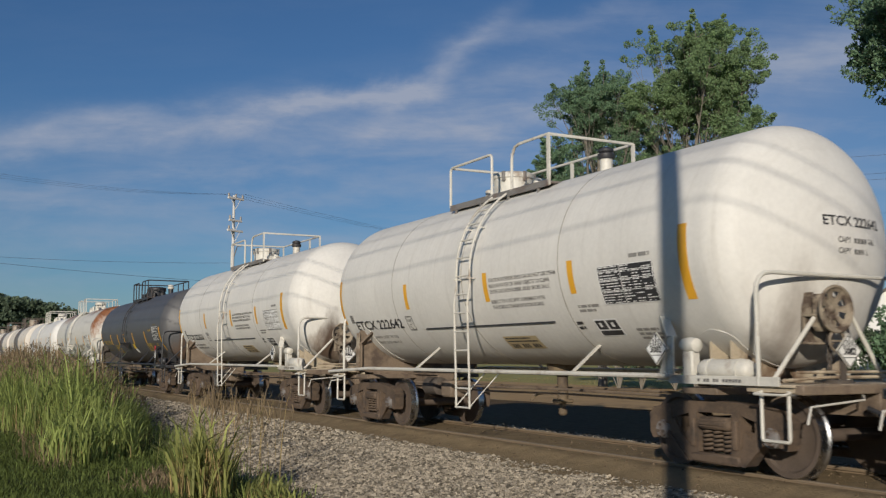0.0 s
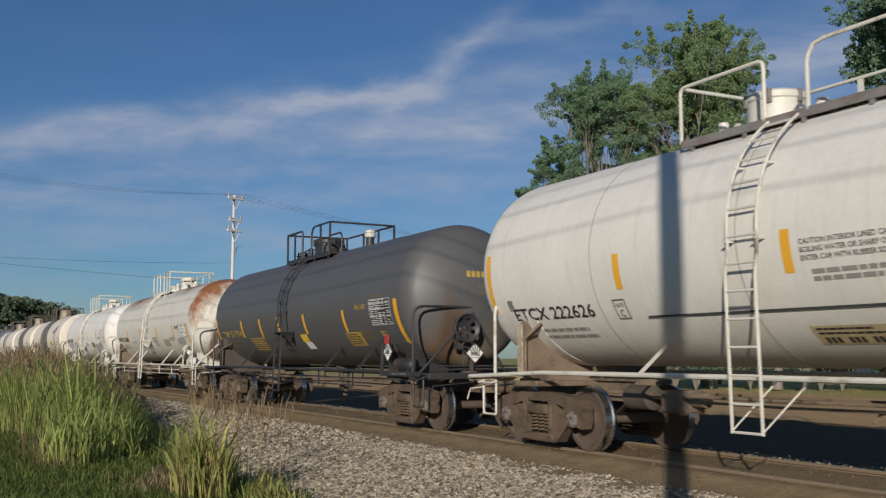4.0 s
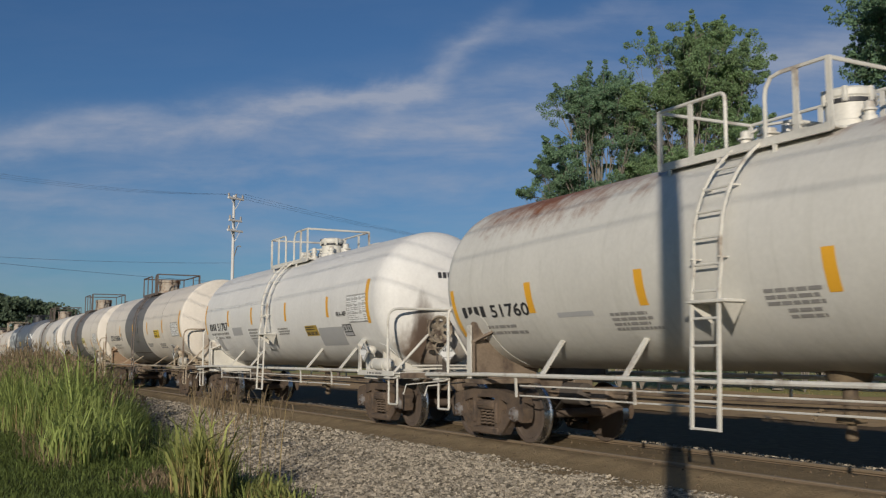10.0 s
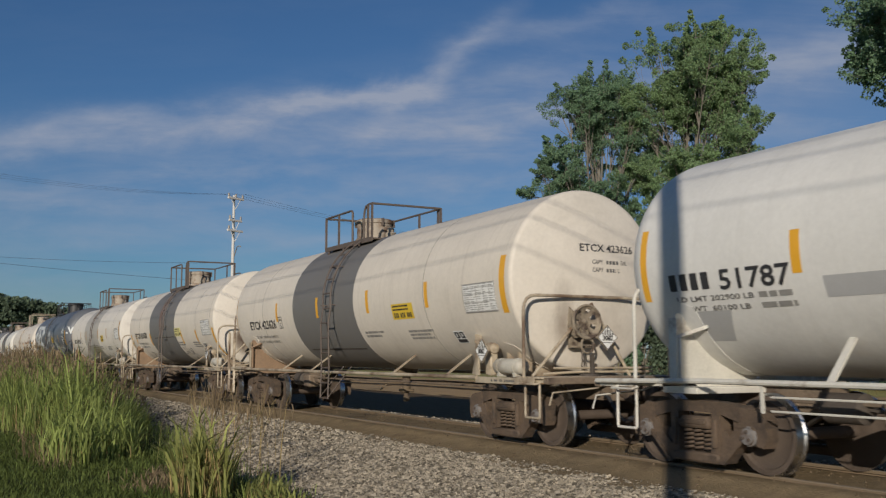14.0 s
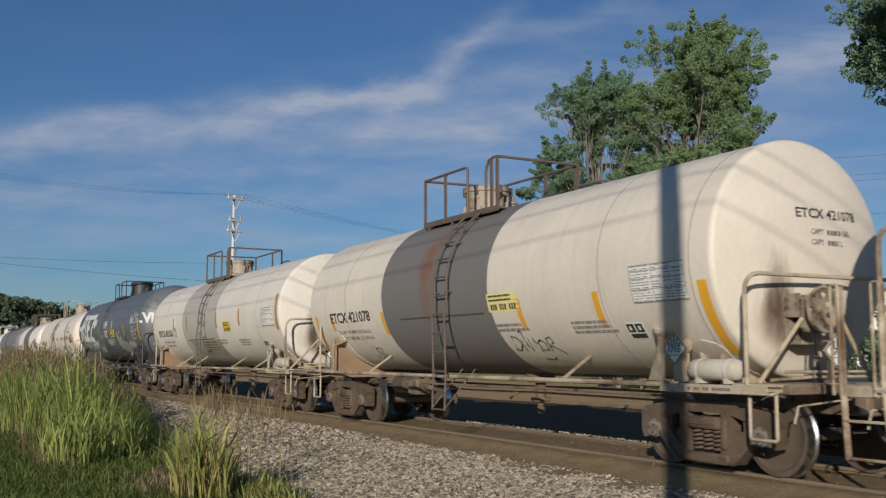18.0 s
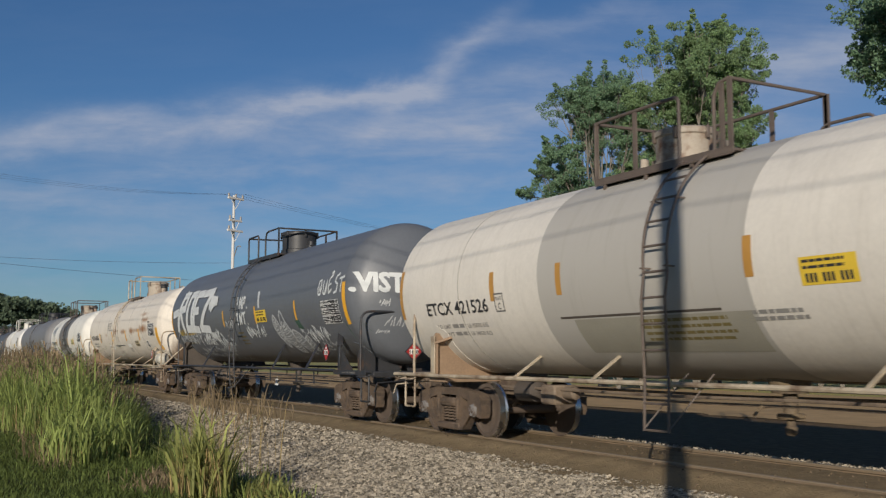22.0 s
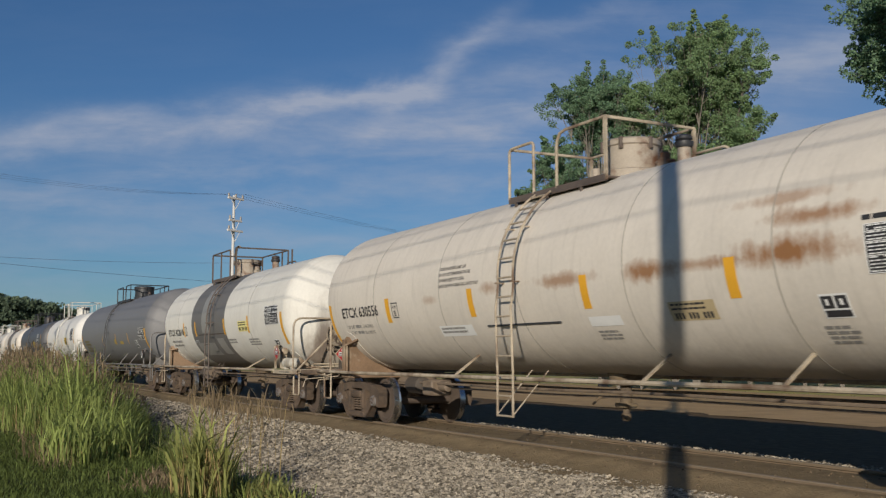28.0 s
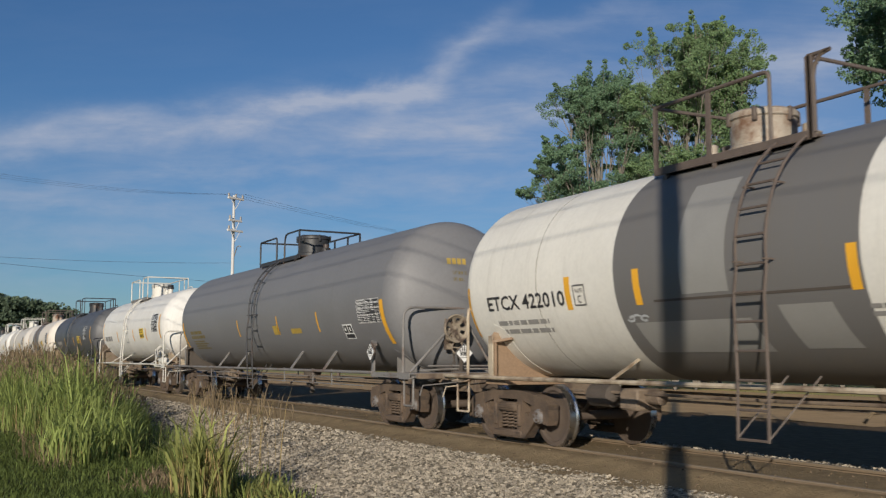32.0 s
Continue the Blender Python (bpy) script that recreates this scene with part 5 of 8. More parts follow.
def marks_rusty_white(skin, car, tank, e):
    mark_number(skin, tank, "#### 51760", -6.35, 2.0, 2.02, 0.21, M["ink"], 4)
    lines(skin, tank, -6.2, 1.87, 1.7, 2, 0.055, M["faint"], 31, 0.06)
    cover_patch(skin, tank, -3.65, -2.8, 1.93, 2.0)
    lines(skin, tank, -2.45, 1.95, 0.95, 4, 0.045, M["faint"], 32)
    lines(skin, tank, 0.35, 2.10, 0.9, 3, 0.045, M["faint"], 33)
    lines(skin, tank, 0.60, 1.88, 0.5, 2, 0.045, M["faint"], 34)
    cover_patch(skin, tank, 2.10, 3.0, 1.76, 2.0, material("buff_cover_paint", (0.36, 0.31, 0.23), 0.6, vary=0.08))
    lines(skin, tank, 3.12, 2.06, 0.85, 2, 0.045, M["faint"], 35)
    s = Shape()
    skin.text(s, "FRA AIP", 4.28, skin.v(2.34), 0.11, 0.55)
    letter_parts(tank, s, M["ink"])
    data_panel(skin, tank, 4.83, 2.50, 1.03, 0.48, False, 7)
    small_box(skin, tank, 4.33, 2.0, 0.44, 0.24, M["faint"], M["patch"])
    lines(skin, tank, 4.88, 2.0, 0.5, 5, 0.045, M["faint"], 36)
    end_marks(skin, tank, "#### 51760", 2.85, M["ink"], M["ink_worn"], 4)


def marks_clean_white(skin, car, tank, e):
    mark_number(skin, tank, "#### 51787", -6.05, 2.14, 1.9, 0.23, M["ink"], 4)
    text_lines(skin, tank, ("LD LMT 202900 LB", "LT WT  60100 LB"), -5.98, 2.08, 1.25, 0.065, 0.06, M["ink_worn"])
    lines(skin, tank, -4.66, 2.08, 0.55, 2, 0.065, M["faint"], 41, 0.06)
    cover_patch(skin, tank, -6.06, -5.85, 1.62, 1.71, M["red"])
    cover_patch(skin, tank, -3.75, -2.85, 1.97, 2.19)
    cover_patch(skin, tank, -5.85, -5.15, 1.55, 1.90, lean=-0.18)
    lines(skin, tank, -2.25, 2.12, 0.9, 4, 0.05, M["faint"], 42)
    cover_patch(skin, tank, -2.2, -1.85, 1.49, 1.82, lean=-0.12)
    lines(skin, tank, 0.2, 2.08, 0.95, 3, 0.04, M["faint"], 43)
    yellow_sign(skin, tank, 2.15, 2.09, 0.78, 0.26, M["gold"])
    cover_patch(skin, tank, 3.0, 4.45, 1.62, 2.02, lean=-0.15)
    s = Shape()
    skin.text(s, "FRA-AIP", 4.26, skin.v(2.24), 0.10, 0.56)
    letter_parts(tank, s, M["ink"])
    data_panel(skin, tank, 4.90, 2.66, 1.0, 0.58, False, 8)
    small_box(skin, tank, 4.45, 2.06, 0.48, 0.28, M["ink"], M["patch"])
    end_marks(skin, tank, "#### 51787", 2.94, M["ink"], M["ink_worn"], 4)


def marks_banded(number, seed, **opt):
    def marks(skin, car, tank, e):
        x = opt.get("x", -6.42)
        mark_number(skin, tank, number, x, 2.09, 2.1, 0.22, M["ink"])
        ld, lt = opt.get("loads", ("", ""))
        for words, z, k in ((ld, 1.92, 0), (lt, 1.79, 1)):
            if words:
                text_lines(skin, tank, (("LD LMT", "LT WT")[k],), x + 0.22, z, 0.46, 0.075, 0.05, M["faint"])
                if opt.get("pounds"):
                    text_lines(skin, tank, (opt["pounds"][k],), x + 0.76, z, 0.44, 0.075, 0.05, M["faint"])
                else:
                    lines(skin, tank, x + 0.74, z, 0.50, 1, 0.07, M["faint"], seed + k)
                text_lines(skin, tank, ("LB " + words,), x + 1.26, z, 0.66, 0.075, 0.05, M["faint"])
            else:
                lines(skin, tank, x + 0.17, z, 1.65, 1, 0.075, M["faint"], seed + k)
        if opt.get("plate", True):
            plate_box(skin, tank, x + 2.32, 2.36, 0.27, 0.30, "C", M["ink_worn"])
        yellow_sign(skin, tank, opt.get("sign", 2.62), opt.get("sign_z", 2.36), opt.get("sign_w", 0.90), 0.30, opt.get("sign_mat"))
        lines(skin, tank, 1.05, 1.88, 0.9, 2, 0.05, M["faint"], seed + 2)
        lines(skin, tank, 3.05, 1.86, 1.0, 3, 0.045, M["faint"], seed + 3)
        data_panel(skin, tank, opt.get("panel", 5.45), opt.get("panel_z", 2.56), 1.03, 0.48, opt.get("panel_dark", False), seed)
        small_box(skin, tank, opt.get("box", 4.72), 1.81, 0.36, 0.26, M["paper"], M["ink"])
        s = Shape()
        xa, xb = opt.get("strip", (-2.6, 0.6))
        z = opt.get("strip_z", 1.90)
        skin.patch(s, xa, xb, skin.v(z), skin.v(z + 0.03))
        decal(tank, s, M["dark"], "thin dark strip along the band")
        end_marks(skin, tank, number, 3.04, M["ink"], M["ink_worn"])
        if opt.get("more"):
            opt["more"](skin, car, tank)
    return marks


def more_scrawl(skin, car, tank):
    s = Shape()
    low, tall = skin.v(1.33), 0.40
    for pts in (((0, 0.05), (0.08, 0.95), (0.22, 0.1), (0.33, 1.0)), ((0.58, 0.85), (0.40, 0.75), (0.42, 0.55), (0.57, 0.45), (0.52, 0.15), (0.36, 0.1)),
                ((0.62, 0.0), (0.68, 0.9)), ((0.86, 0.85), (0.66, 0.42), (0.90, 0.12), (1.02, 0.2))):
        skin.ribbon(s, [(-4.42 + 0.66 * a, low + tall * b) for a, b in pts], 0.026)
    low, tall = skin.v(1.42), 0.44
    for pts in (((0.02, 0.15), (0.09, 0.85), (0.20, 0.75), (0.22, 0.45), (0.10, 0.15), (0.0, 0.2)), ((0.22, 0.1), (0.26, 0.7), (0.33, 0.3), (0.35, 0.95)), ((0.30, 0.98), (0.34, 1.08), (0.38, 0.98)),
                ((0.36, 0.1), (0.42, 0.75), (0.47, 0.25), (0.53, 0.72), (0.55, 0.05)), ((0.66, 0.65), (0.58, 0.5), (0.60, 0.18), (0.70, 0.15), (0.74, 0.5), (0.66, 0.66)),
                ((0.76, 0.1), (0.80, 0.7), (0.90, 0.75), (0.91, 0.5), (0.80, 0.42), (1.0, -0.05)), ((0.45, -0.32), (0.62, -0.38), (0.70, -0.22))):
        skin.ribbon(s, [(1.18 + 1.28 * a, low + tall * b) for a, b in pts], 0.028)
    decal(tank, s, M["ink"], "black spray-can scrawls", True)


def more_faded(skin, car, tank):
    cover_patch(skin, tank, -2.3, 1.05, 1.42, 1.88, material("faded_khaki_cover_paint", (0.30, 0.285, 0.235), 0.6, vary=0.08))
    lines(skin, tank, -0.9, 1.84, 1.7, 4, 0.045, M["dullgold"], 211, 0.05)


def more_cover(skin, car, tank):
    lite = material("light_grey_cover_paint", (0.27, 0.265, 0.25), 0.5, vary=0.06)
    cover_patch(skin, tank, -1.52, -0.75, 2.11, 3.45, lite)
    cover_patch(skin, tank, -2.55, -0.55, 1.42, 1.80, lite, 0.1)
    cover_patch(skin, tank, -0.10, 0.62, 1.45, 1.92, lite, 0.12)
    s = Shape()
    skin.scribble(s, -2.65, skin.v(1.86), 0.4, 0.09, 3, 0.03, 3)
    decal(tank, s, M["tag_grey"], "smeared spray paint", True)


def outline_blobs(skin, tank, blobs, seed):
    """Sprayed shell shapes: a thin grey fill, a pinched uneven outline and slanting hatch strokes. blobs: (x, z, half-length, half-height, lean)."""
    r2 = random.Random(seed)
    for x, z, rx, rv, lean in blobs:
        cv = skin.v(z)
        bumps = [r2.uniform(-0.10, 0.10) for _ in range(4)]

        def edge(a, k=1.0):
            q = k * (1 + sum(b * math.sin((i + 2) * a + i) for i, b in enumerate(bumps)))
            up = math.sin(a)
            return x + rx * q * math.cos(a) * (1 - 0.38 * max(0.0, -up)) - lean * rv * q * up, cv + rv * q * up
        fill = Shape()
        rim = [edge(2 * math.pi * i / 32) for i in range(32)]
        inner = [edge(2 * math.pi * i / 32, 0.5) for i in range(32)]
        fill.v = [skin.side(*p, 0.005) for p in rim + inner] + [skin.side(x, cv, 0.005)]
        fill.f = [(i, (i + 1) % 32, 32 + (i + 1) % 32, 32 + i) for i in range(32)] + [(32 + i, 32 + (i + 1) % 32, 64) for i in range(32)]
        fill.m = [0] * len(fill.f)
        body = decal(tank, fill, M["tag_haze"], "thin grey sprayed shell shape")
        s = Shape()
        skin.ribbon(s, rim + rim[:1], 0.045, 0, 0.009)
        n = max(8, int(rv / 0.03))
        for j in range(n):
            t = -0.9 + 1.8 * j / (n - 1)
            (ax, av), (bx, bv) = edge(math.pi - math.asin(t), 0.93), edge(math.asin(t), 0.93)
            lo, hi = r2.choice(((0.02, 0.55), (0.3, 0.97), (0.05, 0.9)))
            tilt, sag = r2.uniform(0.05, 0.14), r2.uniform(0.0, 0.05)
            skin.ribbon(s, [(ax + (bx - ax) * q, av + (bv - av) * q + tilt * (q - 0.5) - sag * 4 * q * (1 - q)) for q in (lo + (hi - lo) * i / 6 for i in range(7))], r2.uniform(0.016, 0.036), 0, 0.0095)
        part("stroke", s, M["tag_grey"], body, "pale hatch strokes", smooth=60)["kind"] = "stuff"


def marks_tagged_black(skin, car, tank, e):
    # wide block letters sprayed across the plates
    strokes = (
        # R
        ((0.05, 0.0), (0.16, 1.0)), ((0.13, 0.92), (0.27, 0.95), (0.26, 0.58), (0.12, 0.52)), ((0.15, 0.5), (0.24, 0.02)),
        # O
        ((0.33, 0.05), (0.37, 0.93), (0.50, 0.96), (0.47, 0.06), (0.33, 0.05)),
        # E
        ((0.70, 0.95), (0.57, 0.93), (0.53, 0.06), (0.66, 0.04)), ((0.55, 0.50), (0.66, 0.52)),
        # Z
        ((0.76, 0.93), (0.98, 0.98), (0.86, 0.55), (0.74, 0.08), (0.95, 0.06)),
        # arrow tails
        ((-0.06, 0.42), (0.06, 0.48)), ((0.98, 0.62), (1.14, 0.72)), ((1.0, 0.78), (1.12, 0.74), (1.02, 0.58)))
    x0, z0, wide, high = -7.75, 2.26, 4.35, 1.28
    for n_stroke, line in enumerate(strokes):
        s = Shape()
        for k, ((ax, ay), (bx, by)) in enumerate(zip(line, line[1:])):
            # every straight run of the stroke, a little longer than its corners
            a_, b_ = [(x0 + wide * (qx + 0.05 * qy), skin.v(z0) + high * qy - 0.14 * qx) for qx, qy in ((ax, ay), (bx, by))]
            run_x, run_v = b_[0] - a_[0], b_[1] - a_[1]
            far_ = math.hypot(run_x, run_v)
            ex, ev = run_x / far_ * 0.10, run_v / far_ * 0.10
            pts = [(a_[0] - ex + (run_x + 2 * ex) * i / 6, a_[1] - ev + (run_v + 2 * ev) * i / 6) for i in range(7)]
            skin.ribbon(s, pts, 0.25, 0, 0.009 + 0.002 * n_stroke + 0.0012 * k)
        part("letter", s, M["tag"], tank, "white sprayed block letter stroke", smooth=60)
    s = Shape()
    pts, fs, length = letters(".VISTA.")
    for ox, oz in ((0, 0), (0.014, 0.012), (-0.012, 0.014), (0.02, -0.008)):
        layer = Shape().add([skin.end(-1.50 + ox + px / length * 1.42, 2.74 + oz + py * 0.40 - 0.04 * px / length, 0.012 + ox * 0.05) for px, py in pts], fs)
        s.add(layer.v, layer.f)
    letter_parts(tank, s, M["tag"], "white sprayed letter")
    for k, (x, z, w, h, st, n, mat) in enumerate(((-7.6, 1.75, 2.3, 0.42, 0.045, 9, "tag_grey"), (-7.4, 1.95, 3.4, 0.30, 0.03, 13, "tag_grey"), (-7.2, 1.40, 2.4, 0.30, 0.03, 9, "tag_grey"), (-5.9, 1.5, 3.6, 0.36, 0.04, 14, "tag_grey"), (-4.4, 1.9, 1.9, 0.34, 0.045, 7, "tag"), (-5.2, 1.70, 2.0, 0.56, 0.05, 7, "tag"), (-4.9, 1.36, 2.2, 0.28, 0.03, 8, "tag_grey"),
                                                  (-3.3, 1.58, 1.5, 0.70, 0.05, 5, "tag"), (-4.3, 1.30, 2.4, 0.22, 0.03, 9, "tag_grey"), (-1.8, 2.15, 0.75, 0.42, 0.04, 3, "tag"), (0.0, 1.86, 1.5, 0.46, 0.038, 8, "tag"),
                                                  (4.62, 1.70, 1.2, 0.48, 0.038, 7, "tag"), (5.0, 1.58, 0.9, 0.25, 0.03, 5, "tag_grey"), (4.15, 1.86, 0.7, 0.22, 0.03, 3, "tag_grey"), (4.5, 1.50, 0.9, 0.16, 0.03, 4, "tag_grey"))):
        decal(tank, tag_strokes(skin, Shape(), x, z, w, h, 40 + k, st, n), M[mat], "sprayed tag" if mat == "tag" else "thin grey sprayed tag", True)
    s = Shape()
    for k, (y, z, w, h) in enumerate(((-0.98, 2.42, 0.22, 0.16), (-0.84, 1.98, 0.42, 0.24), (-0.98, 1.84, 0.28, 0.10), (0.42, 2.72, 0.4, 0.3))):
        r2 = random.Random(70 + k)
        for i in range(7):
            a, b = y + w * i / 7, z + h * r2.uniform(0.0, 0.4)
            a2, b2 = a + w * r2.uniform(0.02, 0.2), z + h * r2.uniform(0.6, 1.0)
            s.add([skin.end(a, b, 0.008), skin.end(a + 0.02, b, 0.008), skin.end(a2 + 0.02, b2, 0.008), skin.end(a2, b2, 0.008)], [(0, 1, 2, 3)])
    decal(tank, s, M["tag_grey"], "small sprayed tags on the tank end", True)
    outline_blobs(skin, tank, ((2.62, 1.98, 0.22, 0.46, 0.22), (3.16, 1.86, 0.36, 0.58, 0.22), (3.82, 1.70, 0.30, 0.40, 0.2), (4.30, 1.66, 0.20, 0.26, 0.2)), 6)
    cover_patch(skin, tank, 3.98, 4.28, 2.02, 2.24, M["green_spray"], 0.15)
    cover_patch(skin, tank, 1.30, 1.46, 2.64, 3.08, M["tag_grey"], 0.05)
    glyphs = {"P": (((0, 0), (0.12, 1)), ((0.1, 0.95), (0.7, 0.9), (0.6, 0.5), (0.06, 0.45))), "M": (((0, 0), (0.1, 1), (0.4, 0.35), (0.8, 1), (0.85, 0)),),
              "Q": (((0.85, 0.5), (0.6, 1.0), (0.2, 0.95), (0.0, 0.45), (0.2, 0.0), (0.6, 0.05), (0.85, 0.5)), ((0.45, 0.6), (0.5, 0.3), (0.3, 0.35))), "U": (((0.0, 0.95), (0.1, 0.1), (0.5, 0.0), (0.75, 0.95), (0.8, 0.05)),),
              "E": (((0.2, 1.35), (0.55, 1.5), (0.6, 1.2), (0.1, 1.0), (0.0, 0.5), (0.2, 0.05), (0.8, 0.25)), ((0.05, 0.55), (0.6, 0.65))), "S": (((0.95, 1.25), (0.4, 1.1), (0.2, 0.75), (0.8, 0.55), (0.7, 0.1), (0.1, 0.0)),),
              "T": (((-0.1, 0.9), (0.9, 1.0)), ((0.4, 0.95), (0.35, 0))), "N": (((0, 0), (0.1, 1), (0.6, 0.05), (0.8, 1.05)),), ".": (((0.2, 0.0), (0.32, 0.06)),)}
    for word, gx, gz, wide in (("PMP.", -0.62, 2.68, 0.075), ("TNT.", -0.68, 2.25, 0.075), ("QUEST", 5.72, 2.74, 0.05)):
        for k, ch in enumerate(word):
            s = Shape()
            for line in glyphs[ch]:
                pts = []
                for (ax, ay), (bx, by) in zip(line, line[1:]):
                    pts += [(ax + (bx - ax) * i / 4, ay + (by - ay) * i / 4) for i in range(4)]
                pts.append(line[-1])
                skin.ribbon(s, [(gx + 0.31 * k + 0.26 * a + 0.05 * b, skin.v(gz) + 0.33 * b) for a, b in pts], wide)
            part("letter", s, M["tag"], tank, "sprayed letter", smooth=60)
    yellow_sign(skin, tank, 1.10, 2.58, 0.86, 0.32)
    data_panel(skin, tank, 5.88, 2.60, 1.02, 0.52, True, 9)
    s = Shape()
    skin.text(s, "NATX 300894", -7.45, skin.v(2.08), 0.20, 2.05)
    letter_parts(tank, s, M["gold"])
    lines(skin, tank, -7.2, 1.95, 1.7, 2, 0.05, M["dullgold"], 91, 0.08)
    lines(skin, tank, -0.9, 2.05, 0.6, 4, 0.04, M["dullgold"], 92, 0.08)
    cover_patch(skin, tank, 7.0, 7.55, 1.75, 2.15, M["green_spray"], 0.1)
    end_marks(skin, tank, "NATX 300894", 3.02, M["gold"], M["dullgold"], y=-0.05, wide=1.0)


def marks_rust_streaked(skin, car, tank, e):
    mark_number(skin, tank, "ETCX 630556", -7.28, 2.18, 1.80, 0.21, M["ink"])
    for k, (name_, load) in enumerate((("LD LMT", "LB 88 500 KG"), ("LT WT", "LB 30 800 KG"))):
        z = 2.02 - 0.12 * k
        text_lines(skin, tank, (name_,), -7.17 + 0.04 * k, z, 0.36 - 0.04 * k, 0.07, 0.05, M["faint"])
        lines(skin, tank, -6.76, z, 0.30, 1, 0.065, M["faint"], 61 + k)
        text_lines(skin, tank, (load,), -6.40, z, 0.50, 0.07, 0.05, M["faint"])
    plate_box(skin, tank, -4.85, 2.39, 0.27, 0.30, "B", M["ink_worn"])
    text_lines(skin, tank, ("CAUTION INTERIOR LINED CAR", "DO NOT USE STEAM BOILING WATER", "OR SHARP OBJECTS TO CLEAN.", "ENTER CAR WITH RUBBER SOLED SHOES ONLY"), -2.85, 2.90, 1.35, 0.055, 0.045, M["ink_worn"])
    cover_patch(skin, tank, -3.16, -2.0, 1.72, 1.90, M["paper"])
    lines(skin, tank, -3.1, 1.87, 0.95, 2, 0.04, M["faint"], 63, 0.03)
    cover_patch(skin, tank, 1.22, 1.92, 1.78, 1.91, M["paper"])
    lines(skin, tank, 1.3, 1.72, 0.5, 3, 0.035, M["faint"], 64)
    yellow_sign(skin, tank, 2.9, 2.03, 0.80, 0.26, M["buff"])
    data_panel(skin, tank, 5.88, 2.64, 1.08, 0.48, True, 10)
    lines(skin, tank, 5.86, 2.73, 0.42, 1, 0.05, M["ink"], 65)
    small_box(skin, tank, 5.19, 2.0, 0.36, 0.28, M["paper"], M["ink"])
    lines(skin, tank, 5.1, 1.68, 0.42, 4, 0.04, M["faint"], 66)
    end_marks(skin, tank, "ETCX 630556", 2.95, M["ink"], M["ink_worn"])


def marks_grey(skin, car, tank, e):
    end_marks(skin, tank, "####", 3.16, M["gold"], M["dullgold"], 4, y=-0.44, wide=0.47)
    lines(skin, tank, -7.0, 2.18, 1.6, 2, 0.10, M["dullgold"], 71, 0.05)
    lines(skin, tank, -6.9, 1.88, 1.6, 4, 0.05, M["dullgold"], 72)
    data_panel(skin, tank, 6.80, 2.52, 1.1, 0.48, True, 11)
    small_box(skin, tank, 5.85, 2.05, 0.5, 0.34, M["paper"], M["ink"])
    s = Shape()
    skin.patch(s, 2.6, 3.3, skin.v(1.92), skin.v(2.04))
    decal(tank, s, M["gold"], "faded yellow notice")
    s = Shape()
    skin.patch(s, 1.3, 1.7, skin.v(1.92), skin.v(2.14))
    decal(tank, s, M["gold"], "faded yellow notice")


def marks_far(skin, car, tank, e):
    lines(skin, tank, -5.6, 2.3, 1.9, 1, 0.22, M["faint"], 81)
    data_panel(skin, tank, 4.6, 3.0, 1.0, 0.7, True, 12)
    yellow_sign(skin, tank, 2.3, 2.5, 0.8, 0.4)


def spec(R, L, paint, label, marks, **kw):
    """R, L: places of the right-hand wheels of the two trucks on the train."""
    tc = R - L
    half = tc / 2 + 0.2
    c = dict(tc=tc, at=(R + L) / 2 - 0.889, r=1.40, top=3.93, x0=-half, x1=half, paint=paint, label=label, tank="painted steel tank with dished ends",
             marks=marks, pipe=M["white_pipe"], rail=M["white_pipe"], ladder=M["white_pipe"], top_rail=M["white_pipe"], top_metal=M["grey_pipe"], deck=M["cream_pipe"],
             saddle=M["sill"], beam=M["beam"], dome_mat=M["white_pipe"], seams=(), stays=(-3.9, -1.95, 2.45, 4.6), lower=False,
             sill_beam=False, lad=-0.2, lad_flat=False, plat=(-2.3, 1.1), dome=-0.2, vent=1.6, stripes=(), head=(0.36, 0.54), right_end=-0.12, rail_z=1.08, lad_z=0.53, res=(0.125, 1.21), placard=("striped", "3082"), placard_x=tc / 2)
    c.update(kw)
    c["tank"] = kw.get("tank", "painted steel tank with dished ends")
    return c


def stripes(left, mids, right, w=0.13, zlo=2.02, zhi=2.48, long=(2.05, 2.95)):
    out = [(left, *long, 0.12)] + [(q, zlo, zhi, w) for q in mids]
    return out + [(right, *long, 0.16)]


grey_band = (0.17, 0.165, 0.16)
P_white_a = tank_paint("off_white_tank_paint", WHITE, head=(-5.6, 5.22), soot=0.35, soil=0.45)
P_white_b = tank_paint("white_tank_paint_with_sooty_end", WHITE, head=(-6.0, 4.91), soil=0.45)
P_black = tank_paint("dull_black_tank_paint", (0.092, 0.093, 0.098), head=(-6.45, 6.17), soil=0.35, grime=(0.09, 0.075, 0.06), streaks=0.15, rough=0.5)
P_rusty = tank_paint("white_tank_paint_with_rust", (0.61, 0.595, 0.545), head=(-6.6, 6.22), soil=0.65, grime=(0.20, 0.20, 0.14), rust=((-4.6, 4.05, 2.9, 0.80, 1.0), (6.50, 3.25, 0.40, 1.0, 1.0), (6.35, 3.9, 0.6, 0.5, 1.0), (3.8, 4.05, 3.3, 0.50, 1.0)), rust_colour=(0.235, 0.092, 0.037))
P_clean = tank_paint("clean_white_tank_paint", (0.70, 0.69, 0.66), head=(-6.5, 6.20), soil=0.42, streaks=0.12)
P_cream_f = tank_paint("cream_tank_paint_with_grey_band", CREAM, head=(-7.4, 6.86), soot=0.4, soil=0.4, bands=((-2.9, 0.8, grey_band),))
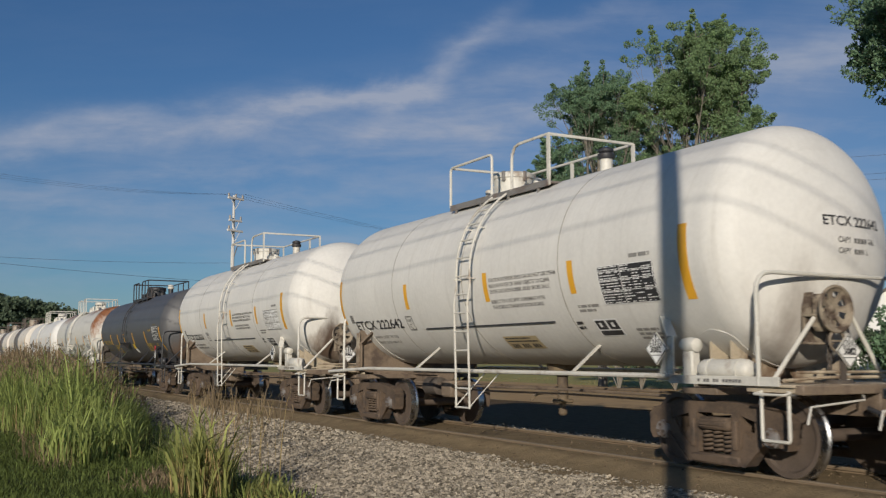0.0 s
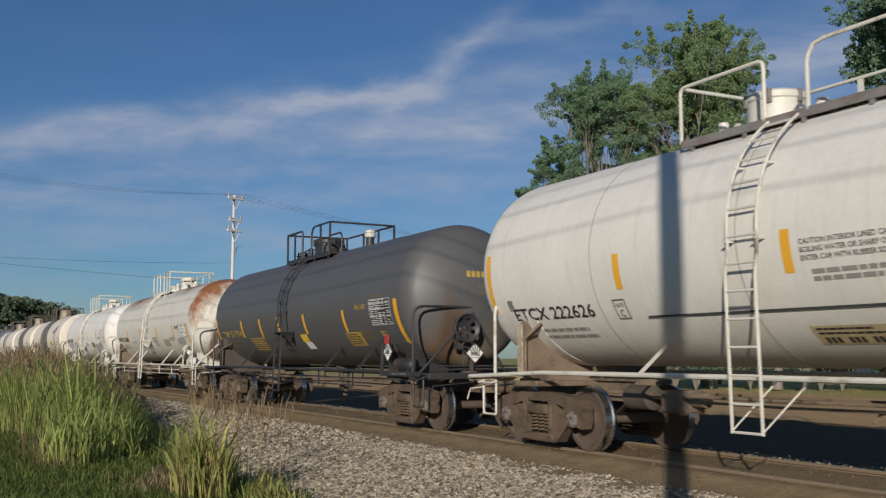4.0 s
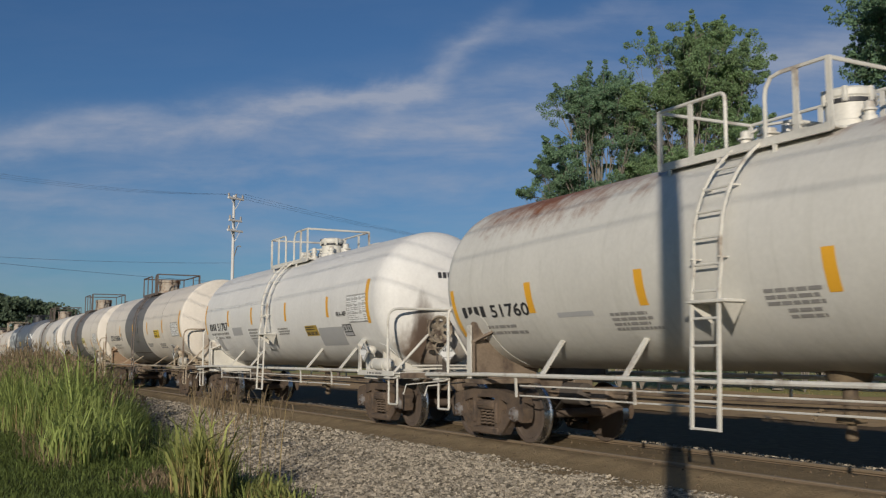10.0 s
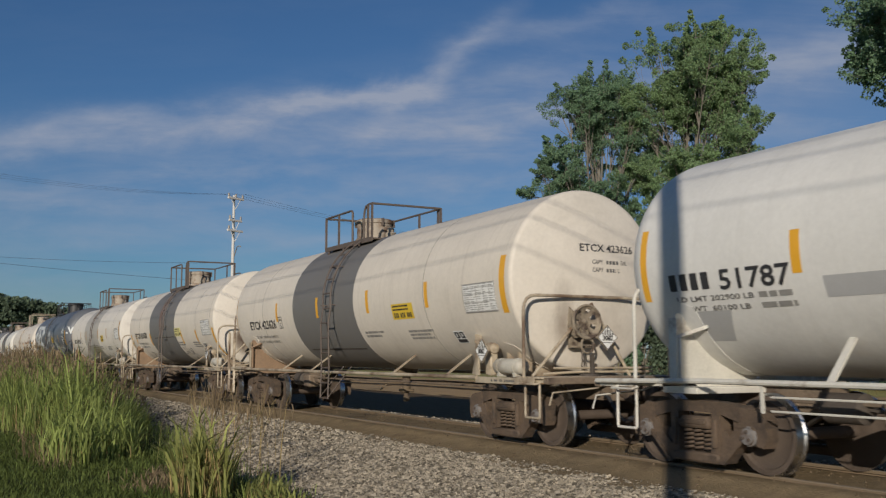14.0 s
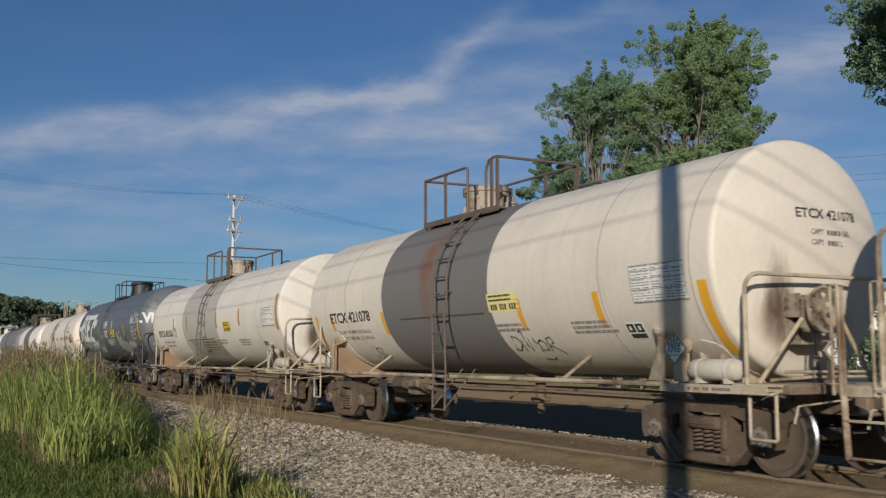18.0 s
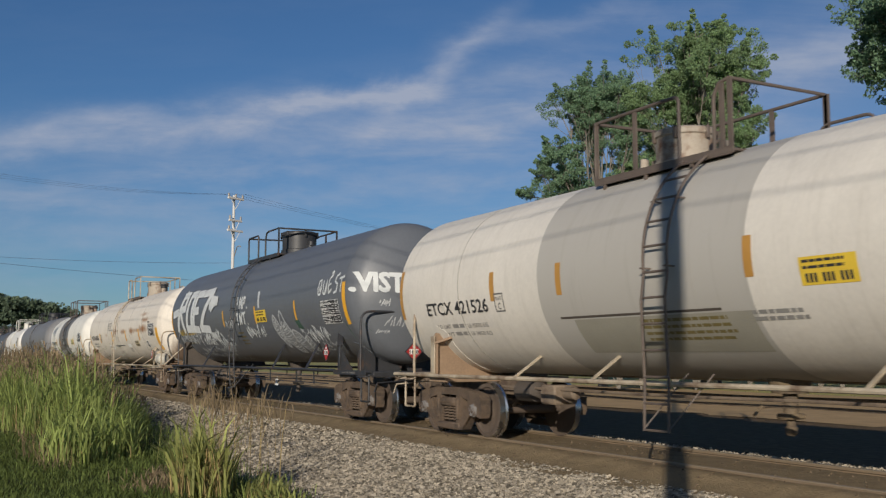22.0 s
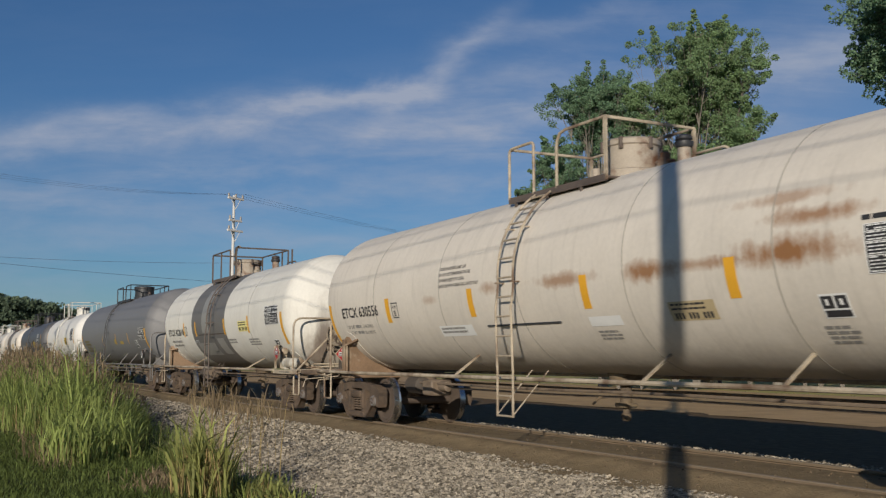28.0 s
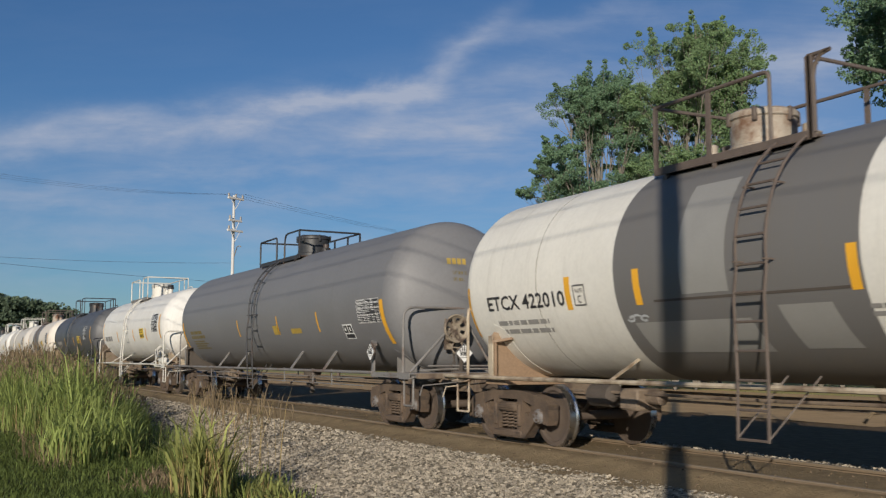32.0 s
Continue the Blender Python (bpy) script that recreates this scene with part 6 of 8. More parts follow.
P_cream_g = tank_paint("cream_tank_paint_with_rusty_band", CREAM, head=(-6.7, 6.0), soil=0.4, bands=((-3.0, 1.03, grey_band),), rust=((-1.15, 2.95, 0.42, 1.0, 0.75),), rust_colour=(0.20, 0.085, 0.045))
P_cream_h = tank_paint("cream_tank_paint_with_pale_band", (0.68, 0.64, 0.575), head=(-7.45, 6.86), soil=0.4, bands=((-3.0, 1.12, (0.43, 0.41, 0.375)),))
P_tagged = tank_paint("black_tank_paint", (0.126, 0.136, 0.153), soil=0.3, grime=(0.08, 0.07, 0.06), streaks=0.15, rough=0.45)
P_streaked = tank_paint("cream_tank_paint_with_rust_streaks", CREAM, head=(-7.95, 7.34), grime=(0.12, 0.09, 0.06), soil=0.65, rust=((4.9, 2.46, 1.1, 0.20, 1.0), (2.65, 2.42, 0.6, 0.16, 0.95), (5.3, 2.82, 0.75, 0.12, 0.85), (-3.3, 2.36, 0.35, 0.10, 0.45), (-1.2, 2.46, 0.42, 0.13, 0.6), (0.9, 2.44, 0.9, 0.12, 0.75), (4.9, 3.05, 0.9, 0.09, 0.6), (3.7, 2.44, 0.8, 0.10, 0.7)), rust_colour=(0.30, 0.145, 0.06))
P_white_k = tank_paint("white_tank_paint_with_grey_band", (0.70, 0.68, 0.62), head=(-6.5, 6.15), soot=0.7, soil=0.55, bands=((-2.78, 1.07, (0.15, 0.145, 0.14)),))
P_grey = tank_paint("dull_grey_tank_paint", (0.18, 0.18, 0.185), soil=0.35, grime=(0.11, 0.09, 0.07), streaks=0.18, rough=0.55)
P_pale = tank_paint("pale_tank_paint", (0.55, 0.52, 0.47), soil=0.4)

band_rail = dict(rail=M["cream_pipe"], ladder=M["brown_pipe"], top_rail=M["brown_pipe"], top_metal=M["brown_pipe"], dome_mat=M["rust_dome"], deck=M["cream_pipe"], saddle=M["saddle_rust"], beam=M["beam"])
dark_rail = dict(rail=M["black_pipe"], ladder=M["black_pipe"], top_rail=M["black_pipe"], top_metal=M["black_pipe"], dome_mat=M["black_pipe"], deck=M["black_pipe"], saddle=M["dark"], beam=M["dark"], pipe=M["black_pipe"])

HIGH = dict(zlo=2.24, zhi=2.70)
SHORT = dict(long=(1.62, 2.48))
white_dome = dict(dome=-1.12, dome_r=0.36, dome_h=0.42)
valve_top = dict(dome_band=True, clutter=True, rail_h=0.76, plat=(-1.85, 0.95), dome=0.52, dome_r=0.28, dome_h=0.43, vent=None, lower=True, sill_beam=False, flat_posts=True, lad_plate=True, lad_flat=True)
band_top = dict(plat=(-2.35, 0.35), dome=-1.38, dome_r=0.42, dome_h=0.50, near_guard=False, flat_posts=True)
TRAIN_SPECS = [
    spec(6.3, -3.85, P_black, "dark tank car ahead of the others in the train", marks_far, **{**dark_rail, "rail": M["white_pipe"]}, r=1.40, top=3.6, x0=-5.95, skirt=True),
    spec(-8.08, -17.96, P_white_a, "off-white tank car with white rails and yellow stripes", marks_white_pair("ETCX 222642"), rail_h=0.76, rail_z=1.13, r=1.51, top=4.2, x0=-5.6, x1=5.22, right_end=0.05, seams=(-3.1, -0.4, 2.4), bar_z=1.87,
         stripes=stripes(-5.65, (-2.55, 0.35, 2.68), 4.98, **HIGH), lad=-0.15, plat=(-1.95, 1.25), **white_dome, vent=1.62, bar=2.0, stays=(-2.4, 2.45), placard_x=4.42),
    spec(-21.78, -32.30, P_white_b, "off-white tank car with a white ladder and stripes", marks_white_pair("ETCX 222626", False, -0.25), rail_h=0.76, rail_z=1.13, r=1.51, top=4.2, x0=-6.0, x1=4.91, right_end=-0.75, seams=(-3.35, -0.65, 2.15),
         stripes=stripes(-6.0, (-2.8, 0.05, 2.38), 4.50, **HIGH), lad=-0.45, plat=(-2.2, 1.0), **{**white_dome, "dome": -1.37}, vent=1.37, bar=2.0, stays=(-2.6, 2.15), placard_x=3.76),
    spec(-36.84, -48.75, P_black, "dull black tank car with yellow stripes and lettering", marks_black, **dark_rail, r=1.41, top=3.93, x0=-6.45, x1=6.17,
         stripes=stripes(-6.45, (-4.02, -2.38, -0.92, 0.97, 3.41), 6.06, zlo=1.90, zhi=2.36, **SHORT), lad=-0.25, **{**valve_top, "plat": (-1.7, 1.3), "dome": -0.90, "dome_r": 0.36, "rail_h": 0.74, "vent": 1.75, "near_guard": True}, vent_cap=M["white_pipe"],
         stays=(-3.95, -2.1, 2.35, 4.2), placard_x=5.90, flag=True),
    spec(-53.01, -65.06, P_rusty, "white tank car with rust patches over the top", marks_rusty_white, r=1.42, top=3.97, x0=-6.6, x1=6.22, right_end=-0.08, stripes=stripes(-6.6, (-4.26, -1.68, 1.31, 3.95), 5.95, 0.17, **SHORT),
         lad=-0.3, **valve_top, stays=(-4.0, -2.1, 2.35, 4.3), placard_x=5.88, deck=M["white_pipe"], top_metal=M["white_pipe"]),
    spec(-69.18, -81.18, P_clean, "clean white tank car with white railings", marks_clean_white, r=1.42, top=3.92, x0=-6.5, x1=6.20, right_end=-0.07, stripes=stripes(-6.5, (-4.06, -1.82, 0.94, 3.75), 5.94, **HIGH),
         lad=-0.35, **valve_top, stays=(-3.8, -1.95, 2.4, 4.4), placard=("striped", ""), placard_x=5.92, deck=M["white_pipe"], top_metal=M["white_pipe"], saddle=M["white_pipe"]),
    spec(-85.28, -98.13, P_cream_f, "cream tank car with a wide grey middle band", marks_banded("ETCX 423626", 101, x=-6.35, loads=("92600 KG", "37100 KG"), pounds=("204200", "81800"), strip_z=1.52), **band_rail, rail_h=0.76, rail_z=1.03, lad_z=0.46, r=1.48, top=4.02, x0=-7.55, head=(0.06, 0.20), corner_ladder=True, right_end=-0.25, end_placard=(0.0, 1.66), x1=6.86, seams=(-5.2, 4.0),
         stripes=stripes(-7.54, (-4.10, -1.30, 1.50, 4.10), 6.70, **HIGH), lad=-0.40, **band_top, vent=None, placard=("striped", "3082"), placard_x=6.05),
    spec(-102.13, -113.50, P_cream_g, "cream tank car with a rust-stained grey band", marks_banded("ETCX 421078", 111, loads=("87500 KG", "31800 KG"), plate=False, x=-5.75, sign=0.98, sign_mat=M["pale_panel"], panel=4.58, panel_z=2.52, box=4.22, strip=(-2.3, 0.8), strip_z=2.05, more=more_scrawl), **band_rail, rail_z=1.03, lad_z=0.46, r=1.48, top=4.0, x0=-6.85, head=(0.06, 0.20), right_end=-0.22, x1=6.0,
         seams=(-4.85, 3.92, 5.7), stripes=stripes(-6.6, (-5.69, -3.07, 1.85, 3.80), 5.87, zlo=1.80, zhi=2.24, long=(1.40, 2.26)), lad=-0.35, **band_top, vent=None, placard=("striped", "1715"), placard_x=5.40, stays=(-3.9, 2.85)),
    spec(-117.47, -130.34, P_cream_h, "cream tank car with a faint paler band", marks_banded("ETCX 421526", 121, loads=("85000 KG", "34000 KG"), more=more_faded, x=-6.58, sign=1.86, sign_z=2.39, sign_w=0.72, panel=5.52, panel_z=2.64, box=5.12), **band_rail, rail_z=1.03, lad_z=0.46, r=1.48, top=3.99, x0=-7.6, head=(0.06, 0.20), right_end=-0.14, x1=6.86, seams=(-5.4, 5.1),
         stripes=stripes(-7.57, (-4.30, -2.47, 1.16, 3.50), 6.72, **HIGH), stripe=M["old_yellow"], lad=-0.25, **band_top, vent=None, placard=("striped", "1715"), placard_x=6.25),
    spec(-134.38, -148.40, P_tagged, "black tank car covered in white graffiti", marks_tagged_black, **dark_rail, rail_h=0.70, rail_z=1.07, r=1.54, top=4.25, x0=-8.3, x1=7.22, right_end=-0.17,
         stripes=stripes(-8.3, (-1.99, 1.05, 4.15), 7.22, 0.10, **HIGH), lad=-0.50, plat=(-1.75, 0.95), dome=0.25, dome_r=0.48, dome_h=0.55, vent=None, placard=("red", "1120"), placard_x=6.10, bracket_x=6.62, outlet_tag=True, brake=False, end_placard=(-0.30, 1.47), reservoir=False, sill_beam=False, lower=True,
         stays=(-4.5, 2.2, 4.6), seams=()),
    spec(-152.5, -167.21, P_streaked, "cream tank car streaked with rust along its side", marks_rust_streaked, **{**band_rail, "top_rail": M["cream_pipe"], "ladder": M["cream_pipe"], "deck": M["rust_deck"], "saddle": M["rust_deck"]}, rail_z=1.03, lad_z=0.46, res=(0.20, 1.29), r=1.50, top=4.05, x0=-7.95, x1=7.34, right_end=-0.33, head=(0.30, 0.52),
         seams=(-5.63, -2.88, -0.4, 2.18, 4.72), stripes=stripes(-7.93, (-5.03, -1.82, 1.31, 4.07), 7.24, 0.17, long=(1.64, 2.47)) + [(7.40, 1.63, 2.46, 0.12)], lad=-0.5, plat=(-1.55, 1.05), dome=0.6, dome_r=0.42, vent=1.76, placard=("red", "1191"), placard_x=6.70, bar=1.0, bar_z=1.86, stays=(-2.6, 2.3, 4.6)),
    spec(-171.26, -183.27, P_white_k, "white tank car with a dark grey middle band", marks_banded("ETCX 422010", 131, x=-6.02, sign=2.38, sign_mat=M["pale_panel"], panel=4.82, panel_z=2.67, box=5.12, panel_dark=True, strip=(-2.05, 0.9), strip_z=2.04, more=more_cover), **band_rail, rail_z=1.03, lad_z=0.46, r=1.47, top=3.93,
         x0=-6.5, x1=6.15, head=(0.30, 0.54), seams=(-4.6, 3.4), stripes=stripes(-6.62, (-3.83, -2.33, 0.97, 3.30), 6.09, long=(1.68, 2.48)), lad=-0.25, **{**band_top, "plat": (-2.6, 0.0), "dome": -1.48}, vent=1.3, placard=("red", "2529"), placard_x=5.85, stays=(-3.1, 3.0)),
    spec(-187.35, -203.10, P_grey, "dull grey tank car with dark railings", marks_grey, **{**dark_rail, "rail": M["grey_pipe"], "deck": M["grey_pipe"]}, rail_h=0.66, rail_z=1.05, r=1.53, top=4.05, x0=-7.9, x1=8.02,
         stripes=stripes(-7.8, (-1.66, 1.7, 4.47), 8.0, 0.08, zlo=1.92, zhi=2.37, **SHORT), lad=0.05, plat=(-1.7, 1.5), dome=0.3, dome_r=0.42, vent=None, placard_x=7.4, reservoir=False, sill_beam=False, lower=True),
]
far = [(12.0, P_white_a, "white tank car far down the train", {}), (13.8, P_black, "black tank car far down the train", dark_rail), (12.0, P_cream_f, "cream tank car with a band far down the train", band_rail),
       (12.2, P_pale, "pale tank car far down the train", {}), (12.0, P_white_a, "white tank car far down the train", {}), (12.6, P_grey, "grey tank car far down the train", dark_rail), (12.0, P_pale, "pale tank car far down the train", {})]
at = -203.10
for tc, paint, label, looks in far:
    TRAIN_SPECS.append(spec(at - 4.2, at - 4.2 - tc, paint, label, marks_far, **looks, stripes=stripes(-tc / 2, (-2.5, 1.0, 3.5), tc / 2)))
    at -= 4.2 + tc
for i, c in enumerate(TRAIN_SPECS):
    tank_car(c, c["at"], turning=i < 14)

# ---- ground and track ----
def grid_sheet(name, x0, x1, y0, y1, step, height, mat):
    sx, sy = step if isinstance(step, tuple) else (step, step)
    nx, ny = int(round((x1 - x0) / sx)), int(round((y1 - y0) / sy))
    vs = [(x0 + (x1 - x0) * i / nx, y0 + (y1 - y0) * j / ny, height(x0 + (x1 - x0) * i / nx, y0 + (y1 - y0) * j / ny)) for j in range(ny + 1) for i in range(nx + 1)]
    fs = [(j * (nx + 1) + i, j * (nx + 1) + i + 1, (j + 1) * (nx + 1) + i + 1, (j + 1) * (nx + 1) + i) for j in range(ny) for i in range(nx)]
    ob = new(name, Shape().add(vs, fs).mesh(name, mat))
    return ob


M["ground"] = material("dry_field_ground", (0.40, 0.36, 0.14), 0.95, vary=0.3, scale=0.4, bump=0.5, bump_scale=20, second=(0.36, 0.33, 0.13), second_scale=0.15, second_at=(0.42, 0.58), spec=0.06)
# brown ground under the train's shadow; part of the shade is in its colour
M["shade_ground"] = material("shade_darkened_ground", (0.15, 0.105, 0.062), 0.95, vary=0.4, scale=4.0, bump=0.9, bump_scale=24, second=(0.10, 0.072, 0.046), second_scale=9.0, second_at=(0.56, 0.68), spec=0.06)
M["ballast_bed"] = material("crushed_stone_bed", (0.15, 0.13, 0.104), 0.95, vary=0.45, scale=5.0, bump=1.0, bump_scale=28, second=(0.27, 0.235, 0.185), second_scale=16.0, second_at=(0.5, 0.62), spec=0.06)
M["track_bed"] = material("rust_stained_track_bed", (0.25, 0.19, 0.115), 0.95, vary=0.25, scale=3.0, bump=0.9, bump_scale=26, second=(0.19, 0.14, 0.088), second_scale=1.6, second_at=(0.56, 0.68), spec=0.06)
M["dirt"] = material("packed_tan_dirt", (0.50, 0.34, 0.18), 0.95, vary=0.15, scale=0.8, bump=0.4, bump_scale=20, second=(0.40, 0.28, 0.15), second_scale=0.7, second_at=(0.5, 0.7), spec=0.06)
M["rail"] = material("rusty_rail_steel", (0.19, 0.14, 0.09), 0.85, vary=0.25, scale=6.0, stretch=(0.2, 1, 1))
M["railhead"] = material("worn_rail_head", (0.24, 0.19, 0.135), 0.6, 0.2, vary=0.2, scale=5.0, stretch=(0.1, 1, 1))
M["tie"] = material("weathered_tie_wood", (0.10, 0.075, 0.055), 0.9, vary=0.35, scale=3.0, bump=0.6, bump_scale=30, stretch=(4, 0.6, 4), spec=0.06)


def bed_height(x, y):
    """Ballast shoulder: flat under the track, falling to the ground on both sides."""
    d = abs(y - TRACK_Y)
    if d < 1.75:
        return 0.20
    return max(-0.02, 0.20 - (d - 1.75) * 0.055) if y < TRACK_Y else max(-0.02, 0.20 - (d - 1.75) * 0.16)


def track_height(x, y):
    """Packed dirt that buries the ties: high outside the rails, a wheel groove inside them, a ragged outer edge."""
    d = abs(y - TRACK_Y)
    h = 0.352 + (0.018 if 0.79 < d < 1.1 else 0.0) - (0.045 if 0.64 < d < 0.74 else 0.0)
    if d > 1.0:
        h -= 0.115 * min(1.0, (d - 1.0) / 0.5) + 0.06 * max(0.0, d - 1.5)
    h += 0.035 * noise.noise(Vector((x * 0.9, y * 1.6, 5))) * min(1.0, max(0.2, d - 0.9))
    return h + 0.012 * noise.noise(Vector((x * 3.3, y * 3.3, 5)))


tagged(grid_sheet("ground", -900, 500, -400, 1000, 50, lambda x, y: -0.03, M["ground"]), "dry grassy field round the railway", "ground", kind="structure")
tagged(grid_sheet("ballast_shoulder", -340, 200, 2.6, 14.0, 0.5, lambda x, y: bed_height(x, y) + 0.012 * noise.noise(Vector((x * 1.3, y * 1.3, 0))), M["ballast_bed"]), "grey crushed stone ballast bed", "ballast", kind="structure")
tagged(grid_sheet("track_bed", -340, 200, TRACK_Y - 2.0, TRACK_Y + 1.42, (0.5, 0.09), track_height, M["track_bed"]), "packed brown dirt round the rails and ties", "ballast", kind="structure")
# this darker sheet runs out about where the train's shadow ends
tagged(grid_sheet("shaded_bed", -340, 200, TRACK_Y + 1.30, 22.0, 0.5, lambda x, y: bed_height(x, y) + 0.03 + 0.02 * noise.noise(Vector((x, y, 3))), M["shade_ground"]), "brown ground beyond the rails, darkened to deepen the train's shadow", "ballast", kind="structure")
tagged(grid_sheet("dirt_strip", -200, 200, 21.4, 37.0, 1.0, lambda x, y: 0.02 + 0.04 * noise.noise(Vector((x * 0.3, y * 0.3, 0))), M["dirt"]), "bare tan dirt strip beside the railway", "dirt", kind="structure")
def rail_lengths():
    prof = [(-0.072, 0.235), (0.072, 0.235), (0.072, 0.25), (0.012, 0.27), (0.012, 0.35), (0.036, 0.362), (0.037, 0.388), (0.028, 0.40), (-0.028, 0.40), (-0.037, 0.388), (-0.036, 0.362), (-0.012, 0.35), (-0.012, 0.27), (-0.072, 0.25)]
    n, long = len(prof), 11.88
    s = Shape()
    s.add([(x, a, z) for x in (0.0, long - 0.008) for a, z in prof], [(k, (k + 1) % n, n + (k + 1) % n, n + k) for k in range(n)] + [tuple(range(n - 1, -1, -1)), tuple(range(n, 2 * n))])
    s.m = [1 if k in (6, 7, 8) else 0 for k in range(n)] + [0, 0]
    me = s.mesh("rail_length", [M["rail"], M["railhead"]])
    joint = Shape().box((-0.42, -0.034, 0.275), (0.42, -0.012, 0.345), cut=0.008)
    for k in range(6):
        joint.lathe([(-0.055, 0.016), (-0.03, 0.018)], 8, "y", at=(-0.35 + k * 0.14, 0, 0.31))
    bar = joint.mesh("joint_bar", M["rail"])
    for d in (-1, 1):
        root = new("rail")
        root.matrix_basis = pose(0, TRACK_Y + d * 0.755, 0)
        tagged(root, "rusty steel rail with a worn bright head", "rail", "rails of the track")
        for k in range(46):
            x = -348.48 + k * 11.88 + (4.0 if d > 0 else 0.0)
            part("rail_length", me, None, root, "", pose(x, 0, 0))
            if -80 < x < 20:
                part("joint_bar", bar, None, root, "", pose(x, 0, 0))


rail_lengths()
tie = Shape().box((-0.115, -1.30, 0.05), (0.115, 1.30, 0.232), cut=0.012).mesh("railroad_tie", M["tie"])
plate = Shape().box((-0.09, -0.16, 0.230), (0.09, 0.16, 0.240)).mesh("tie_plate", M["rail"])
spike = Shape().box((-0.015, -0.03, 0.238), (0.015, 0.03, 0.275), cut=0.006).mesh("spike", M["rail"])
rng = random.Random(4)
for k in range(150):
    x = 2.0 - k * 0.52
    t = new("railroad_tie", tie)
    t.matrix_basis = pose(x + rng.uniform(-0.03, 0.03), TRACK_Y + rng.uniform(-0.05, 0.05), rng.uniform(-0.004, 0.012), rz=rng.uniform(-1.2, 1.2))
    tagged(t, "weathered brown wooden tie half sunk in ballast", "railroad tie", "ties under the rails")
    if k < 60:
        part("tie_plate", plate, None, t, "", pose(0, -0.755, 0))
        for a, b in ((-0.05, -0.10), (0.05, 0.10)):
            part("spike", spike, None, t, "", pose(a, -0.755 + b, 0))


s = Shape()
for k in range(380):
    x = 2.52 + k * 0.52
    s.box((x - 0.115, TRACK_Y - 1.3, 0.05), (x + 0.115, TRACK_Y + 1.3, 0.232))
tagged(new("far_ties", s.mesh("far_ties", M["tie"])), "weathered wooden ties further along the track", "railroad ties", kind="stuff")


def stones(name, count, box, size, mat, seed, height):
    """Loose crushed stones: one mesh of many small uneven blocks."""
    rs = np.random.RandomState(seed)
    base = np.array([(-1, -1, -1), (1, -1, -1), (1, 1, -1), (-1, 1, -1), (-1, -1, 1), (1, -1, 1), (1, 1, 1), (-1, 1, 1)], float) * 0.5
    faces = np.array([(0, 3, 2, 1), (4, 5, 6, 7), (0, 1, 5, 4), (1, 2, 6, 5), (2, 3, 7, 6), (3, 0, 4, 7)])
    x = rs.uniform(box[0], box[1], count)
    y = rs.uniform(box[2], box[3], count)
    keep = np.array([height(a, b) is not None for a, b in zip(x, y)])
    x, y = x[keep], y[keep]
    n = len(x)
    z = np.array([height(a, b) for a, b in zip(x, y)])
    sc = size * rs.uniform(0.55, 1.35, (n, 1, 1)) * rs.uniform(0.6, 1.15, (n, 1, 3))
    v = base[None] * sc + rs.uniform(-0.16, 0.16, (n, 8, 3)) * sc
    ang = rs.uniform(0, 6.28, (n, 3))
    for ax, (i, j) in enumerate(((0, 1), (1, 2), (0, 2))):
        c, s_ = np.cos(ang[:, ax])[:, None], np.sin(ang[:, ax])[:, None]
        a, b = v[:, :, i].copy(), v[:, :, j].copy()
        v[:, :, i], v[:, :, j] = a * c - b * s_, a * s_ + b * c
    v[:, :, 0] += x[:, None]
    v[:, :, 1] += y[:, None]
    v[:, :, 2] += (z + size * 0.18)[:, None]
    f = faces[None] + (np.arange(n) * 8)[:, None, None]
    me = bpy.data.meshes.new(name)
    me.from_pydata(v.reshape(-1, 3).tolist(), [], f.reshape(-1, 4).tolist())
    me.materials.append(mat)
    return new(name, me)


def grass_edge(x):
    """The y at which the grass gives way to stone."""
    return 4.0 + 0.098 * max(0.0, -x - 11.0) + 0.35 * noise.noise(Vector((x * 0.45, 3.0, 0)))


M["stone"] = material("grey_crushed_stone", (0.275, 0.240, 0.188), 0.9, vary=0.3, scale=8.0, island=0.66, spec=0.06)
M["brown_stone"] = material("rust_dusted_stone", (0.14, 0.105, 0.07), 0.95, vary=0.25, scale=8.0, island=0.4, spec=0.06)


def stone_height(x, y):
    if y < grass_edge(x) - 0.5 + 0.5 * noise.noise(Vector((x * 2, y * 2, 1))):
        return None
    return bed_height(x, y) + 0.012 * noise.noise(Vector((x * 1.3, y * 1.3, 0)))


tagged(stones("gravel", 40000, (-17.0, -5.5, 3.4, 8.05), 0.046, M["stone"], 1, stone_height), "loose grey crushed stones on the track shoulder", "gravel", kind="stuff")
tagged(stones("gravel", 26000, (-46.0, -17.0, 4.0, 8.05), 0.060, M["stone"], 2, stone_height), "loose grey crushed stones on the track shoulder", "gravel", kind="stuff")
tagged(stones("brown_gravel", 900, (-28.0, -5.0, 7.75, 11.0), 0.022, M["brown_stone"], 3, lambda x, y: track_height(x, y) - 0.003 if abs(abs(y - TRACK_Y) - 0.72) > 0.13 else None), "rust-stained stones round the ties", "gravel", kind="stuff")
tagged(stones("gravel", 1700, (-30.0, -4.0, 10.75, 11.15), 0.05, M["stone"], 5, lambda x, y: 0.30), "loose grey stones beyond the track", "gravel", kind="stuff")



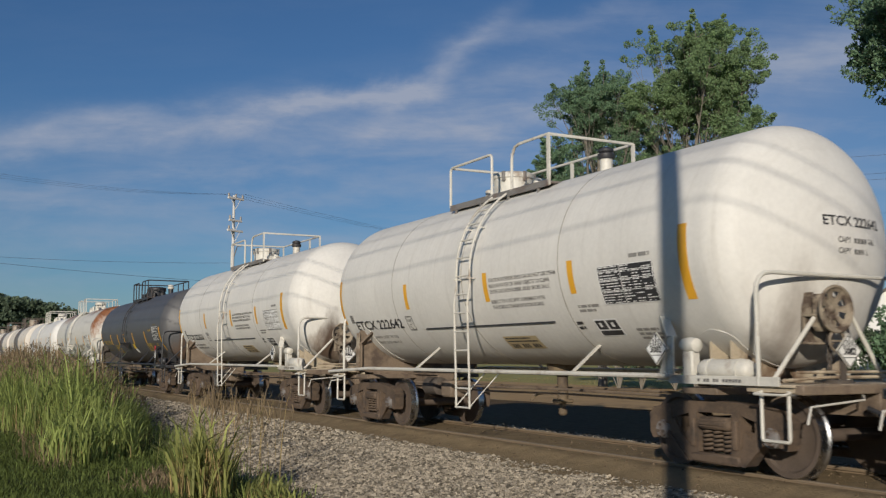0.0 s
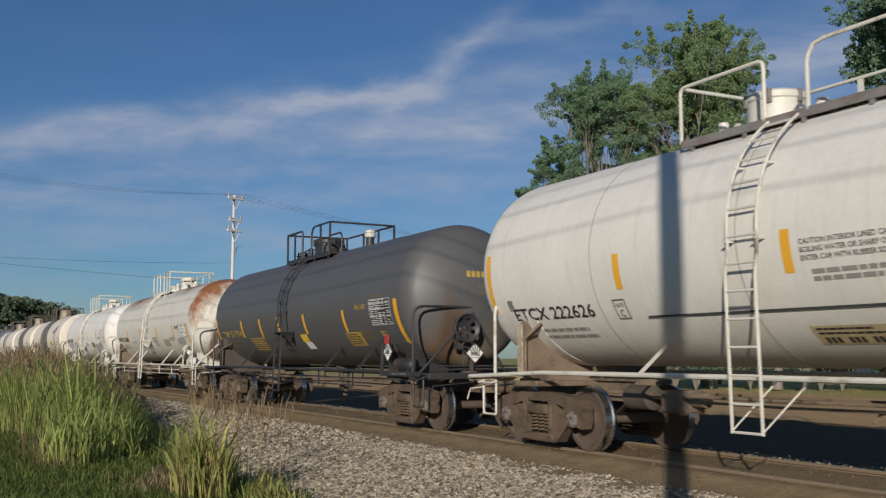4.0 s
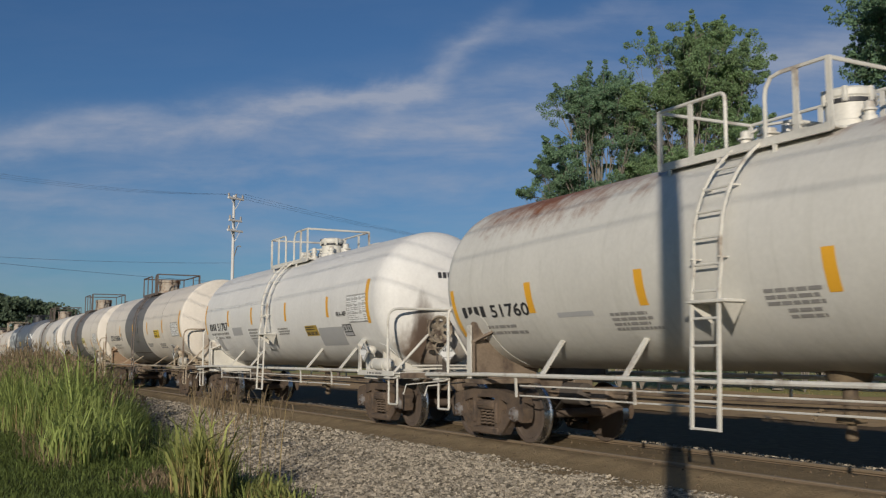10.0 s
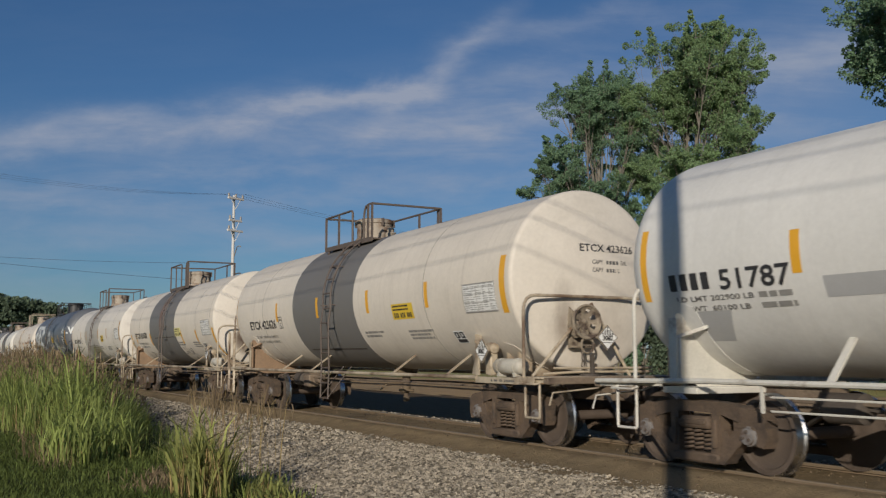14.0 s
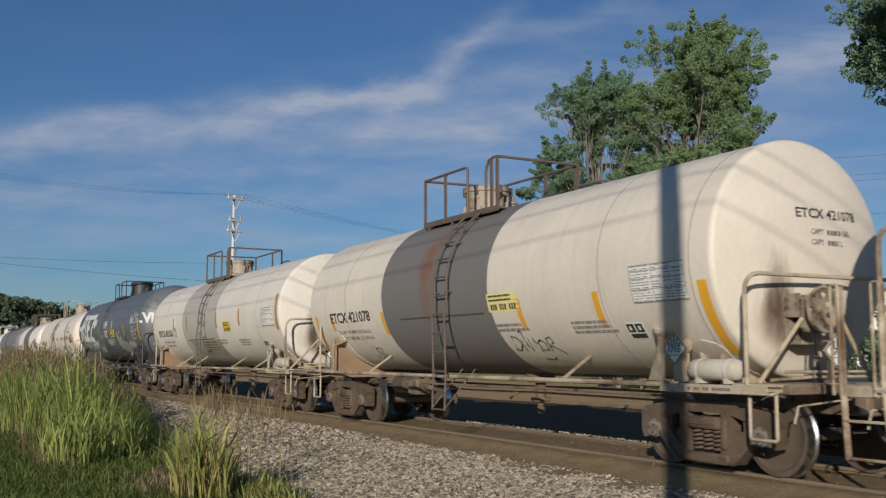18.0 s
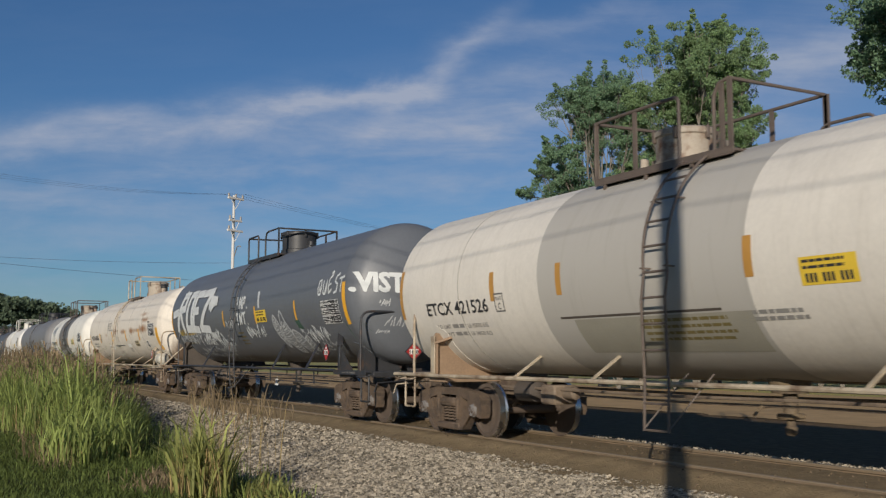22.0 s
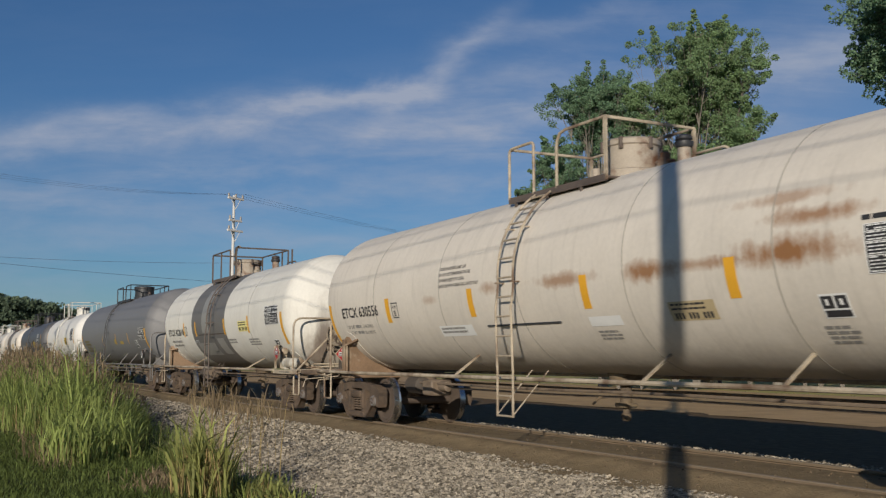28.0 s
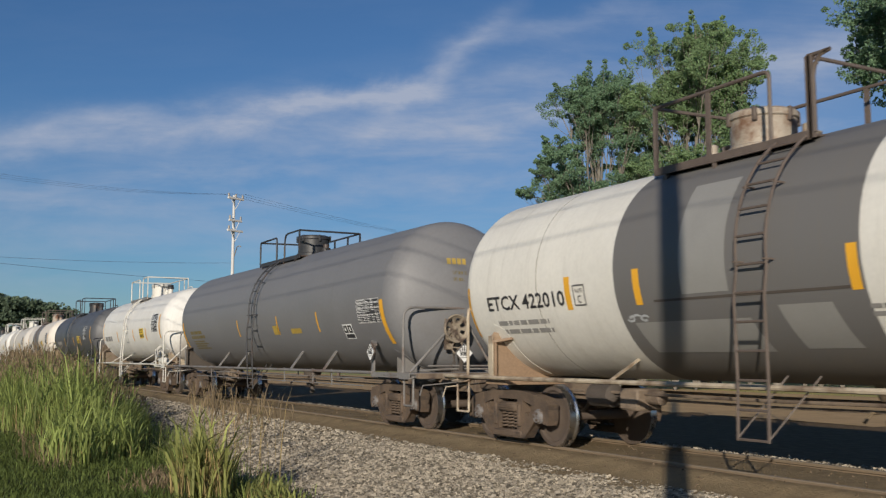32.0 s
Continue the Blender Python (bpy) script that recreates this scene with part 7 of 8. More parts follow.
# ---- plants ----
def blades(name, bases, mat, seed, tall, wide, lean, label, category):
    """Grass: bent tapering blades of three joints each. bases: (x, y, z, height factor)."""
    rs = np.random.RandomState(seed)
    b = np.array(bases)
    n = len(b)
    h = tall * b[:, 3] * rs.uniform(0.35, 1.12, n)
    w = wide * rs.uniform(0.6, 1.3, n)
    turn = rs.uniform(0, 2 * np.pi, n)
    bend = lean * rs.uniform(0.2, 1.3, n) * h
    dx, dy = np.cos(turn), np.sin(turn)
    face = turn + np.pi / 2 + rs.uniform(-0.6, 0.6, n)
    fx, fy = np.cos(face), np.sin(face)
    vs = np.zeros((n, 7, 3))
    for k, (t, ww) in enumerate(((0.0, 0.7), (0.4, 1.0), (0.75, 0.7))):
        px, py, pz = b[:, 0] + dx * bend * t * t, b[:, 1] + dy * bend * t * t, b[:, 2] + h * (t - 0.12 * lean * t * t)
        for j, sgn in enumerate((-1, 1)):
            vs[:, 2 * k + j] = np.stack([px + sgn * fx * w * ww / 2, py + sgn * fy * w * ww / 2, pz], 1)
    vs[:, 6] = np.stack([b[:, 0] + dx * bend * 1.25, b[:, 1] + dy * bend * 1.25, b[:, 2] + h * (0.98 - 0.25 * lean)], 1)
    off = (np.arange(n) * 7)[:, None]
    quads = np.concatenate([off + np.array([[0, 1, 3, 2]]), off + np.array([[2, 3, 5, 4]])])
    tris = off + np.array([[4, 5, 6]])
    me = bpy.data.meshes.new(name)
    me.from_pydata(vs.reshape(-1, 3).tolist(), [], quads.tolist() + tris.tolist())
    me.materials.append(mat)
    return tagged(new(name, me), label, category, kind="stuff")


M["lawn"] = material("green_grass_blades", (0.115, 0.15, 0.040), 0.7, vary=0.25, scale=1.5, island=0.4, trans=0.25, spec=0.2)
M["reed"] = material("tall_green_grass_blades", (0.29, 0.345, 0.105), 0.65, vary=0.3, scale=1.2, island=0.5, trans=0.45, spec=0.25)
M["reed_pale"] = material("pale_green_grass_blades", (0.29, 0.305, 0.10), 0.65, vary=0.3, scale=1.2, island=0.4, trans=0.3, spec=0.25)
M["straw"] = material("dry_grass_stalks", (0.33, 0.25, 0.115), 0.8, vary=0.25, scale=1.5, island=0.4, trans=0.2, spec=0.2)
M["seed_head"] = material("brown_grass_heads", (0.24, 0.18, 0.11), 0.85, vary=0.3, scale=1.5, island=0.4, trans=0.2, spec=0.2)
M["soil"] = material("grassy_soil", (0.085, 0.085, 0.032), 0.95, vary=0.35, scale=2.5, bump=0.6, bump_scale=25, spec=0.06)
rs = random.Random(11)


def verge_height(x, y):
    return 0.03 + 0.05 * noise.noise(Vector((x * 0.4, y * 0.4, 2)))


tagged(grid_sheet("grass_verge", -120, 12, -14.0, 3.6, 0.8, lambda x, y: verge_height(x, y) - 0.02, M["soil"]), "grassy verge beside the ballast", "verge", kind="structure")
s = Shape()
xs = [-120 + k * 1.0 for k in range(121)]
vs = [(x, y, (verge_height(x, 3.5) if q < 1 else bed_height(x, y) + 0.01) + 0.01) for x in xs for q, y in ((0, 3.4), (1, max(3.5, grass_edge(x) - 0.1)))]
s.add(vs, [(2 * i, 2 * i + 2, 2 * i + 3, 2 * i + 1) for i in range(len(xs) - 1)])
tagged(new("grass_edge_soil", s.mesh("grass_edge_soil", M["soil"])), "strip of soil where the grass meets the stones", "verge", kind="structure")

lawn = []
while len(lawn) < 34000:
    x, y = -rs.uniform(7.0, 24.0), rs.uniform(-1.0, 4.2)
    if y < grass_edge(x) - 0.1 and y > -0.35 * x * 0.12 - 1.5:
        lawn.append((x, y, verge_height(x, y) - 0.01, 1.0))
blades("lawn_grass", lawn, M["lawn"], 1, 0.20, 0.013, 0.8, "short green mown grass beside the tall grass", "grass")


def tuft_field(count, centres, seed):
    r2 = random.Random(seed)
    out = []
    while len(out) < count:
        x, y, rad, hf = r2.choice(centres)
        a, d = r2.uniform(0, 6.283), rad * math.sqrt(r2.random())
        px, py = x + d * math.cos(a) * 1.6, y + d * math.sin(a)
        out.append((px, py, verge_height(px, py) - 0.02, hf * (1.05 - 0.45 * (d / rad) ** 2)))
    return out


row = [(-16.9 - 0.9 * k, 2.55 + 0.115 * k + rs.uniform(-0.35, 0.35), rs.uniform(0.35, 0.75), rs.uniform(0.75, 1.0) * min(0.95, 0.66 + 0.03 * k)) for k in range(22)]
row += [(-21.0 - 1.6 * k, 2.75 + 0.115 * k + rs.uniform(-0.4, 0.4), 0.7, rs.uniform(1.05, 1.28)) for k in range(24)]
row += [(-26.0 - 2.0 * k, 2.45 + 0.12 * k, 0.55, rs.uniform(1.0, 1.2)) for k in range(11)]
row += [(-17.6 - 0.75 * k, 3.15 + 0.15 * k + rs.uniform(-0.25, 0.25), 0.45, rs.uniform(0.40, 0.58)) for k in range(14)]
row += [(-24.0 - 2.0 * k, 3.2 + 0.24 * k + rs.uniform(-0.6, 0.6), 1.2, rs.uniform(0.95, 1.18)) for k in range(26)]
clump = [(-12.0, 3.15, 0.26, 0.90), (-11.8, 3.25, 0.20, 0.80), (-12.4, 3.15, 0.24, 0.86), (-12.2, 3.45, 0.20, 0.55), (-11.2, 3.7, 0.24, 0.36), (-10.6, 3.7, 0.26, 0.30)]
blades("tall_grass", tuft_field(12000, row, 3), M["reed"], 2, 1.85, 0.029, 0.52, "tall green grass along the edge of the stones", "grass")
blades("tall_grass", tuft_field(560, clump, 4), M["reed_pale"], 5, 1.45, 0.034, 0.44, "clump of tall green grass at the edge of the stones", "grass")
blades("dry_grass", tuft_field(5200, row, 6), M["straw"], 7, 1.0, 0.015, 0.30, "dry straw-coloured stalks among the tall grass", "grass")
blades("dry_grass", tuft_field(700, clump, 8), M["straw"], 9, 1.0, 0.014, 0.3, "dry stalks in the clump of tall grass", "grass")
litter = [(-16.2 - 0.5 * k + rs.gauss(0, 0.35), 2.1 + 0.03 * k + rs.gauss(0, 0.22), 0.04, rs.uniform(0.5, 1.2)) for k in range(20) for _ in range(34)]
litter += [(-12.9 - 0.15 * k + rs.gauss(0, 0.3), 2.75 + 0.06 * k + rs.gauss(0, 0.2), 0.04, rs.uniform(0.4, 1.0)) for k in range(14) for _ in range(22)]
blades("dead_grass", litter, M["seed_head"], 17, 0.34, 0.016, 0.9, "brown dead blades lying at the foot of the tall grass", "grass")
heads = [(x, y, z + 1.55 * h, 0.36) for x, y, z, h in tuft_field(7000, row, 10) if x < -25.0 + 2.0 * math.sin(5.0 * y) and y < 6.5]
blades("seed_heads", heads, M["seed_head"], 11, 0.9, 0.022, 0.5, "brown feathery seed heads over the tall grass", "grass")
stalks = []
for sx, sy, n in ((-15.5, 4.35, 26), (-17.5, 4.9, 22), (-13.9, 4.25, 20), (-20.0, 5.3, 18), (-12.6, 4.0, 14)):
    stalks += [(sx + rs.gauss(0, 0.35), sy + rs.gauss(0, 0.25), 0.03, 1.0) for _ in range(n)]
blades("dry_stalks", stalks, M["straw"], 21, 1.45, 0.008, 0.22, "thin dry stalks standing at the edge of the stones", "grass")
blades("seed_heads", [(x, y, z + 0.85 + rs.uniform(-0.2, 0.2), 0.4) for x, y, z, h in stalks for _ in range(3)], M["seed_head"], 22, 0.9, 0.014, 0.6, "feathery brown heads on the dry stalks", "grass")
edge = []
while len(edge) < 3600:
    x = -rs.uniform(8.5, 40.0)
    y = grass_edge(x) + rs.gauss(-0.32, 0.28)
    edge.append((x, y, verge_height(x, y) + 0.02, rs.uniform(0.5, 1.2)))
blades("edge_grass", edge, M["reed"], 12, 0.32, 0.012, 0.6, "short weeds thinning out into the stones", "grass")
field = []
while len(field) < 3000:
    x, y = -rs.uniform(20, 75), rs.uniform(36, 50)
    field.append((x, y, -0.05, rs.uniform(0.6, 1.4)))
blades("field_grass", field, M["straw"], 13, 0.12, 0.03, 0.5, "dry meadow grass beyond the dirt strip", "grass")

M["bark"] = material("grey_brown_bark", (0.20, 0.18, 0.15), 0.9, vary=0.3, scale=4, bump=0.7, bump_scale=18, stretch=(1, 1, 0.3))
M["leaf"] = material("green_tree_leaves", (0.18, 0.285, 0.17), 0.6, vary=0.3, scale=0.7, island=0.35, trans=0.45, spec=0.3)
M["leaf_far"] = material("dark_far_leaves", (0.085, 0.118, 0.075), 0.7, vary=0.3, scale=0.15, island=0.4, trans=0.15, spec=0.2)
M["leaf_pale"] = material("olive_tree_leaves", (0.222, 0.325, 0.16), 0.6, vary=0.3, scale=0.7, island=0.35, trans=0.45, spec=0.3)


def leaf_mesh(name, clumps, size, per, mat, seed, squash=0.8):
    """Many small folded leaves scattered in the clumps. clumps: (x, y, z, radius)."""
    r3 = np.random.RandomState(seed)
    c = np.repeat(np.array(clumps), per, 0)
    n = len(c)
    d = r3.normal(size=(n, 3))
    d /= np.linalg.norm(d, axis=1)[:, None]
    rad = c[:, 3] * r3.uniform(0.25, 1.0, n) ** 0.5
    p = c[:, :3] + d * rad[:, None] * np.array([1, 1, squash])
    up = r3.normal(size=(n, 3)) + np.array([0.55, -0.48, 0.35])
    up /= np.linalg.norm(up, axis=1)[:, None]
    t = np.cross(up, r3.normal(size=(n, 3)))
    t /= np.linalg.norm(t, axis=1)[:, None]
    s_ = np.cross(up, t)
    k = size * r3.uniform(0.6, 1.4, n)[:, None]
    vs = np.stack([p - t * k * 0.6, p + s_ * k * 0.36 + up * k * 0.12, p + t * k * 0.75, p - s_ * k * 0.36 + up * k * 0.12], 1)
    f = (np.arange(n) * 4)[:, None] + np.array([[0, 1, 2], [0, 2, 3]]).reshape(1, 6)
    me = bpy.data.meshes.new(name)
    me.from_pydata(vs.reshape(-1, 3).tolist(), [], f.reshape(-1, 3).tolist())
    me.materials.append(mat)
    return me


SWAY = []      # crowns that stir in the wind


def tree(x, y, high, crown, seed, leaves, size, mat, label, trunk_r=0.30, fork_at=None, name="tree"):
    """A tapered trunk, limbs that fork twice, and leaf clumps on the twigs. crown: (centre height, half-width, half-height) lobes as (dx, dy, z, r)."""
    r2 = random.Random(seed)
    root = new(name)
    root.matrix_basis = pose(x, y, -0.03)
    tagged(root, label, "tree", "trees behind the railway")
    wood = Shape()
    top = Vector((r2.uniform(-0.3, 0.3), r2.uniform(-0.3, 0.3), high * 0.72))

    def limb(a, b, r0, r1, sag):
        a, b = Vector(a), Vector(b)
        n = 6
        mid = (a + b) / 2 + Vector((r2.uniform(-1, 1), r2.uniform(-1, 1), -sag)) * (b - a).length * 0.10
        pts = [a * (1 - t) ** 2 + mid * 2 * t * (1 - t) + b * t * t for t in (i / n for i in range(n + 1))]
        rings = []
        for i, p in enumerate(pts):
            d = (pts[min(i + 1, n)] - pts[max(i - 1, 0)]).normalized()
            u = d.orthogonal().normalized()
            w = d.cross(u)
            rr = r0 + (r1 - r0) * i / n
            rings += [p + (u * math.cos(q) + w * math.sin(q)) * rr for q in (2 * math.pi * j / 7 for j in range(7))]
        wood.add(rings, [(i * 7 + j, i * 7 + (j + 1) % 7, (i + 1) * 7 + (j + 1) % 7, (i + 1) * 7 + j) for i in range(n) for j in range(7)])
        return pts
    trunk = limb((0, 0, 0), top, trunk_r, trunk_r * 0.35, 0)
    clumps = []
    for dx, dy, z, r in crown:
        goal = Vector((dx, dy, z))
        k = fork_at or min(len(trunk) - 1, max(1, int((z / high) * 0.62 * len(trunk))))
        main = limb(trunk[k], goal, trunk_r * 0.20, 0.02, 0.9)
        for q in range(9):
            d = Vector((r2.gauss(0, 1), r2.gauss(0, 1), r2.gauss(0.15, 0.8))).normalized()
            tip = goal + d * r * r2.uniform(0.65, 1.05)
            fork = limb(main[r2.randint(4, 6)], tip, 0.02, 0.008, 0.4)
            clumps.append((*tip, r * r2.uniform(0.22, 0.40)))
            clumps.append((*fork[4], r * r2.uniform(0.20, 0.36)))
            for _ in range(2):
                tw = tip + Vector((r2.gauss(0, 1), r2.gauss(0, 1), r2.gauss(0.1, 0.8))).normalized() * r * 0.42
                limb(fork[4], tw, 0.009, 0.004, 0.2)
                clumps.append((*tw, r * r2.uniform(0.13, 0.26)))
        # a thin shoot that breaks the crown's outline
        out = Vector((goal.x, goal.y, (goal.z - high * 0.6) * 0.7))
        out = (out.normalized() + Vector((r2.gauss(0, 0.3), r2.gauss(0, 0.3), 0.35))).normalized() * r * r2.uniform(0.5, 0.8)
        foot = goal + out.normalized() * r * 0.6
        limb(goal, foot + out, 0.018, 0.004, 0.1)
        for i in range(3):
            clumps.append((*(foot + out * (0.25 + 0.33 * i)), r * (0.20 - 0.04 * i)))
    part("trunk", wood, M["bark"], root, "grey-brown trunk with forking limbs", smooth=60)
    SWAY.append((part("crown", leaf_mesh("crown", clumps, size, max(6, leaves // len(clumps)), mat, seed), None, root, "loose crown of small green leaves"), seed))
    return root


# two trees beyond the dirt strip, 60 m off, and a third one that leans into view
def lobes(seed, box, count, r):
    r2 = random.Random(seed)
    out = []
    for _ in range(count):
        a, q = r2.uniform(0, 6.283), math.sqrt(r2.random())
        zt = r2.random()
        w = math.sin(math.pi * (0.26 + 0.58 * zt)) ** 0.55
        out.append((box[0] * w * q * math.cos(a), box[0] * w * q * math.sin(a), box[1] + (box[2] - box[1]) * zt, r * r2.uniform(0.75, 1.15)))
    return out


tree(-47.6, 36.5, 19.6, lobes(21, (2.9, 6.0, 18.2), 40, 1.30) + [(-1.5, -2.8, 12.7, 1.0), (-1.7, -3.1, 11.4, 1.2), (-1.3, -2.4, 14.6, 0.9)], 21, 185000, 0.092, M["leaf"], "green leafy tree with a tall narrow crown")
tree(-43.6, 40.9, 23.1, lobes(26, (4.05, 7.5, 21.3), 62, 1.4), 26, 320000, 0.092, M["leaf_pale"], "large green tree with bare twigs showing through")
tree(-34.5, 51.75, 24.6, lobes(23, (5.6, 16.6, 26.0), 34, 1.7), 23, 70000, 0.15, M["leaf"], "dark green tree whose boughs hang beside the sky", fork_at=6)
tree(-38.1, 40.8, 13.4, lobes(24, (2.4, 7.4, 12.0), 7, 1.2), 24, 9000, 0.17, M["leaf_pale"], "thin green tree with drooping boughs")


def shrub(x, y, high, wide, seed, mat):
    r2 = random.Random(seed)
    root = new("shrub")
    root.matrix_basis = pose(x, y, -0.03)
    tagged(root, "dense green shrub under the trees", "shrub", "shrubs behind the railway")
    wood = Shape()
    clumps = []
    for k in range(18):
        a = r2.uniform(0, 6.283)
        tip = (math.cos(a) * wide * r2.uniform(0.1, 0.8), math.sin(a) * wide * r2.uniform(0.1, 0.8), high * r2.uniform(0.15, 0.9))
        wood.tube([(0, 0, 0), (tip[0] * 0.4, tip[1] * 0.4, tip[2] * 0.55), tip], 0.03, 5)
        clumps.append((*tip, wide * r2.uniform(0.3, 0.5)))
    part("stem", wood, M["bark"], root)
    part("foliage", leaf_mesh("foliage", clumps, 0.17, 300, mat, seed), None, root)


# a hedge of tall shrubs under the trees, seen between the cars
for k in range(16):
    ahead, side = 52.0 + rs.uniform(-2.0, 3.0), 9.0 + k * 1.55 + rs.uniform(-0.5, 0.5)
    tall = 6.8 + rs.uniform(-0.8, 1.2) if k < 9 else 5.2 + rs.uniform(-0.8, 0.8)
    shrub(-0.8802 * ahead + 0.4747 * side, 0.4747 * ahead + 0.8802 * side, tall, rs.uniform(1.7, 2.3), 60 + k, M["leaf_far"] if k % 3 else M["leaf"])


def far_house():
    """A small white house beyond the hedge, mostly hidden by it."""
    root = new("house")
    x, y = -0.8802 * 66 + 0.4747 * 31.5, 0.4747 * 66 + 0.8802 * 31.5
    root.matrix_basis = pose(x, y, -0.03, rz=28)
    tagged(root, "small white house half hidden behind the shrubs", "house")
    boards = material("white_house_siding", (0.78, 0.78, 0.76), 0.7, vary=0.05, scale=2.0)
    wall = Shape()
    for k in range(21):
        wall.box((-3.6, -3.0 - 0.012 * (k % 2), 0.22 * k), (3.6, 3.0, 0.22 * k + 0.218))
    wall.prism([(-3.6, 4.62), (3.6, 4.62), (0.0, 6.7)], -3.0, 3.0)
    part("wall", wall, boards, root, "white boarded wall", smooth=0)
    shingle = material("grey_roof_shingles", (0.12, 0.115, 0.11), 0.9, vary=0.3, scale=4.0, bump=0.4, bump_scale=12)
    for d in (-1, 1):
        roof = Shape().prism([(0.0, 6.72), (d * 3.95, 4.42), (d * 3.95, 4.58), (0.0, 6.90)][::-d], -3.3, 3.3)
        part("roof", roof, shingle, root, "grey shingled roof", smooth=0)
    for q in (-1.6, 1.4):
        w = part("window", Shape().box((q - 0.5, -3.06, 1.1), (q + 0.5, -2.98, 2.6), cut=0.02), boards, root)
        part("pane", Shape().box((q - 0.4, -3.075, 1.2), (q + 0.4, -3.05, 2.5)), material("dark_window_glass", (0.03, 0.035, 0.04), 0.1), w, "dark glass")


far_house()


def far_wood():
    """A line of woods at the horizon on the left, as one mass of leaf clumps."""
    r2 = random.Random(5)
    clumps = []
    for k in range(90):
        a = k / 89
        x, y = -300 + 6 * r2.uniform(-1, 1), 10 + 30 * a
        hh = 19.0 + 3.6 * noise.noise(Vector((a * 8, 1, 0))) + 1.8 * noise.noise(Vector((a * 26, 4, 0))) - 9.0 * max(0, a - 0.55)
        for z in (0.2, 0.45, 0.68, 0.88):
            clumps.append((x + r2.uniform(-5, 5), y + r2.uniform(-1, 1), hh * z, 2.6 * r2.uniform(0.7, 1.2)))
    ob = new("far_woods", leaf_mesh("far_woods", clumps, 0.75, 90, M["leaf_far"], 77))
    tagged(ob, "dark green line of woods at the horizon", "woods", kind="stuff")


far_wood()

# ---- poles and wires ----
M["pole_pale"] = material("pale_weathered_pole", (0.60, 0.59, 0.57), 0.8, vary=0.15, scale=3, stretch=(1, 1, 0.2))
M["pole_dark"] = material("brown_weathered_pole", (0.16, 0.12, 0.09), 0.85, vary=0.2, scale=3, stretch=(1, 1, 0.2))
M["wire"] = material("dark_wire", (0.06, 0.06, 0.065), 0.6)
M["insulator"] = material("grey_porcelain", (0.35, 0.33, 0.31), 0.35)


def utility_pole(x, y, high, arms, mat, label, turn, r=0.16):
    root = new("utility_pole")
    root.matrix_basis = pose(x, y, -0.03, rz=turn)
    tagged(root, label, "utility pole", "utility poles")
    part("pole", Shape().lathe([(-0.5, r), (high * 0.5, r * 0.85), (high, r * 0.62), (high + 0.02, r * 0.3)], 16, "z"), mat, root)
    for z, half, pins in arms:
        a = part("crossarm", Shape().box((-half, -0.20, z - 0.06), (half, -0.09, z + 0.06), cut=0.01), mat, root)
        part("brace", Shape().bar((-half * 0.6, -0.16, z - 0.05), (0, -0.14, z - 0.62), 0.04, 0.02), mat, root)
        part("brace", Shape().bar((half * 0.6, -0.16, z - 0.05), (0, -0.14, z - 0.62), 0.04, 0.02), mat, root)
        for q in pins:
            s = Shape().lathe([(z + 0.05, 0.03), (z + 0.10, 0.06), (z + 0.16, 0.07), (z + 0.20, 0.05), (z + 0.24, 0.06), (z + 0.28, 0.03)], 10, "z", at=(q, -0.145, 0))
            part("insulator", s, M["insulator"], a)
    return root


def wire(a, b, sag, r=0.012, label="dark overhead wire strung between poles"):
    a, b = Vector(a), Vector(b)
    n = 24
    pts = [a.lerp(b, i / n) - Vector((0, 0, sag * 4 * (i / n) * (1 - i / n))) for i in range(n + 1)]
    ob = new("overhead_wire", Shape().tube(pts, r, 5).mesh("overhead_wire", M["wire"]))
    return tagged(ob, label, "wire", "overhead wires")


RIGHT = Vector((math.sin(VIEW_YAW), math.cos(VIEW_YAW), 0))
AHEAD = Vector((-math.cos(VIEW_YAW), math.sin(VIEW_YAW), 0))


def off(side, ahead, z):
    """A place by metres to the right of and ahead of the camera."""
    p = RIGHT * side + AHEAD * ahead
    return (p.x, p.y, z)


# the far pole behind the train; its arms stand almost along the line of sight
FAR = off(-12.25, 57.0, 0)
far_pole = utility_pole(FAR[0], FAR[1], 11.2, ((11.0, 0.62, (-0.55, 0.0, 0.55)), (9.7, 0.5, (-0.42, 0.42)), (9.1, 0.6, (-0.5,))), M["pole_pale"], "pale utility pole with short crossarms behind the train", 118, 0.115)
part("lamp_arm", Shape().tube([(0, -0.1, 7.6), (-0.35, -0.7, 8.1), (-0.55, -1.1, 8.12), (-0.62, -1.25, 8.02)], 0.03, 6), M["insulator"], far_pole, "thin curved lamp arm")
for k in (-0.55, 0.0, 0.55):
    top = Vector((FAR[0] + 0.5 * k, FAR[1] + k, 11.25))
    wire(top, off(-26.0, 44.0, 11.0 + 0.2 * k), 0.5, 0.0045)
    wire(top, off(12.0, 90.0, 11.0), 0.6, 0.006)
wire((FAR[0], FAR[1], 7.2), off(-28.0, 50.0, 7.2), 0.2, 0.008)
wire(off(-28.0, 50.0, 7.1), off(-8.0, 76.0, 7.1), 0.3, 0.009)
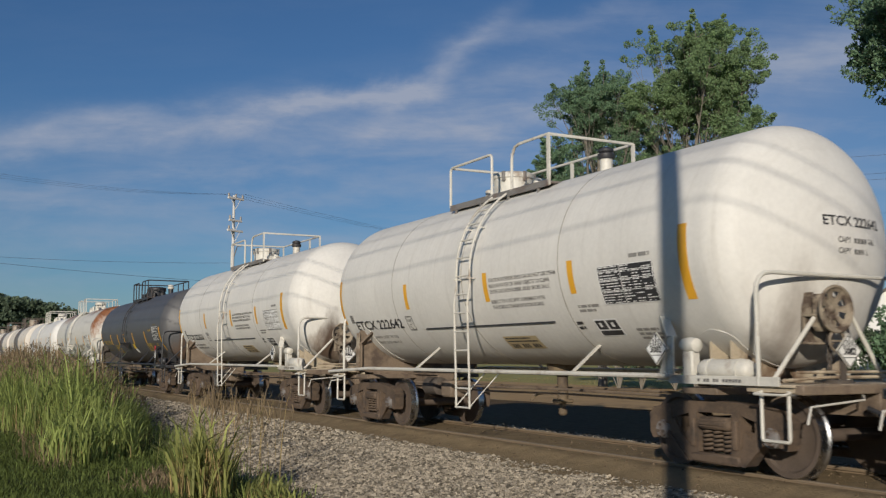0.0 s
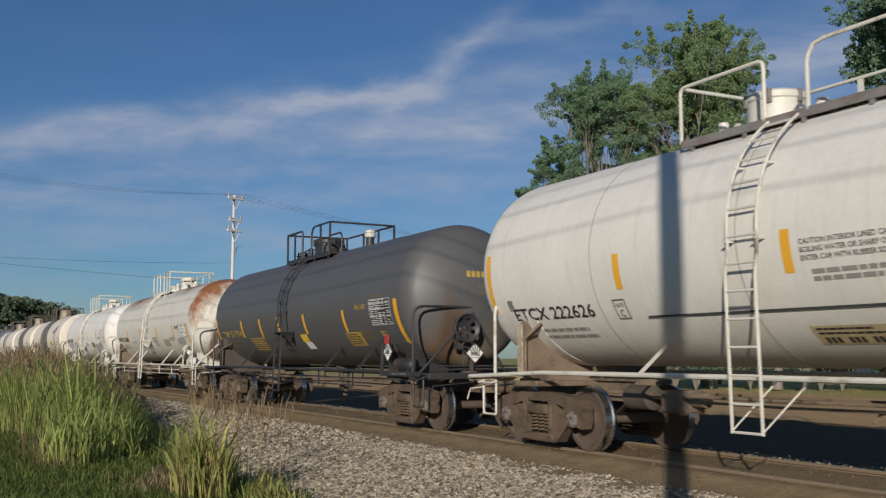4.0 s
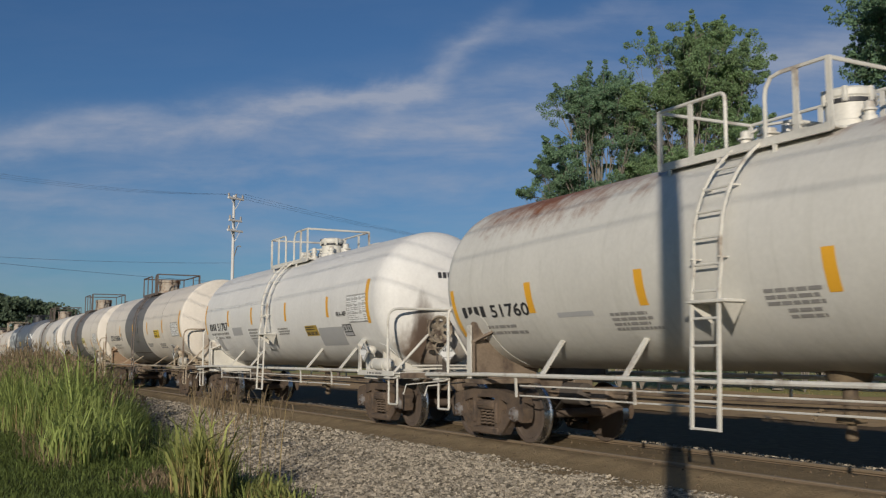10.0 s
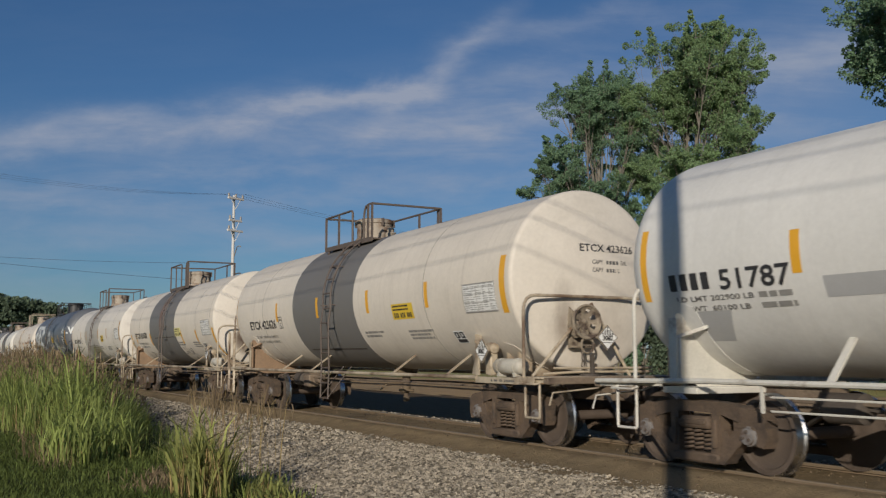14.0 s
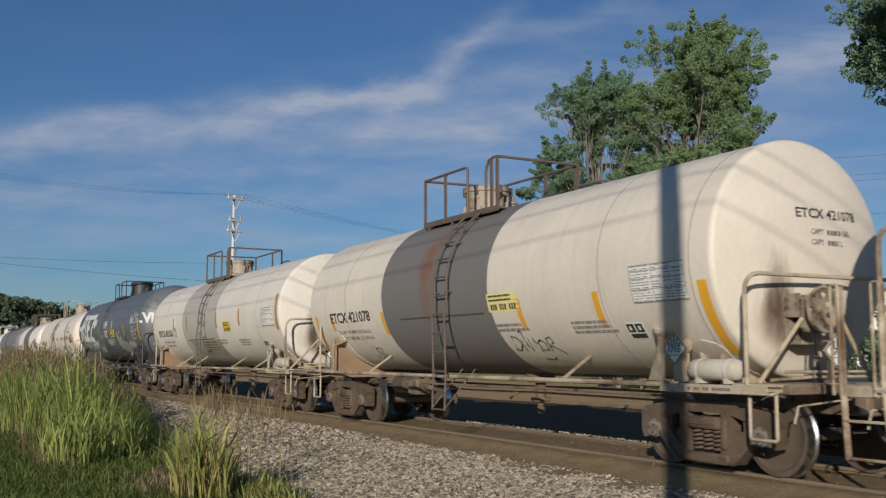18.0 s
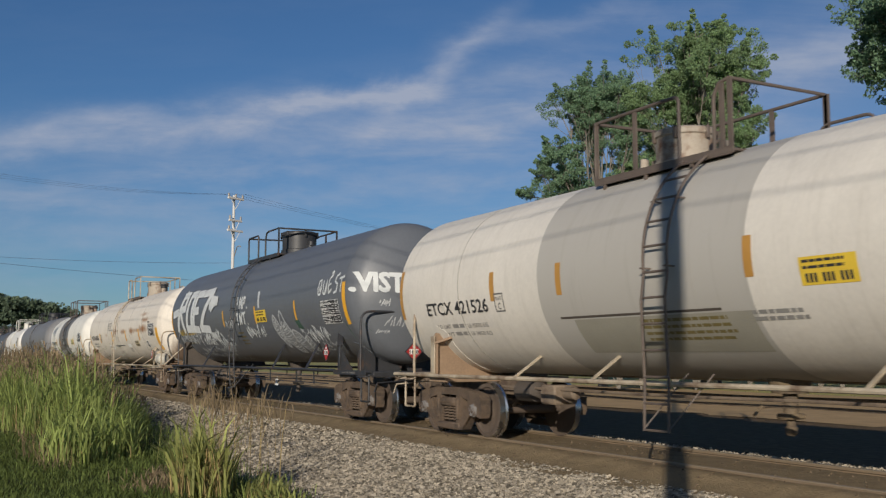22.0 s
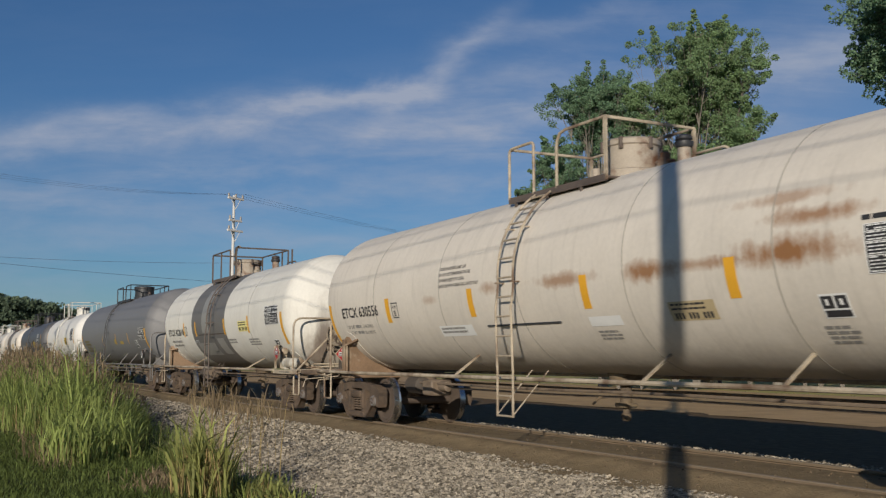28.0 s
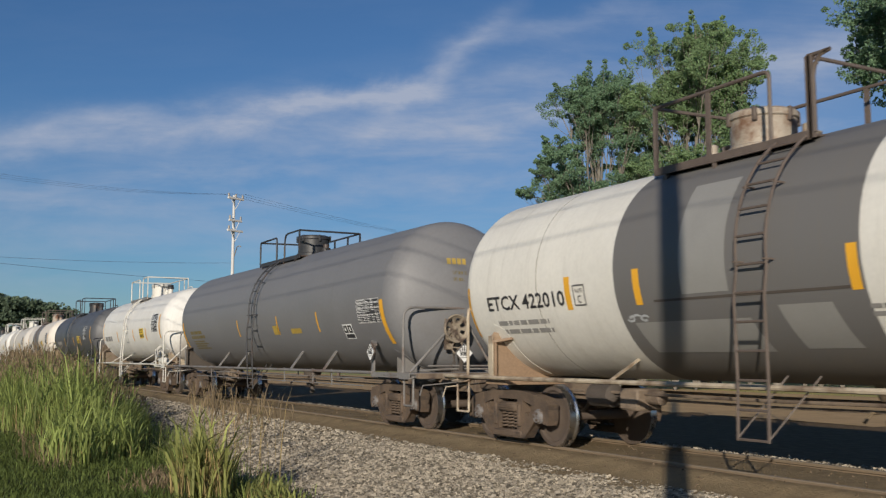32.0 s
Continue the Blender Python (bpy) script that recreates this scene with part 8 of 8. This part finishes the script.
for z, dy in ((13.3, 0.0), (12.3, 0.3), (12.0, 0.6), (10.0, 0.2)):
    wire(off(18.5, 66.0 + dy, z * 1.12), off(34.0, 50.0 + dy, z), 0.3, 0.008)
for side, ahead, high in ((-26.0, 44.0, 11.3), (-28.0, 50.0, 7.6), (12.0, 90.0, 11.2), (-8.0, 76.0, 7.4), (18.5, 66.3, 15.1), (34.0, 50.3, 13.5)):
    q = off(side, ahead, 0)
    utility_pole(q[0], q[1], high, ((high - 0.25, 0.62, (-0.5, 0.5)),), M["pole_dark"], "brown utility pole that carries the far wires", 62, 0.14)
# the near pole behind the camera, whose shadow falls across the passing cars
NEAR = (1.3 * math.cos(SUN_YAW) + 0.02, -1.3 * math.sin(SUN_YAW))
utility_pole(NEAR[0], NEAR[1], 12.5, ((12.0, 1.2, (-1.05, -0.45, 0.45, 1.05)),), M["pole_dark"], "brown wooden utility pole beside the track", 90, 0.168)
for dy in (-1.05, -0.45, 0.45, 1.05):
    for x2 in (-48.0, 48.0):
        wire((NEAR[0], NEAR[1] + dy * 0.9, 12.25), (NEAR[0] + x2, NEAR[1] + dy * 0.9, 12.0), 0.9, 0.009)
for z, r in ((8.35, 0.009), (7.95, 0.011), (7.35, 0.009)):
    for x2 in (-48.0, 48.0):
        wire((NEAR[0], NEAR[1] + 0.16, z), (NEAR[0] + x2, NEAR[1] + 0.16, z + 0.1), 0.5, r, "dark telephone cable strung from the near pole")



# ---- what moves ----
def motions():
    steps = [0.5 * k for k in range(65)]
    for car, place in CARS:
        walk(car, [(t, pose(place + run(t), TRACK_Y, RAIL)) for t in steps])
    turns = [0.1 * k for k in range(321)]
    for wheel, x in ROLLING:
        walk(wheel, [(t, pose(x, 0, RADIUS_WHEEL) @ Matrix.Rotation(run(t) / RADIUS_WHEEL, 4, "Y")) for t in turns])

    for crown, seed in SWAY:
        walk(crown, [(t, pose(0, 0, 0, rx=0.22 * math.sin(1.5 * t + seed), ry=0.30 * math.sin(1.1 * t + 2 * seed) + 0.12 * math.sin(2.9 * t))) for t in steps])


motions()
